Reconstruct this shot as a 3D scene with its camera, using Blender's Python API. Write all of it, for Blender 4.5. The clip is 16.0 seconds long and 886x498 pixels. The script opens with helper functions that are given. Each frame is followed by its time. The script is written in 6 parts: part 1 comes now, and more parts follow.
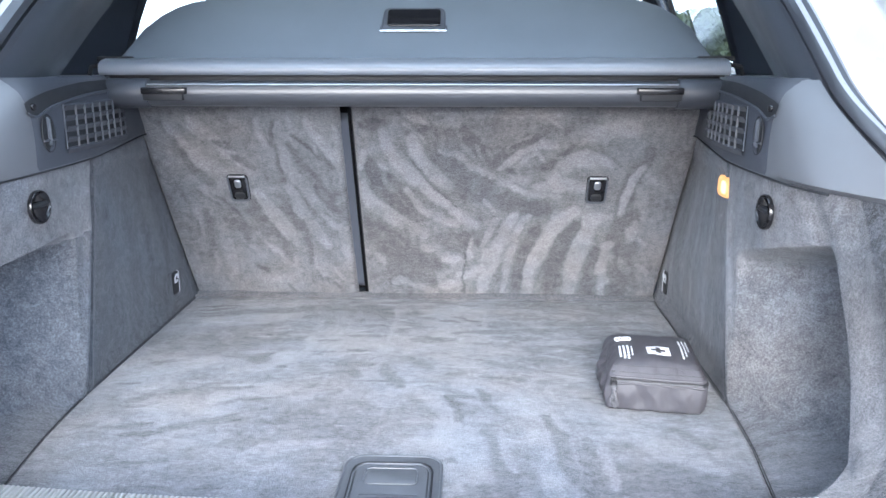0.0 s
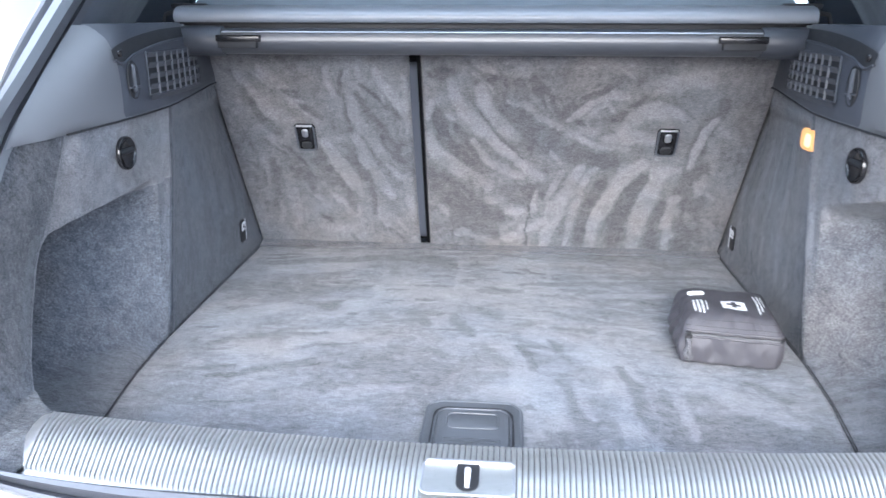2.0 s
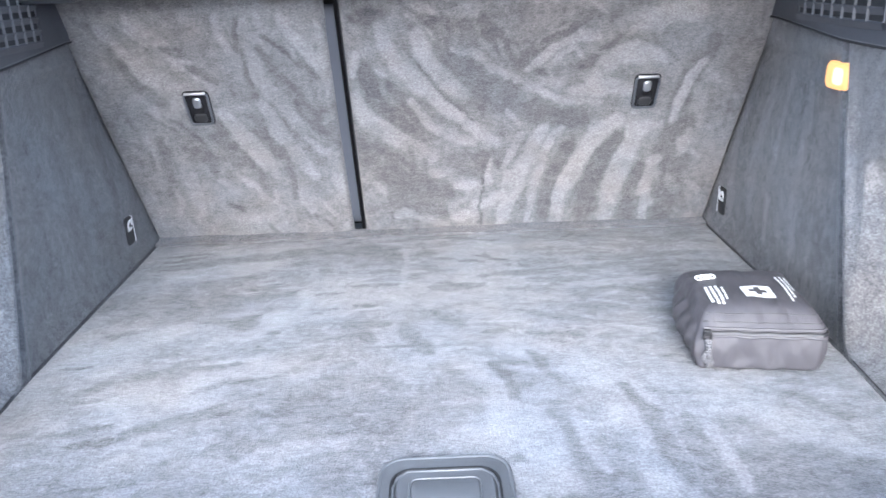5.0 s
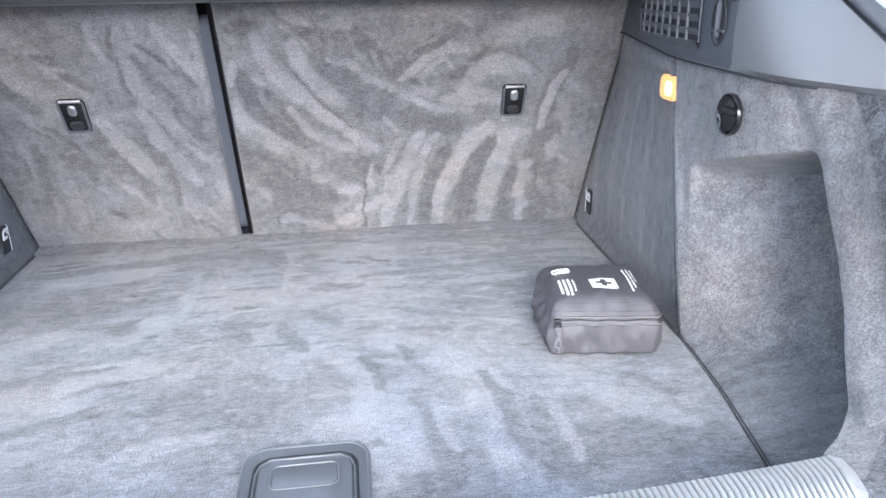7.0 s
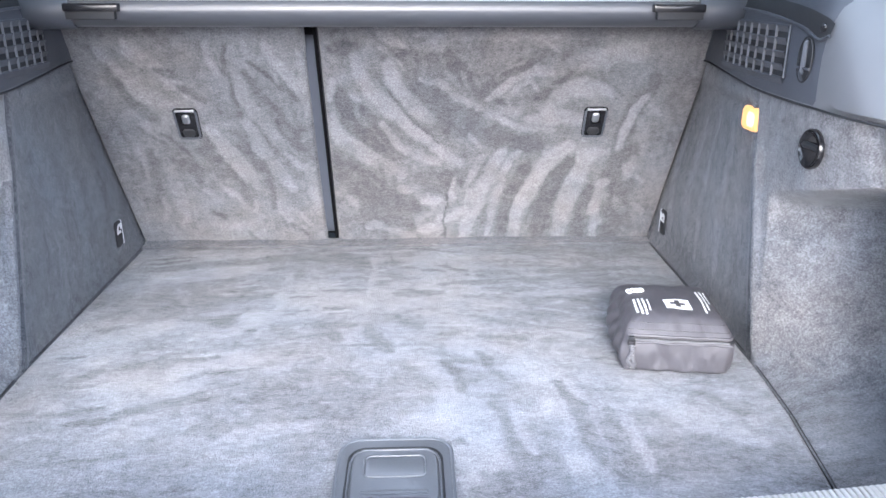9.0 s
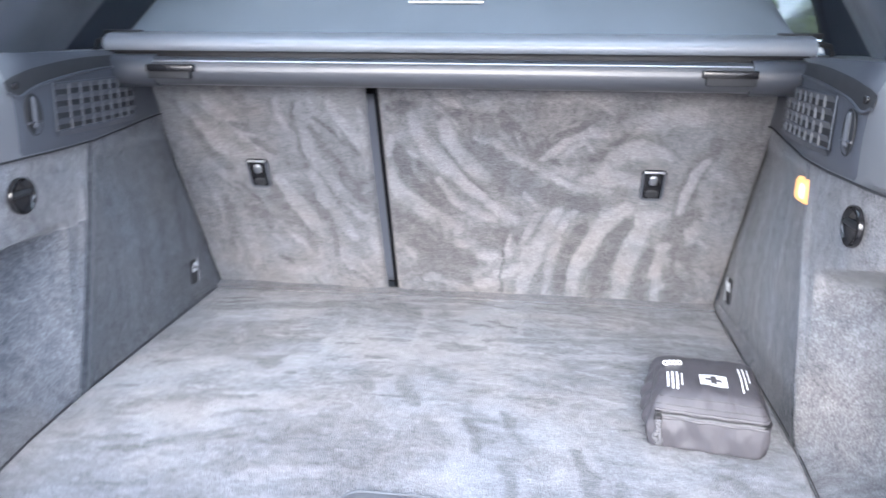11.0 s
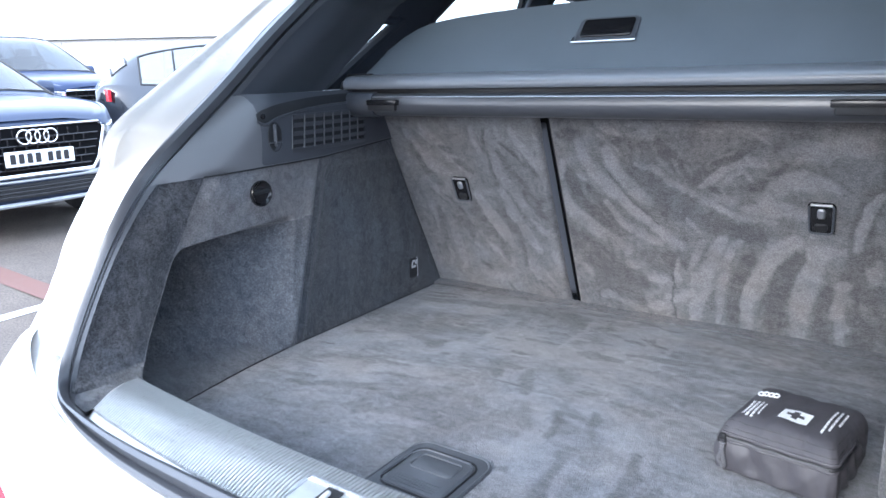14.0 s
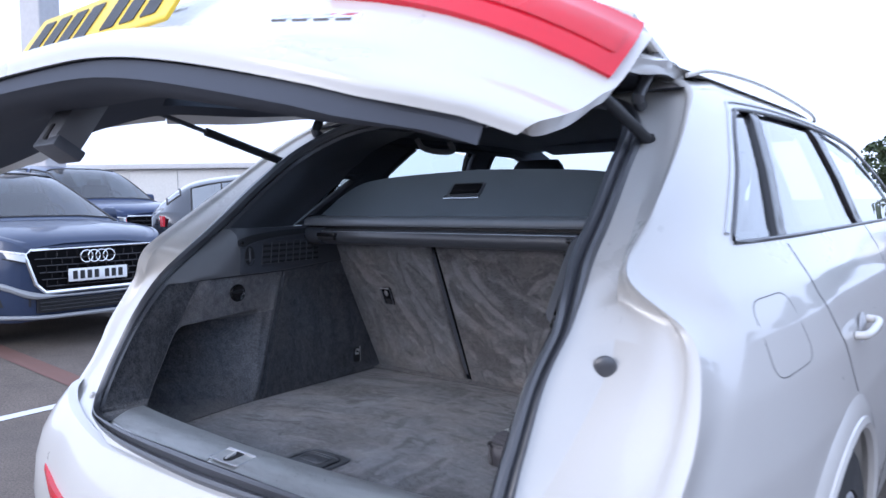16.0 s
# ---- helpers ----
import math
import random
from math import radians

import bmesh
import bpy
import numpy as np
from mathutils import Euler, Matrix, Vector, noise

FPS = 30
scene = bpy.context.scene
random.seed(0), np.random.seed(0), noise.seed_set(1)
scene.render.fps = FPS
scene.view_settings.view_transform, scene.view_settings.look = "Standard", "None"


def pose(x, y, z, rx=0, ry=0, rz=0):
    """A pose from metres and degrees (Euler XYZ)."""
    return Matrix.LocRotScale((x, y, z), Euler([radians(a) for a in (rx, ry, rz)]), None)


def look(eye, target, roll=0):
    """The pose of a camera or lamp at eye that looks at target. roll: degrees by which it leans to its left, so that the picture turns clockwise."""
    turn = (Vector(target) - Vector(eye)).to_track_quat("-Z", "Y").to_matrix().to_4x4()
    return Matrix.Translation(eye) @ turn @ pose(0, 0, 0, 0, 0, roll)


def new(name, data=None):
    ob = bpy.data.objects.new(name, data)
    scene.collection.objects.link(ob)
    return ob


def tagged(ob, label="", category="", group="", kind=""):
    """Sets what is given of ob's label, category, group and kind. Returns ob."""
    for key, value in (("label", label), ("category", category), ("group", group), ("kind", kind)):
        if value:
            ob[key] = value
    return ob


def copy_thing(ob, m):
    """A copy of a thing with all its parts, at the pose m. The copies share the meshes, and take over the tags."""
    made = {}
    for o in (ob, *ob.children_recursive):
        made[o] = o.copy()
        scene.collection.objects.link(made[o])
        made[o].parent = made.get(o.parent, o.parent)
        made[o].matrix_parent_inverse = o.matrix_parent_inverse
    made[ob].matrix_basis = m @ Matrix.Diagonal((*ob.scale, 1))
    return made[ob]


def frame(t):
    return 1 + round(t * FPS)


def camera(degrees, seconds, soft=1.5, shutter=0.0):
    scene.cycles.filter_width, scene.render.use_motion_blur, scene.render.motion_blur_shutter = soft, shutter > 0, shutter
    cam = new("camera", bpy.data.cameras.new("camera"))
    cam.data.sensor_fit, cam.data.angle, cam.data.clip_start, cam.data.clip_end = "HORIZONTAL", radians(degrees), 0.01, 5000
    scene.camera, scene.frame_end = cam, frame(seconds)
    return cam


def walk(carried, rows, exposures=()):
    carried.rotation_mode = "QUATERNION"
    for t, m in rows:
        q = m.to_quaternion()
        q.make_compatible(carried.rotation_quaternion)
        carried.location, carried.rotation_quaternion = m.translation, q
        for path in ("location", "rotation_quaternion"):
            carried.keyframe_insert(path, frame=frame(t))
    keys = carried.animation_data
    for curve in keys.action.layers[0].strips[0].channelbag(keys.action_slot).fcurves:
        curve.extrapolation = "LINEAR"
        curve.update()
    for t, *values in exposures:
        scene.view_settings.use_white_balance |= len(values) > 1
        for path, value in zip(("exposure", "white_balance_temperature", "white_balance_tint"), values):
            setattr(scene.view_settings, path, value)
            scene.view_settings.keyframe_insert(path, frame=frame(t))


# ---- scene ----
cam = camera(63.5, 16.0, shutter=0.3)
PATH = [
    (0, (0.103, -0.717, 1.238), (0.034, 1.22, 0.742), 0.0),
    (0.5, (0.096, -0.727, 1.252), (0.043, 1.2, 0.721), -0.2),
    (1, (0.077, -0.743, 1.23), (0.012, 1.175, 0.667), -0.2),
    (1.5, (0.062, -0.746, 1.231), (-0.028, 1.161, 0.634), -0.2),
    (2, (0.037, -0.726, 1.232), (-0.122, 1.17, 0.615), 0.1),
    (2.5, (-0.027, -0.645, 1.223), (-0.264, 1.229, 0.565), -0.3),
    (3, (-0.1, -0.542, 1.208), (-0.367, 1.311, 0.505), -1.0),
    (3.5, (-0.123, -0.476, 1.18), (-0.365, 1.369, 0.448), -1.4),
    (4, (-0.091, -0.457, 1.174), (-0.265, 1.395, 0.438), -1.8),
    (4.5, (-0.039, -0.449, 1.181), (-0.114, 1.414, 0.457), -1.9),
    (5, (0.008, -0.452, 1.179), (0.026, 1.418, 0.471), -2.1),
    (5.2, (0.022, -0.458, 1.179), (0.08, 1.412, 0.472), -2.2),
    (7.3, (0.072, -0.52, 1.194), (0.318, 1.337, 0.492), -0.8),
    (7.5, (0.069, -0.526, 1.195), (0.3, 1.331, 0.489), -0.7),
    (8, (0.053, -0.538, 1.202), (0.23, 1.325, 0.496), -0.4),
    (8.5, (0.04, -0.553, 1.213), (0.154, 1.315, 0.506), -0.2),
    (8.7, (0.032, -0.564, 1.217), (0.127, 1.308, 0.518), -0.0),
    (10.8, (0.049, -0.561, 1.268), (0.044, 1.343, 0.657), -1.0),
    (11, (0.154, -0.568, 1.243), (-0.091, 1.335, 0.68), 0.4),
    (11.5, (0.304, -0.661, 1.23), (-0.434, 1.113, 0.673), 2.8),
    (12, (0.406, -0.721, 1.224), (-0.435, 0.966, 0.555), 2.9),
    (12.5, (0.446, -0.626, 1.25), (-0.445, 1.072, 0.683), 1.2),
    (13, (0.466, -0.605, 1.27), (-0.475, 1.096, 0.797), 0.6),
    (13.5, (0.521, -0.67, 1.247), (-0.54, 0.966, 0.802), 0.5),
    (14, (0.532, -0.613, 1.251), (-0.592, 0.972, 0.774), -1.5),
    (14.5, (0.546, -0.497, 1.268), (-0.632, 1.064, 0.852), -1.3),
    (15, (0.641, -0.605, 1.268), (-0.593, 0.939, 0.961), -1.2),
    (15.5, (0.895, -0.792, 1.287), (-0.338, 0.77, 1.095), -1.0),
    (16, (1.197, -0.933, 1.286), (-0.048, 0.627, 1.159), -0.7),
]
EXPOSE = [(0.0, 2.78, 6450, 10), (1.0, 2.82, 6450, 10), (1.5, 2.78, 6500, 11), (2.5, 2.64, 6450, 11), (3.0, 2.66, 6500, 11), (4.0, 2.92, 6500, 11), (5.0, 3.06, 6550, 11), (7.5, 2.89, 6700, 12), (8.7, 3.02, 6650, 13), (11.0, 3.12, 6650, 13), (11.5, 3.08, 6600, 13), (12.0, 2.42, 6450, 11), (12.5, 2.14, 6350, 11), (13.0, 2.32, 6400, 10), (13.5, 2.41, 6350, 10), (14.0, 2.10, 6350, 10), (14.5, 2.10, 6350, 10), (15.0, 2.34, 6350, 9), (15.5, 1.83, 6250, 13), (16.0, 0.68, 6200, 17)]
walk(cam, [(t, look(eye, target, roll)) for t, eye, target, roll in PATH], EXPOSE)

# ---- light ----

world = bpy.data.worlds.new("overcast_sky")
scene.world = world
world.use_nodes = True
wn, wl = world.node_tree.nodes, world.node_tree.links
wn.clear()
sky = wn.new("ShaderNodeTexSky")
sky.sky_type, sky.sun_disc = "NISHITA", False
sky.sun_elevation, sky.sun_rotation = radians(24), radians(185)
sky.dust_density, sky.air_density, sky.ozone_density = 4.0, 1.0, 1.0
cloud = wn.new("ShaderNodeMixRGB")
cloud.inputs[0].default_value = 0.80
cloud.inputs[2].default_value = (7.2, 8.8, 11.6, 1)
bg = wn.new("ShaderNodeBackground")
bg.inputs["Strength"].default_value = 0.13
wo = wn.new("ShaderNodeOutputWorld")
wl.new(sky.outputs[0], cloud.inputs[1])
wl.new(cloud.outputs[0], bg.inputs["Color"])
wl.new(bg.outputs[0], wo.inputs["Surface"])

sun_data = bpy.data.lights.new("sun", "SUN")
sun_data.energy, sun_data.angle, sun_data.color = 0.9, radians(34), (0.90, 0.95, 1.0)
sun = new("sun", sun_data)
sun.matrix_world = look((-0.8, -9, 4.8), (0, 0.3, 0.8))

# ---- materials ----
def shader(name, base, rough=0.5, metal=0.0, coat=0.0, spec=0.5):
    m = bpy.data.materials.new(name)
    m.use_nodes = True
    n = m.node_tree.nodes["Principled BSDF"]
    n.inputs["Base Color"].default_value = (*base, 1)
    n.inputs["Roughness"].default_value = rough
    n.inputs["Metallic"].default_value = metal
    n.inputs["Coat Weight"].default_value = coat
    n.inputs["Specular IOR Level"].default_value = spec
    return m, m.node_tree.nodes, m.node_tree.links, n


def coords(nodes, links, scale=(1, 1, 1), turn=(0, 0, 0)):
    c, mp = nodes.new("ShaderNodeTexCoord"), nodes.new("ShaderNodeMapping")
    mp.inputs["Scale"].default_value = scale
    mp.inputs["Rotation"].default_value = turn
    links.new(c.outputs["Object"], mp.inputs["Vector"])
    return mp.outputs["Vector"]


def noisy(nodes, links, vec, scale, detail=4.0, rough=0.55, distort=0.0):
    t = nodes.new("ShaderNodeTexNoise")
    t.inputs["Scale"].default_value, t.inputs["Detail"].default_value = scale, detail
    t.inputs["Roughness"].default_value, t.inputs["Distortion"].default_value = rough, distort
    links.new(vec, t.inputs["Vector"])
    return t.outputs["Fac"]


def ramp(nodes, links, fac, stops):
    r = nodes.new("ShaderNodeValToRGB")
    els = r.color_ramp.elements
    while len(els) < len(stops):
        els.new(0.5)
    for e, (p, c) in zip(els, stops):
        e.position = p
        e.color = (c, c, c, 1) if isinstance(c, (int, float)) else (*c, 1)
    links.new(fac, r.inputs[0])
    return r.outputs[0]


def mixed(nodes, links, kind, fac, a, b):
    m = nodes.new("ShaderNodeMixRGB")
    m.blend_type = kind
    for sock, v in zip(m.inputs, (fac, a, b)):
        if isinstance(v, (int, float)):
            sock.default_value = v if sock.name == "Fac" else (v, v, v, 1)
        elif isinstance(v, tuple):
            sock.default_value = (*v, 1)
        else:
            links.new(v, sock)
    return m.outputs[0]


def bumped(nodes, links, node, height, strength, distance):
    b = nodes.new("ShaderNodeBump")
    b.inputs["Strength"].default_value, b.inputs["Distance"].default_value = strength, distance
    links.new(height, b.inputs["Height"])
    links.new(b.outputs[0], node.inputs["Normal"])


def carpet(name, dark, light, mottle=0.24):
    """Cut-pile boot carpet: fine fibre grain, nap brushed lighter where the mesh's nap layer says so."""
    m, n, l, p = shader(name, dark, 1.0, spec=0.12)
    p.inputs["Sheen Weight"].default_value = 0.24
    p.inputs["Sheen Roughness"].default_value = 0.45
    v = coords(n, l)
    nap = n.new("ShaderNodeAttribute")
    nap.attribute_name = "nap"
    patch = ramp(n, l, noisy(n, l, v, 9.0, 7.0, 0.68, 1.2), [(0.38, 0.0), (0.62, 1.0)])
    cloudy = ramp(n, l, noisy(n, l, coords(n, l, (1.0, 2.2, 1.6), (0, 0, 0.5)), 34.0, 5.0, 0.72, 0.6), [(0.42, 0.0), (0.60, 1.0)])
    tuft = ramp(n, l, noisy(n, l, coords(n, l, (1.0, 2.6, 2.0), (0, 0, -0.4)), 120.0, 4.0, 0.85), [(0.42, 0.0), (0.60, 1.0)])
    mark = mixed(n, l, "MIX", 0.16, nap.outputs["Fac"], patch)
    mark = mixed(n, l, "MIX", mottle, mark, cloudy)
    mark = mixed(n, l, "MIX", mottle, mark, tuft)
    fibre = noisy(n, l, v, 420.0, 2.5, 0.75)
    speck = ramp(n, l, fibre, [(0.31, 0.66), (0.69, 1.34)])
    cast = ramp(n, l, noisy(n, l, coords(n, l, (1, 1, 1), (0.4, 0, 0.2)), 6.0, 3.0, 0.6), [(0.38, 0.0), (0.62, 1.0)])
    pile = mixed(n, l, "MIX", cast, tuple(c * k for c, k in zip(light, (0.96, 1.0, 1.05))), tuple(c * k for c, k in zip(light, (1.05, 1.0, 0.97))))
    tone = mixed(n, l, "MIX", mark, dark, pile)
    l.new(mixed(n, l, "MULTIPLY", 1.0, tone, speck), p.inputs["Base Color"])
    bumped(n, l, p, fibre, 0.8, 0.003)
    return m


def plastic(name, base, rough=0.5, grain=900.0, depth=0.0004, spec=0.5):
    m, n, l, p = shader(name, base, rough, spec=spec)
    v = coords(n, l)
    g = noisy(n, l, v, grain, 2.0, 0.6)
    wear = noisy(n, l, v, 9.0, 5.0, 0.65)
    l.new(ramp(n, l, wear, [(0.25, rough * 0.82), (0.8, min(1.0, rough * 1.2))]), p.inputs["Roughness"])
    l.new(mixed(n, l, "MIX", wear, tuple(c * 0.85 for c in base), tuple(c * 1.2 for c in base)), p.inputs["Base Color"])
    bumped(n, l, p, g, 0.5, depth)
    return m


def satin(name, base, rough):
    """Smooth moulded plastic with an even satin gloss and a very fine grain."""
    m, n, l, p = shader(name, base, rough, spec=1.0)
    v = coords(n, l)
    l.new(mixed(n, l, "MIX", noisy(n, l, v, 40.0, 4.0), tuple(c * 0.95 for c in base), tuple(c * 1.05 for c in base)), p.inputs["Base Color"])
    bumped(n, l, p, noisy(n, l, v, 900.0, 2.0, 0.6), 0.3, 0.0003)
    return m


def nylon(name, base):
    """Coated bag cloth: a satin face, a fine weave and long soft creases."""
    m, n, l, p = shader(name, base, 0.5, spec=0.5)
    v = coords(n, l)
    crease = noisy(n, l, coords(n, l, (1.0, 0.35, 0.7), (0.3, 0.2, 0.6)), 34.0, 2.0, 0.45, 0.6)
    weave = noisy(n, l, v, 1500.0, 1.0)
    dust = noisy(n, l, v, 12.0, 5.0, 0.6)
    l.new(mixed(n, l, "MIX", dust, tuple(c * 0.85 for c in base), tuple(c * 1.15 for c in base)), p.inputs["Base Color"])
    l.new(ramp(n, l, dust, [(0.3, 0.44), (0.7, 0.60)]), p.inputs["Roughness"])
    bumped(n, l, p, mixed(n, l, "MIX", 0.05, crease, weave), 0.45, 0.007)
    return m


def paint(name, base, flake=0.06, rough=0.32, coat=0.8, spec=0.5, metallic=0.0):
    m, n, l, p = shader(name, base, rough, metal=metallic, coat=coat, spec=spec)
    p.inputs["Coat Roughness"].default_value = 0.04
    v = coords(n, l)
    f = noisy(n, l, v, 700.0, 1.0)
    d = noisy(n, l, v, 4.0, 6.0, 0.65)
    t = mixed(n, l, "MIX", f, tuple(c * (1 - flake) for c in base), tuple(min(1, c * (1 + flake)) for c in base))
    l.new(mixed(n, l, "MULTIPLY", 0.5, t, ramp(n, l, d, [(0.2, 0.9), (0.7, 1.0)])), p.inputs["Base Color"])
    l.new(ramp(n, l, d, [(0.3, rough * 0.8), (0.8, rough * 1.2)]), p.inputs["Roughness"])
    return m


def metal(name, base, rough=0.3, brush=(1, 1, 1), scale=200.0):
    m, n, l, p = shader(name, base, rough, metal=1.0)
    v = coords(n, l, brush)
    s = noisy(n, l, v, scale, 3.0, 0.6)
    l.new(ramp(n, l, s, [(0.2, rough * 0.7), (0.8, min(1, rough * 1.5))]), p.inputs["Roughness"])
    bumped(n, l, p, s, 0.15, 0.0005)
    return m


def worn_steel(name, base):
    """Brushed bright plate, dulled in soft streaks along its length, with a few fine scuffs."""
    m, n, l, p = shader(name, base, 0.32, metal=0.9, spec=0.6)
    v = coords(n, l)
    grain = noisy(n, l, coords(n, l, (1, 8, 1)), 500.0, 3.0, 0.6)
    smear = ramp(n, l, noisy(n, l, coords(n, l, (0.5, 2.0, 1.0)), 14.0, 5.0, 0.6, 0.5), [(0.40, 0.0), (0.70, 1.0)])
    fine = ramp(n, l, noisy(n, l, v, 210.0, 3.0, 0.7), [(0.60, 0.0), (0.68, 1.0)])
    dirt = mixed(n, l, "MULTIPLY", 1.0, smear, fine)
    tone = mixed(n, l, "MIX", smear, base, tuple(c * 0.82 for c in base))
    l.new(mixed(n, l, "MIX", dirt, tone, tuple(c * 0.55 for c in base)), p.inputs["Base Color"])
    l.new(mixed(n, l, "MIX", smear, 0.36, 0.50), p.inputs["Roughness"])
    bumped(n, l, p, grain, 0.12, 0.0004)
    return m


def glass(name, tint=(1, 1, 1), rough=0.0, shine=0.12):
    m = bpy.data.materials.new(name)
    m.use_nodes = True
    n, l = m.node_tree.nodes, m.node_tree.links
    n.clear()
    t, g, mix, lw, up, amt, out = (n.new("ShaderNode" + k) for k in ("BsdfTransparent", "BsdfGlossy", "MixShader", "LayerWeight", "Math", "Math", "OutputMaterial"))
    t.inputs["Color"].default_value = (*tint, 1)
    g.inputs["Roughness"].default_value = rough
    lw.inputs["Blend"].default_value = 0.5
    up.operation, amt.operation = "POWER", "MULTIPLY_ADD"
    up.inputs[1].default_value = 3.5
    amt.inputs[1].default_value, amt.inputs[2].default_value = 0.8, shine
    l.new(lw.outputs["Facing"], up.inputs[0])
    l.new(up.outputs[0], amt.inputs[0])
    l.new(amt.outputs[0], mix.inputs[0])
    l.new(t.outputs[0], mix.inputs[1])
    l.new(g.outputs[0], mix.inputs[2])
    l.new(mix.outputs[0], out.inputs["Surface"])
    return m


def lit(name, colour, power):
    m, n, l, p = shader(name, tuple(c * 0.3 for c in colour), 0.35)
    p.inputs["Emission Color"].default_value = (*colour, 1)
    p.inputs["Emission Strength"].default_value = power
    return m


def ground_mat():
    m, n, l, p = shader("asphalt_worn", (0.1, 0.1, 0.1), 0.95, spec=0.2)
    v = coords(n, l)
    big = noisy(n, l, v, 0.45, 6.0, 0.62)
    grit = noisy(n, l, v, 85.0, 3.0, 0.75)
    stain = noisy(n, l, v, 2.3, 5.0, 0.6)
    base = mixed(n, l, "MIX", ramp(n, l, big, [(0.35, 0.0), (0.65, 1.0)]), (0.120, 0.104, 0.093), (0.168, 0.139, 0.119))
    base = mixed(n, l, "MULTIPLY", 0.8, base, ramp(n, l, stain, [(0.25, 0.78), (0.7, 1.1)]))
    l.new(mixed(n, l, "MULTIPLY", 1.0, base, ramp(n, l, grit, [(0.25, 0.5), (0.75, 1.5)])), p.inputs["Base Color"])
    bumped(n, l, p, grit, 0.8, 0.006)
    return m


M = {
    "carpet_seat": carpet("carpet_seatback", (0.060, 0.061, 0.066), (0.300, 0.295, 0.300), 0.16),
    "carpet_floor": carpet("carpet_floor", (0.046, 0.047, 0.052), (0.322, 0.322, 0.340)),
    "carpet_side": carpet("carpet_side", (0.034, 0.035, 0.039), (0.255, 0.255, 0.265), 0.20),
    "carpet_dark": carpet("carpet_panel_shade", (0.019, 0.021, 0.025), (0.158, 0.164, 0.178), 0.36),
    "black": plastic("black_plastic", (0.074, 0.081, 0.096), 0.42),
    "headliner": plastic("headliner_cloth", (0.17, 0.185, 0.215), 0.9, 700, 0.0006, 0.2),
    "trim": satin("grey_trim_plastic", (0.112, 0.116, 0.127), 0.36),
    "vent": plastic("vent_shade_plastic", (0.050, 0.055, 0.067), 0.42, spec=0.6),
    "dark": plastic("matt_black_plastic", (0.016, 0.017, 0.02), 0.6),
    "gloss": plastic("gloss_black_plastic", (0.012, 0.012, 0.014), 0.18, 300, 0.0001),
    "rubber": plastic("seal_rubber", (0.052, 0.055, 0.064), 0.33, spec=1.0),
    "lining": plastic("woven_lining", (0.070, 0.078, 0.097), 0.9, 700, 0.0006, 0.2),
    "cover": plastic("cover_vinyl", (0.126, 0.148, 0.172), 0.5, 500, 0.0006, 0.4),
    "alu": metal("alu_anodised", (0.62, 0.63, 0.66), 0.42, (4, 1, 1), 60),
    "zinc": plastic("zinc_steel", (0.50, 0.51, 0.53), 0.35, 200, 0.0002),
    "steel": worn_steel("sill_steel", (0.66, 0.66, 0.65)),
    "blade": satin("silver_plastic", (0.26, 0.27, 0.28), 0.35),
    "groove": plastic("groove_shade", (0.080, 0.084, 0.092), 0.45, 400, 0.0003, 0.4),
    "void": plastic("shadow_black", (0.006, 0.006, 0.007), 0.9, 300, 0.0003, 0.05),
    "chrome": metal("chrome", (0.85, 0.86, 0.88), 0.12),
    "white": paint("white_paint", (0.57, 0.56, 0.54), 0.02),
    "navy": paint("grey_blue_paint", (0.030, 0.046, 0.090), 0.3, 0.38, 0.55, 0.25),
    "blue": paint("blue_paint", (0.012, 0.030, 0.090), 0.3, 0.38, 0.55, 0.2),
    "blackpaint": paint("black_paint", (0.040, 0.044, 0.054), 0.2, 0.22, 1.0, 0.8, 0.55),
    "glass": glass("clear_glass", (0.86, 0.92, 0.9)),
    "side_glass": glass("side_window_glass", (0.80, 0.88, 0.86), 0.0, 0.30),
    "tint": glass("tinted_glass", (0.55, 0.60, 0.60)),
    "lamp_red": plastic("red_lens", (0.62, 0.012, 0.03), 0.16, 120, 0.0002),
    "red": plastic("red_plastic", (0.6, 0.015, 0.03), 0.25),
    "fabric": nylon("pouch_nylon", (0.066, 0.062, 0.070)),
    "cord": plastic("braided_cord", (0.11, 0.108, 0.115), 0.75, 900, 0.001),
    "label": plastic("white_print", (0.8, 0.81, 0.82), 0.7),
    "amber": lit("boot_lamp_lens", (1.0, 0.50, 0.20), 0.17),
    "bulb": lit("boot_lamp_bulb", (1.0, 0.74, 0.42), 0.26),
    "yellow": plastic("yellow_plate", (0.75, 0.5, 0.03), 0.4),
    "plate": plastic("white_plate", (0.75, 0.76, 0.76), 0.4),
    "ink": plastic("black_ink", (0.015, 0.015, 0.017), 0.5),
    "ground": ground_mat(),
    "line": plastic("road_paint", (0.62, 0.63, 0.64), 0.8, 60, 0.003),
    "brick": plastic("red_brown_tarmac", (0.16, 0.085, 0.07), 0.9, 60, 0.003),
    "leaf": plastic("foliage", (0.040, 0.060, 0.024), 0.8, 30, 0.01),
    "bark": plastic("bark", (0.12, 0.09, 0.07), 0.9, 40, 0.01),
    "render": plastic("pale_cladding", (0.55, 0.55, 0.53), 0.8, 20, 0.003),
    "post": plastic("galvanised_post", (0.48, 0.48, 0.49), 0.6, 40, 0.001),
    "handle_grey": plastic("handle_plastic", (0.104, 0.110, 0.121), 0.38, 700, 0.0005, 0.6),
    "tyre": plastic("tyre", (0.02, 0.02, 0.021), 0.8, 200, 0.002),
}

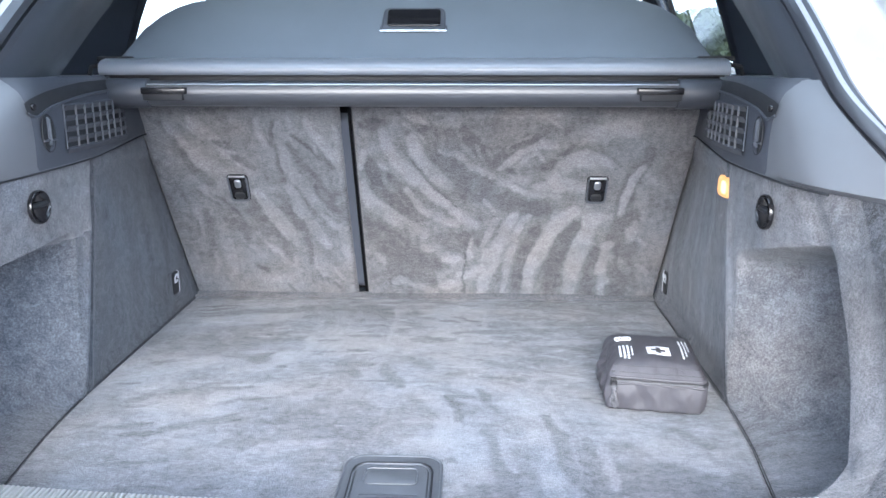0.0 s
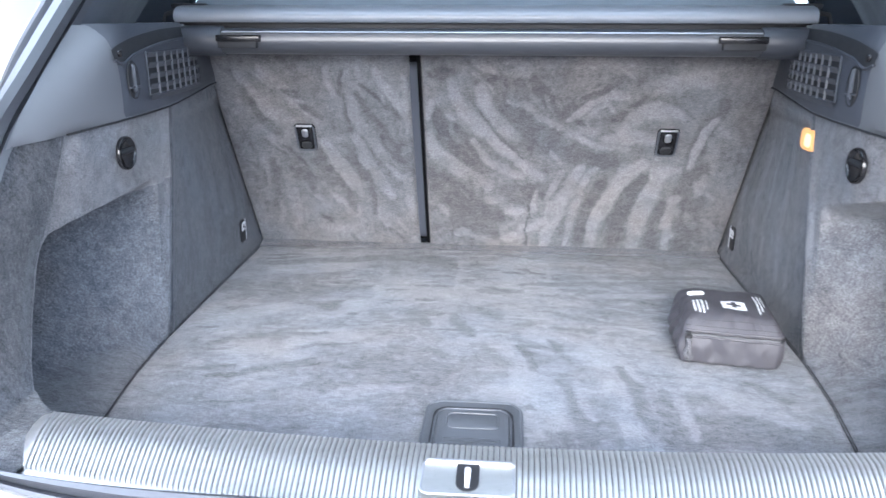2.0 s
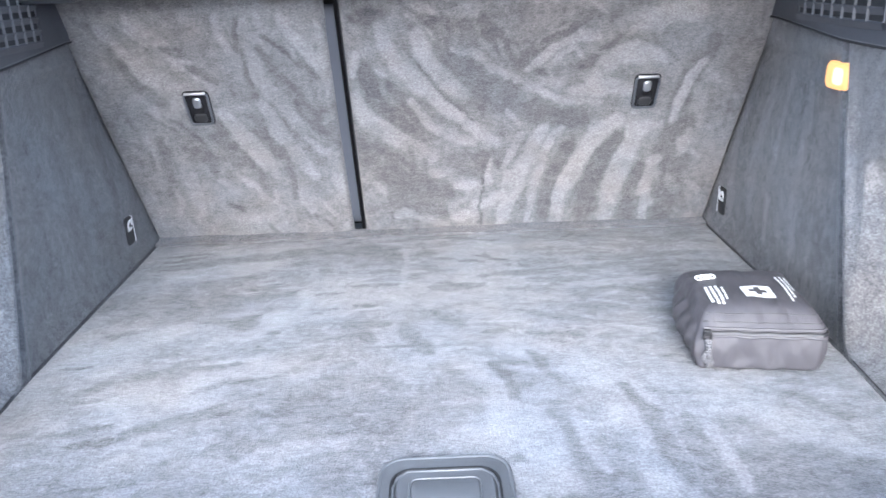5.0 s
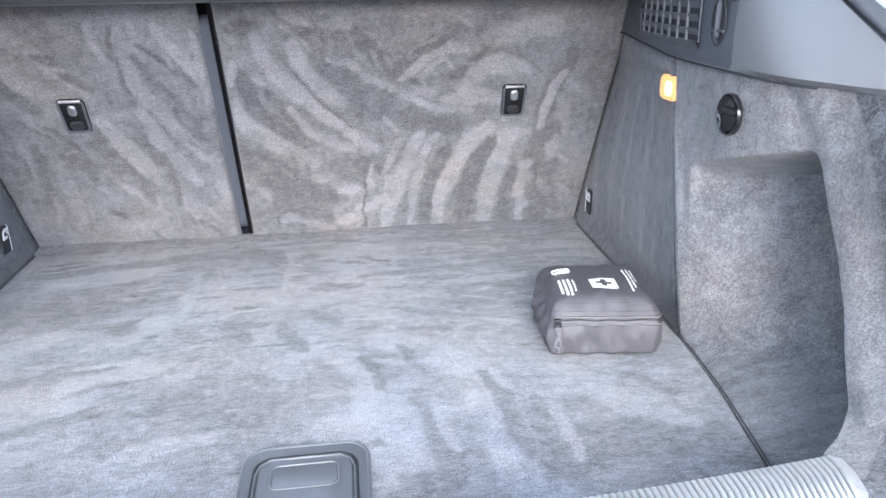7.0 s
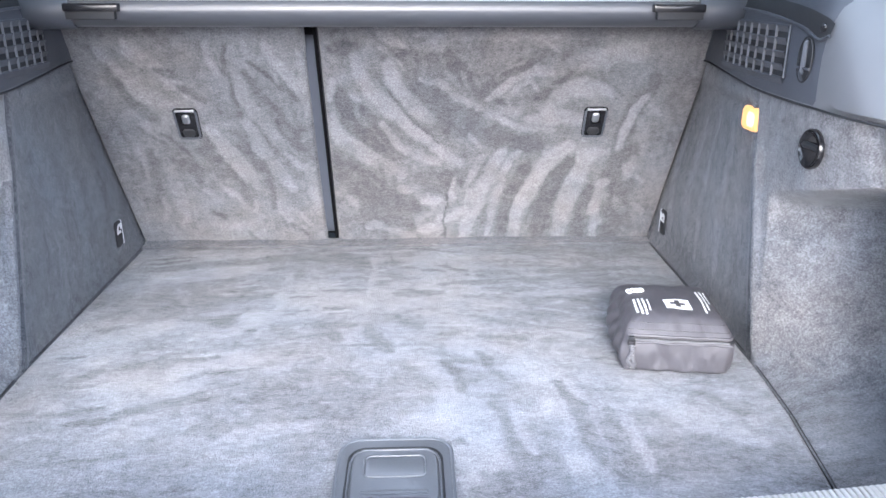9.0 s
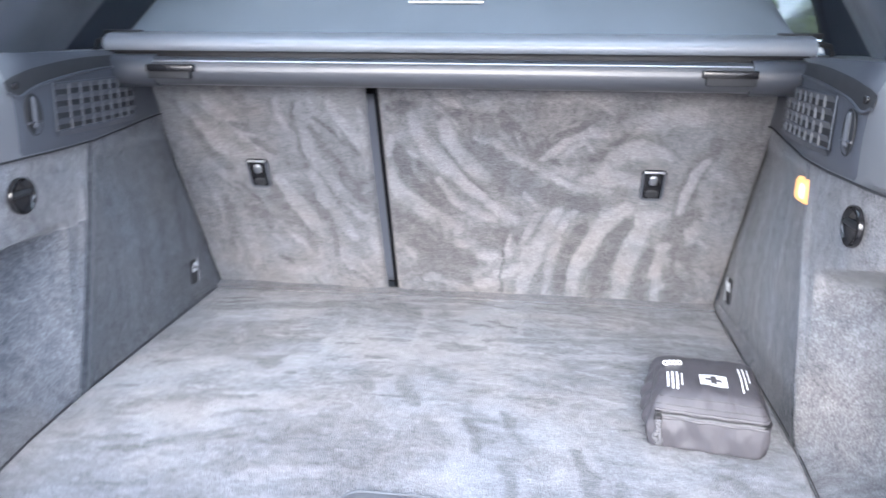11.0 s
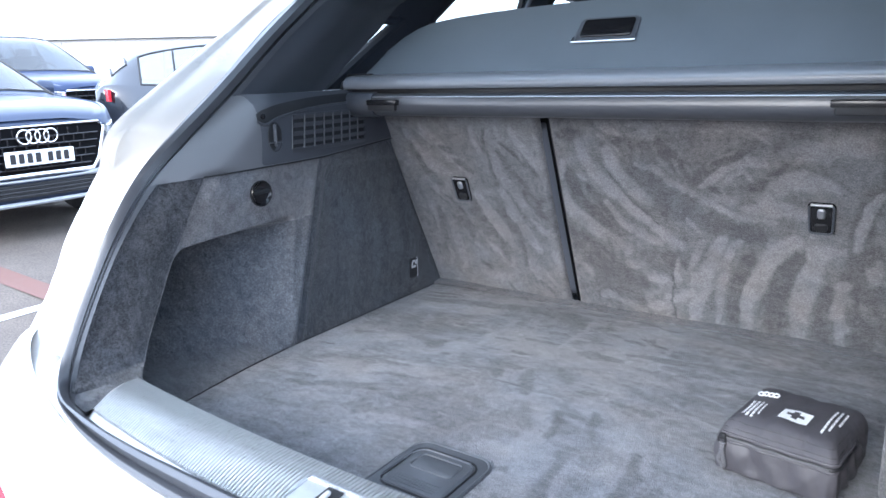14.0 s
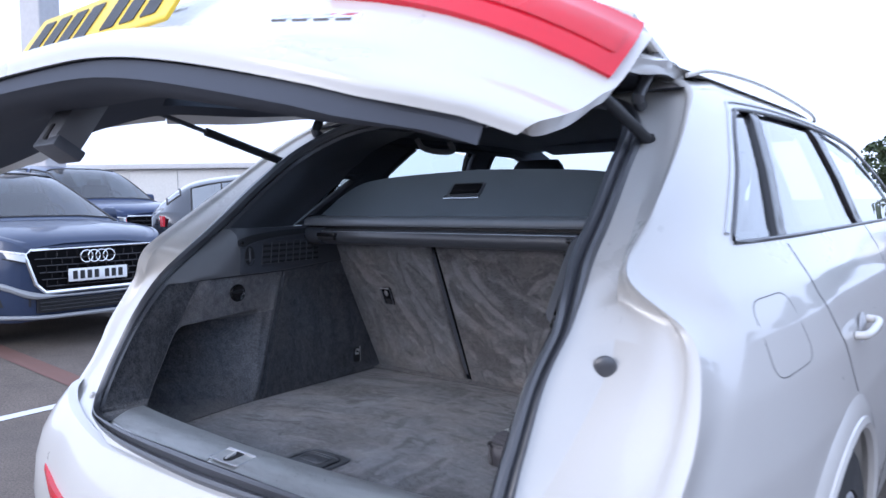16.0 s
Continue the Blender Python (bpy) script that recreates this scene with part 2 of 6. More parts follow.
# ---- mesh helpers ----
def mesh(name, verts, faces, smooth=40):
    me = bpy.data.meshes.new(name)
    me.from_pydata([tuple(v) for v in verts], [], faces)
    me.validate()
    bm = bmesh.new()
    bm.from_mesh(me)
    bmesh.ops.recalc_face_normals(bm, faces=bm.faces)
    bm.to_mesh(me)
    bm.free()
    if smooth:
        me.shade_smooth()
        me.set_sharp_from_angle(angle=radians(smooth))
    return me


def part(name, geo, material, parent=None, label="", m=None, smooth=40):
    """One mesh object from (verts, faces), a mesh or a bmesh, under a thing or a part."""
    if isinstance(geo, tuple):
        geo = mesh(name, *geo, smooth)
    elif isinstance(geo, bmesh.types.BMesh):
        me = bpy.data.meshes.new(name)
        geo.to_mesh(me)
        geo.free()
        geo = me
        if smooth:
            geo.shade_smooth()
            geo.set_sharp_from_angle(angle=radians(smooth))
    if not geo.materials:
        geo.materials.append(M[material])
    ob = new(name, geo)
    if m is not None:
        ob.matrix_world = m
    if parent is not None:
        ob.parent = parent
        ob.matrix_parent_inverse = parent.matrix_basis.inverted()
    if label:
        ob["label"] = label
    return ob


def thing(name, label, category, at=(0, 0, 0), turn=0.0, kind="", group=""):
    e = new(name)
    e.empty_display_size = 0.1
    e.matrix_basis = pose(*at, 0, 0, turn)
    return tagged(e, label, category, group, kind)


def crom(pts, per=8):
    """A smooth curve through points."""
    p = [np.array(q, float) for q in pts]
    p = [2 * p[0] - p[1]] + p + [2 * p[-1] - p[-2]]
    out = []
    for i in range(1, len(p) - 2):
        a, b, c, d = p[i - 1 : i + 3]
        for k in range(per):
            t = k / per
            out.append(0.5 * (2 * b + (c - a) * t + (2 * a - 5 * b + 4 * c - d) * t * t + (3 * b - 3 * c + d - a) * t**3))
    out.append(p[-2])
    return out


def loft(rows, close=False):
    n, m = len(rows), len(rows[0])
    verts = [v for r in rows for v in r]
    faces = []
    for i in range(n - 1):
        for j in range(m if close else m - 1):
            k = (j + 1) % m
            faces.append((i * m + j, i * m + k, (i + 1) * m + k, (i + 1) * m + j))
    return verts, faces


def join(*geos):
    verts, faces = [], []
    for v, f in geos:
        b = len(verts)
        verts += list(v)
        faces += [tuple(i + b for i in q) for q in f]
    return verts, faces


def moved(geo, m):
    return [m @ Vector(tuple(v)) for v in geo[0]], geo[1]


def mirrored(geo):
    return [(-v[0], v[1], v[2]) for v in geo[0]], geo[1]


def thick(geo, d):
    """A sheet made solid: a second side d along the mean normals, and the rim."""
    bm = bmesh.new()
    vs = [bm.verts.new(tuple(v)) for v in geo[0]]
    for f in geo[1]:
        try:
            bm.faces.new([vs[i] for i in f])
        except ValueError:
            pass
    bmesh.ops.recalc_face_normals(bm, faces=bm.faces)
    bm.normal_update()
    bmesh.ops.solidify(bm, geom=bm.faces[:], thickness=d)
    return bm


def tube(path, r, seg=10, closed=False, flat=1.0):
    path = [Vector(tuple(p)) for p in path]
    n = len(path)
    rows, up = [], None
    for i, p in enumerate(path):
        a = path[(i - 1) % n] if closed or i else p
        b = path[(i + 1) % n] if closed or i < n - 1 else p
        t = (b - a).normalized()
        if up is None:
            up = Vector((0, 0, 1)) if abs(t.z) < 0.9 else Vector((0, 1, 0))
        side = t.cross(up).normalized()
        up = side.cross(t).normalized()
        rr = r[i] if isinstance(r, (list, tuple)) else r
        rows.append([p + side * math.cos(k * math.tau / seg) * rr + up * math.sin(k * math.tau / seg) * rr * flat for k in range(seg)])
    if closed:
        rows.append(rows[0])
    v, f = loft(rows, True)
    if not closed:
        f = f + [tuple(range(seg)), tuple(range((n - 1) * seg, n * seg))]
    return v, f


def rbox(sx, sy, sz, bevel=0.004, seg=2):
    bm = bmesh.new()
    bmesh.ops.create_cube(bm, size=1)
    bmesh.ops.scale(bm, vec=(sx, sy, sz), verts=bm.verts)
    if bevel:
        bmesh.ops.bevel(bm, geom=bm.edges[:], offset=bevel, segments=seg, profile=0.6, affect="EDGES")
    return bm


def slab(outline, h, bevel=0.0):
    """A flat plate in x, y with thickness h upwards and a bevelled upper rim."""
    n = len(outline)
    c = np.mean(np.array(outline, float), axis=0)
    rows = [[(x, y, 0) for x, y in outline], [(x, y, h - bevel) for x, y in outline]]
    if bevel:
        pts = np.array(outline, float)
        size = np.abs(pts - c).max(axis=0)
        k = 1 - bevel / np.maximum(size, 1e-6)
        rows.append([(c[0] + (x - c[0]) * k[0], c[1] + (y - c[1]) * k[1], h) for x, y in outline])
    v, f = loft(rows, True)
    return v, f + [tuple(range(n)), tuple(range((len(rows) - 1) * n, len(rows) * n))]


def rrect(w, h, r, seg=5, taper=0.0):
    """The outline of a rounded rectangle about the origin."""
    out = []
    for cx, cy, a0 in ((w / 2 - r, h / 2 - r, 0), (-w / 2 + r, h / 2 - r, 90), (-w / 2 + r, -h / 2 + r, 180), (w / 2 - r, -h / 2 + r, 270)):
        for k in range(seg + 1):
            a = radians(a0 + 90 * k / seg)
            x, y = cx + r * math.cos(a), cy + r * math.sin(a)
            out.append((x * (1 + taper * y / h), y))
    return out


def lathe(profile, seg=24, closed=True):
    """Turned about z: profile of (radius, z)."""
    rows = [[(r * math.cos(k * math.tau / seg), r * math.sin(k * math.tau / seg), z) for k in range(seg)] for r, z in profile]
    v, f = loft(rows, True)
    return v, f + ([tuple(range(seg)), tuple(range((len(rows) - 1) * seg, len(rows) * seg))] if closed else [])


def frame_at(origin, xdir, ydir):
    """A pose whose x and y lie along the given directions."""
    x = Vector(xdir).normalized()
    z = x.cross(Vector(ydir)).normalized()
    y = z.cross(x)
    return Matrix.Translation(origin) @ Matrix((x, y, z)).transposed().to_4x4()


def smooth01(a, b, v):
    t = min(1.0, max(0.0, (v - a) / (b - a)))
    return t * t * (3 - 2 * t)

def stroke(points, width):
    """One sweep of the brush: a smooth line and its half width."""
    return crom([(a, b, 0) for a, b in points], 8), width


def mark(strokes, amount, width, *points):
    """Add one brush mark: 0 lays the pile dark, 1 light."""
    strokes.append((*stroke(points, width), amount))


def brushed(ob, strokes, plane, base=0.25, grain=0.35):
    """Lay the nap: strokes over the mesh, in the two axes of plane, with torn soft edges."""
    me = ob.data
    at = me.attributes.new("nap", "FLOAT", "POINT")
    co = np.array([v.co for v in me.vertices])[:, plane]
    wob = np.array([[noise.noise(Vector((a * 23, b * 23, 0))), noise.noise(Vector((a * 23, b * 23, 9.0)))] for a, b in co])
    big = np.array([noise.noise(Vector((a * 6, b * 6, 4.0))) for a, b in co])
    tear = np.array([[noise.noise(Vector((a * 90, b * 55, 2.0))), noise.noise(Vector((a * 90, b * 55, 7.0)))] for a, b in co])
    q = co + wob * 0.006 + tear * 0.0045
    val = base + grain * big + 0.35 * grain * wob[:, 1] + 0.25 * tear[:, 0]
    for line, w, amount in strokes:
        pts = np.array([(p[0], p[1]) for p in line])
        best, along = np.full(len(q), 9.0), np.zeros(len(q))
        for i in range(len(pts) - 1):
            d = pts[i + 1] - pts[i]
            t = np.clip(((q - pts[i]) @ d) / (d @ d + 1e-12), 0, 1)
            dist = np.linalg.norm(q - (pts[i] + t[:, None] * d), axis=1)
            near = dist < best
            best[near], along[near] = dist[near], ((i + t) / (len(pts) - 1))[near]
        wide = w * (0.55 + 0.45 * np.sin(np.pi * np.clip(along, 0.02, 0.98)) ** 0.5)
        k = np.clip((wide - best) / (0.58 * w + 0.0008) + 0.5, 0, 1)
        k = k * k * (3 - 2 * k)
        val = val * (1 - k) + np.clip(amount * (0.95 + 0.5 * big + 0.35 * wob[:, 0]) + 0.12 * tear[:, 1], 0, 1) * k
    at.data.foreach_set("value", np.clip(val, 0, 1).astype(np.float32))


# ---- ground ----
def ground_z(x):
    """The car park climbs gently away to one side."""
    return 0.052 * max(0.0, min(10.0, -x - 3.8))


def ground_sheet():
    xs = [-1500, -400, -140, -60, -30, -20, -16, -13.8, -12, -10, -8, -6, -5, -4.4, -3.8, -3, -1, 2, 6, 12, 30, 80, 300, 1500]
    ys = [-1500, -300, -80, -30, -12, -6, -2, 2, 6, 12, 20, 40, 90, 300, 1500]
    return loft([[(x, y, ground_z(x)) for y in ys] for x in xs])


ground = part("ground", ground_sheet(), "ground", smooth=0)
tagged(ground, "worn grey asphalt car park surface", "ground", kind="structure")

# ---- the white car with its open boot ----
car = thing("suv_car", "white pearl SUV with its tailgate raised over an empty boot", "car")

# Half curves of the boot opening, bottom centre to top centre: seal, gutter, shut line.
SEAL = [(0, -0.168, 0.785), (0.30, -0.163, 0.785), (0.475, -0.138, 0.788), (0.543, -0.100, 0.815), (0.553, -0.053, 0.90), (0.555, 0.012, 1.003), (0.565, 0.091, 1.086), (0.572, 0.18, 1.15), (0.575, 0.27, 1.215), (0.56, 0.41, 1.335), (0.535, 0.535, 1.43), (0.47, 0.63, 1.495), (0.38, 0.67, 1.522), (0.2, 0.69, 1.54), (0, 0.695, 1.544)]
GUTTER = [(0, -0.188, 0.765), (0.33, -0.183, 0.767), (0.54, -0.14, 0.775), (0.635, -0.06, 0.81), (0.665, 0.04, 0.90), (0.685, 0.143, 1.018), (0.675, 0.19, 1.10), (0.66, 0.235, 1.165), (0.65, 0.31, 1.23), (0.63, 0.44, 1.35), (0.59, 0.56, 1.43), (0.52, 0.67, 1.505), (0.42, 0.71, 1.54), (0.22, 0.735, 1.565), (0, 0.74, 1.57)]
SHUT = [(0, -0.20, 0.76), (0.36, -0.195, 0.762), (0.66, -0.13, 0.785), (0.82, -0.04, 0.80), (0.838, 0.075, 0.88), (0.832, 0.15, 0.98), (0.80, 0.195, 1.07), (0.705, 0.165, 1.165), (0.70, 0.28, 1.265), (0.69, 0.42, 1.375), (0.67, 0.54, 1.465), (0.63, 0.66, 1.54), (0.52, 0.74, 1.58), (0.27, 0.78, 1.60), (0, 0.79, 1.605)]
seal_c, gut_c, shut_c = crom(SEAL), crom(GUTTER), crom(SHUT)


def whole(half, left=None):
    """A half curve and its mirror image, or another left half, as one loop."""
    return [tuple(p) for p in half] + [(-p[0], p[1], p[2]) for p in reversed((left or half)[1:-1])]


def smooth_step(a, b, v):
    t = min(1.0, max(0.0, (v - a) / (b - a)))
    return t * t * (3 - 2 * t)


def skew(z):
    """The opening's seal stands further out on the filler side."""
    return 0.055 * smooth_step(0.785, 0.84, z) * (1 - smooth_step(1.06, 1.21, z))


seal_r = [(x + skew(z) * smooth_step(0.3, 0.5, x), y, z) for x, y, z in seal_c]


def between(a, b, t, dip=0.0):
    q = [np.array(x) * (1 - t) + np.array(y) * t for x, y in zip(a, b)]
    return [(x, y + dip, z) for x, y, z in q]


def flank(z):
    """The flank away from the filler stands a little further out."""
    return float(np.interp(z, [0.80, 0.93, 1.05, 1.15, 1.30, 1.45], [0, 0.045, 0.062, 0.035, 0.018, 0]))


def flank_y(z):
    return float(np.interp(z, [0.80, 0.88, 0.95, 1.17, 1.35], [0, 0.034, 0.043, 0.040, 0]))


shut_l = [(x + flank(z) * smooth_step(0.5, 0.65, x), y - flank_y(z) * smooth_step(0.5, 0.65, x), z) for x, y, z in shut_c]


def opening():
    rows = [whole(between(seal_r, gut_c, t), between(seal_c, gut_c, t)) for t in (-0.04, 0.15, 0.5, 1.0)]
    rows += [whole(between(gut_c, shut_c, t, dip), between(gut_c, shut_l, t, dip)) for t, dip in ((0.35, 0.002), (0.62, 0.006), (0.76, 0.010), (0.80, 0.008), (0.84, 0.0), (0.88, -0.003), (0.94, -0.002), (1.0, 0.0))]
    rows.append([(x * 0.99, y - 0.004, z - 0.035) if z < 0.9 else (x * 0.985, y + 0.02, z - 0.01) for x, y, z in rows[-1]])
    v, f = loft(rows, True)
    return v, f


BASE_Z = [0.25, 0.45, 0.6, 0.8, 0.95, 1.05, 1.12, 1.19, 1.22, 1.35, 1.48, 1.54, 1.585]
BASE_X = [0.86, 0.895, 0.905, 0.915, 0.905, 0.885, 0.862, 0.822, 0.805, 0.757, 0.70, 0.655, 0.585]


def side_x(y, z):
    x = float(np.interp(z, BASE_Z, BASE_X))
    back, front = max(0.0, 0.95 - y) / 0.8, max(0.0, y - 3.0) / 1.0
    return x - 0.075 * back * back - 0.17 * front * front


SHUT_LOW = [p for p in shut_c if p[2] >= 0.805]


def shut_y(z):
    zs = [p[2] for p in SHUT_LOW]
    return float(np.interp(z, zs, [p[1] for p in SHUT_LOW])), float(np.interp(z, zs, [p[0] for p in SHUT_LOW]))


WHEELS = (0.97, 3.57)
GLASS = [(0.46, 1.205), (0.60, 1.335), (0.70, 1.435), (0.755, 1.478), (0.83, 1.497), (1.3, 1.515), (1.9, 1.505), (2.3, 1.44), (2.75, 1.26), (2.78, 1.205)]
BARS = [(0.745, 0.945, 0.05), (1.72, 1.64, 0.075)]


def in_poly(y, z, poly):
    hit = False
    for (y0, z0), (y1, z1) in zip(poly, poly[1:] + poly[:1]):
        if (z0 > z) != (z1 > z) and y < (y1 - y0) * (z - z0) / (z1 - z0) + y0:
            hit = not hit
    return hit


def top_z(y):
    """The upper edge of the side: roof rail line, windscreen pillar, bonnet edge."""
    return float(np.interp(y, [0.0, 1.9, 2.25, 2.85, 3.95], [1.585, 1.585, 1.50, 1.10, 0.95]))


def side_skin(inset, ybeg=None, yend=3.95, cell=0.0145):
    zs = np.arange(0.28, 1.586, cell)
    n = 250
    verts, faces = [], []
    for z in zs:
        if z >= 0.81:
            y0, x0 = shut_y(z)
        else:
            y0, x0 = shut_y(0.81)
        if ybeg is not None:
            y0, x0 = max(y0 + 0.08, ybeg), None
        for k in range(n + 1):
            y = y0 + (yend - y0) * (k / n) ** 1.15
            zz = min(z, 0.28 + (z - 0.28) * (top_z(y) - 0.28) / 1.305)
            x = side_x(y, zz)
            if x0 is not None:
                b = smooth01(0.0, 0.16, y - y0)
                x = x0 * (1 - b) + x * b
            verts.append((x - inset, y, zz))
    m = n + 1
    for i in range(len(zs) - 1):
        for k in range(n):
            q = (i * m + k, i * m + k + 1, (i + 1) * m + k + 1, (i + 1) * m + k)
            cy, cz = (sum(verts[j][a] for j in q) / 4 for a in (1, 2))
            if any((cy - w) ** 2 + (cz - 0.35) ** 2 < 0.40**2 for w in WHEELS):
                continue
            if ybeg is None and in_poly(cy, cz, GLASS):
                continue
            if ybeg is not None and in_poly(cy, cz, GLASS):
                edge = 0.600 + (cz - 1.225) * 1.42
                door = 1.09 + 1.1 * max(0.0, cz - 1.40)
                if (edge < cy < edge + 0.115 and cz < 1.385) or door < cy < 1.60 or cy > 1.74:
                    continue
            faces.append(q)
    return verts, faces


body = part("body_opening", opening(), "white", car)
for s in (1, -1):
    g = side_skin(0.0)
    if s < 0:
        g = [(x + flank(z) * (1 - smooth_step(0.5, 1.3, y)), y - flank_y(z) * (1 - smooth_step(0.2, 0.55, y)), z) for x, y, z in g[0]], g[1]
    part("quarter_panel", g if s > 0 else mirrored(g), "white", car)
    g = side_skin(0.045, ybeg=0.42, yend=2.9, cell=0.008)
    part("side_lining", g if s > 0 else mirrored(g), "lining", car, "dark grey interior side lining")
    frames = [[(1.09, 1.205), (1.09, 1.40), (1.20, 1.50)], [(1.60, 1.205), (1.60, 1.50)], [(1.74, 1.205), (1.74, 1.50)], [(0.62, 1.34), (0.70, 1.432), (0.755, 1.475), (0.83, 1.494), (1.3, 1.512), (1.9, 1.502), (2.3, 1.437)], [(0.5, 1.208), (2.7, 1.208)], [(0.82, 1.388), (0.96, 1.388)]]
    for line in frames:
        dense = [(a[0] + (b[0] - a[0]) * t, a[1] + (b[1] - a[1]) * t) for a, b in zip(line, line[1:]) for t in np.linspace(0, 1, 10)]
        part("glass_edge", tube([(s * (side_x(y, z) - 0.046), y, z) for y, z in dense], 0.011, 8), "lining", car)
    for d in (0.0, 0.115):
        edge = [(s * (side_x(0.6 + (z - 1.225) * 1.42 + d, z) - 0.046), 0.6 + (z - 1.225) * 1.42 + d, z) for z in np.linspace(1.205, 1.39, 12)]
        part("glass_edge", tube(edge, 0.014, 8), "lining", car)


def bumper():
    plan = crom([(0, -0.20, 0), (0.36, -0.195, 0), (0.66, -0.13, 0), (0.82, -0.04, 0), (0.832, 0.12, 0), (0.855, 0.30, 0), (0.878, 0.50, 0)], 6)
    rows = []
    for z, out in ((0.80, -0.03), (0.796, 0.0), (0.785, 0.012), (0.765, 0.03), (0.74, 0.05), (0.70, 0.075), (0.64, 0.095), (0.56, 0.105), (0.48, 0.10), (0.40, 0.08), (0.33, 0.04), (0.28, -0.02)):
        row = []
        for i, p in enumerate(plan):
            f = min(1.0, max(0.0, (0.5 - p[1]) / 0.5))
            d = np.array([p[0] * 0.25, -1.0]) if p[1] < 0 else np.array([0.5, -0.4])
            d = d / np.linalg.norm(d)
            top = float(np.interp(p[0], [0, 0.36, 0.66, 0.82, 1], [0.76, 0.762, 0.785, 0.81, 0.815]))
            out_x = out * float(np.interp(p[0], [0, 0.6, 0.8], [0.42, 0.5, 0.72]))
            row.append((p[0] + d[0] * out_x * f, p[1] + d[1] * out_x * f * 1.3, top - (0.795 - z)))
        rows.append(row[:0:-1] and [(-x, y, zz) for x, y, zz in row[:0:-1]] + row)
    return loft(rows)


bump = part("bumper", bumper(), "white", car, "white painted rear bumper")
for s in (1, -1):
    lens = [[(s * x, y + d, z + h) for x, y, z in crom([(0.375, -0.246, 0.605), (0.46, -0.241, 0.612), (0.55, -0.226, 0.622), (0.66, -0.192, 0.640)], 5)] for d, h in ((0.012, -0.019), (-0.004, -0.017), (-0.006, 0.0), (-0.004, 0.017), (0.012, 0.019))]
    part("reflector", loft(lens), "red", bump, "red bumper reflector")
    part("rubber_stop", moved(lathe([(0.009, 0), (0.009, 0.006), (0.006, 0.011), (0.002, 0.012)], 14), frame_at((s * 0.655, -0.070, 0.799), (1, 0, 0), (0, 0.5, 0.86))), "post", body, "small pale rubber stop")

# rubber door seal: two lips round the opening
def seal_half(base, w, up, grow):
    out = []
    for k, p in enumerate(base):
        a, b = np.array(base[max(0, k - 1)]), np.array(base[min(len(base) - 1, k + 1)])
        across = np.array(gut_c[k]) - np.array(p)
        across = across / np.linalg.norm(across)
        n = np.cross(b - a, across)
        n = n / (np.linalg.norm(n) + 1e-9)
        if n @ np.array([-0.3, -1.0, 0.6]) < 0:
            n = -n
        big = smooth_step(0.92, 1.2, p[2])
        out.append(tuple(np.array(p) + across * w * (1 + grow * big) + n * up * (1 + 0.55 * grow * big)))
    return out


seal_rows = []
for w, up in ((-0.005, -0.006), (-0.005, 0.001), (0.001, 0.002), (0.001, 0.005), (-0.007, 0.006), (-0.008, 0.014), (-0.004, 0.020), (0.005, 0.020), (0.011, 0.011), (0.013, 0.006), (0.016, 0.010), (0.021, 0.014), (0.028, 0.012), (0.032, 0.004), (0.033, -0.006)):
    seal_rows.append(whole(seal_half(seal_r, w, up, 0.1), seal_half(seal_c, w, up, 0.9)))
part("boot_seal", loft(seal_rows, True), "rubber", car, "black rubber boot seal with two lips")
part("buffer", moved(lathe([(0.0195, 0), (0.0195, 0.004), (0.015, 0.008), (0.004, 0.009)]), frame_at((0.6815, 0.1325, 1.017), (0.75, 0.55, 0.1), (0, -0.2, 1))), "rubber", body, "round grey rubber buffer")
part("buffer", moved(lathe([(0.0195, 0), (0.0195, 0.004), (0.015, 0.008), (0.004, 0.009)]), frame_at((-0.6815, 0.1325, 1.017), (0.75, -0.55, -0.1), (0, -0.2, 1))), "rubber", body, "round grey rubber buffer")


def roof(lift, x_half, y0, y1, drop=0.0):
    rows = []
    for i in range(25):
        y = y0 + (y1 - y0) * i / 24
        row = []
        for j in range(25):
            u = -1 + 2 * j / 24
            fall = 0.0 if y < 1.7 else 0.03 * ((y - 1.7) / 0.5) ** 2
            row.append((u * x_half, y - 0.20 * u**4 * (1 - i / 24) * (1 if drop == 0 else 0.3), 1.585 + lift + 0.025 * (1 - u * u) - fall))
        rows.append(row)
    return loft(rows)


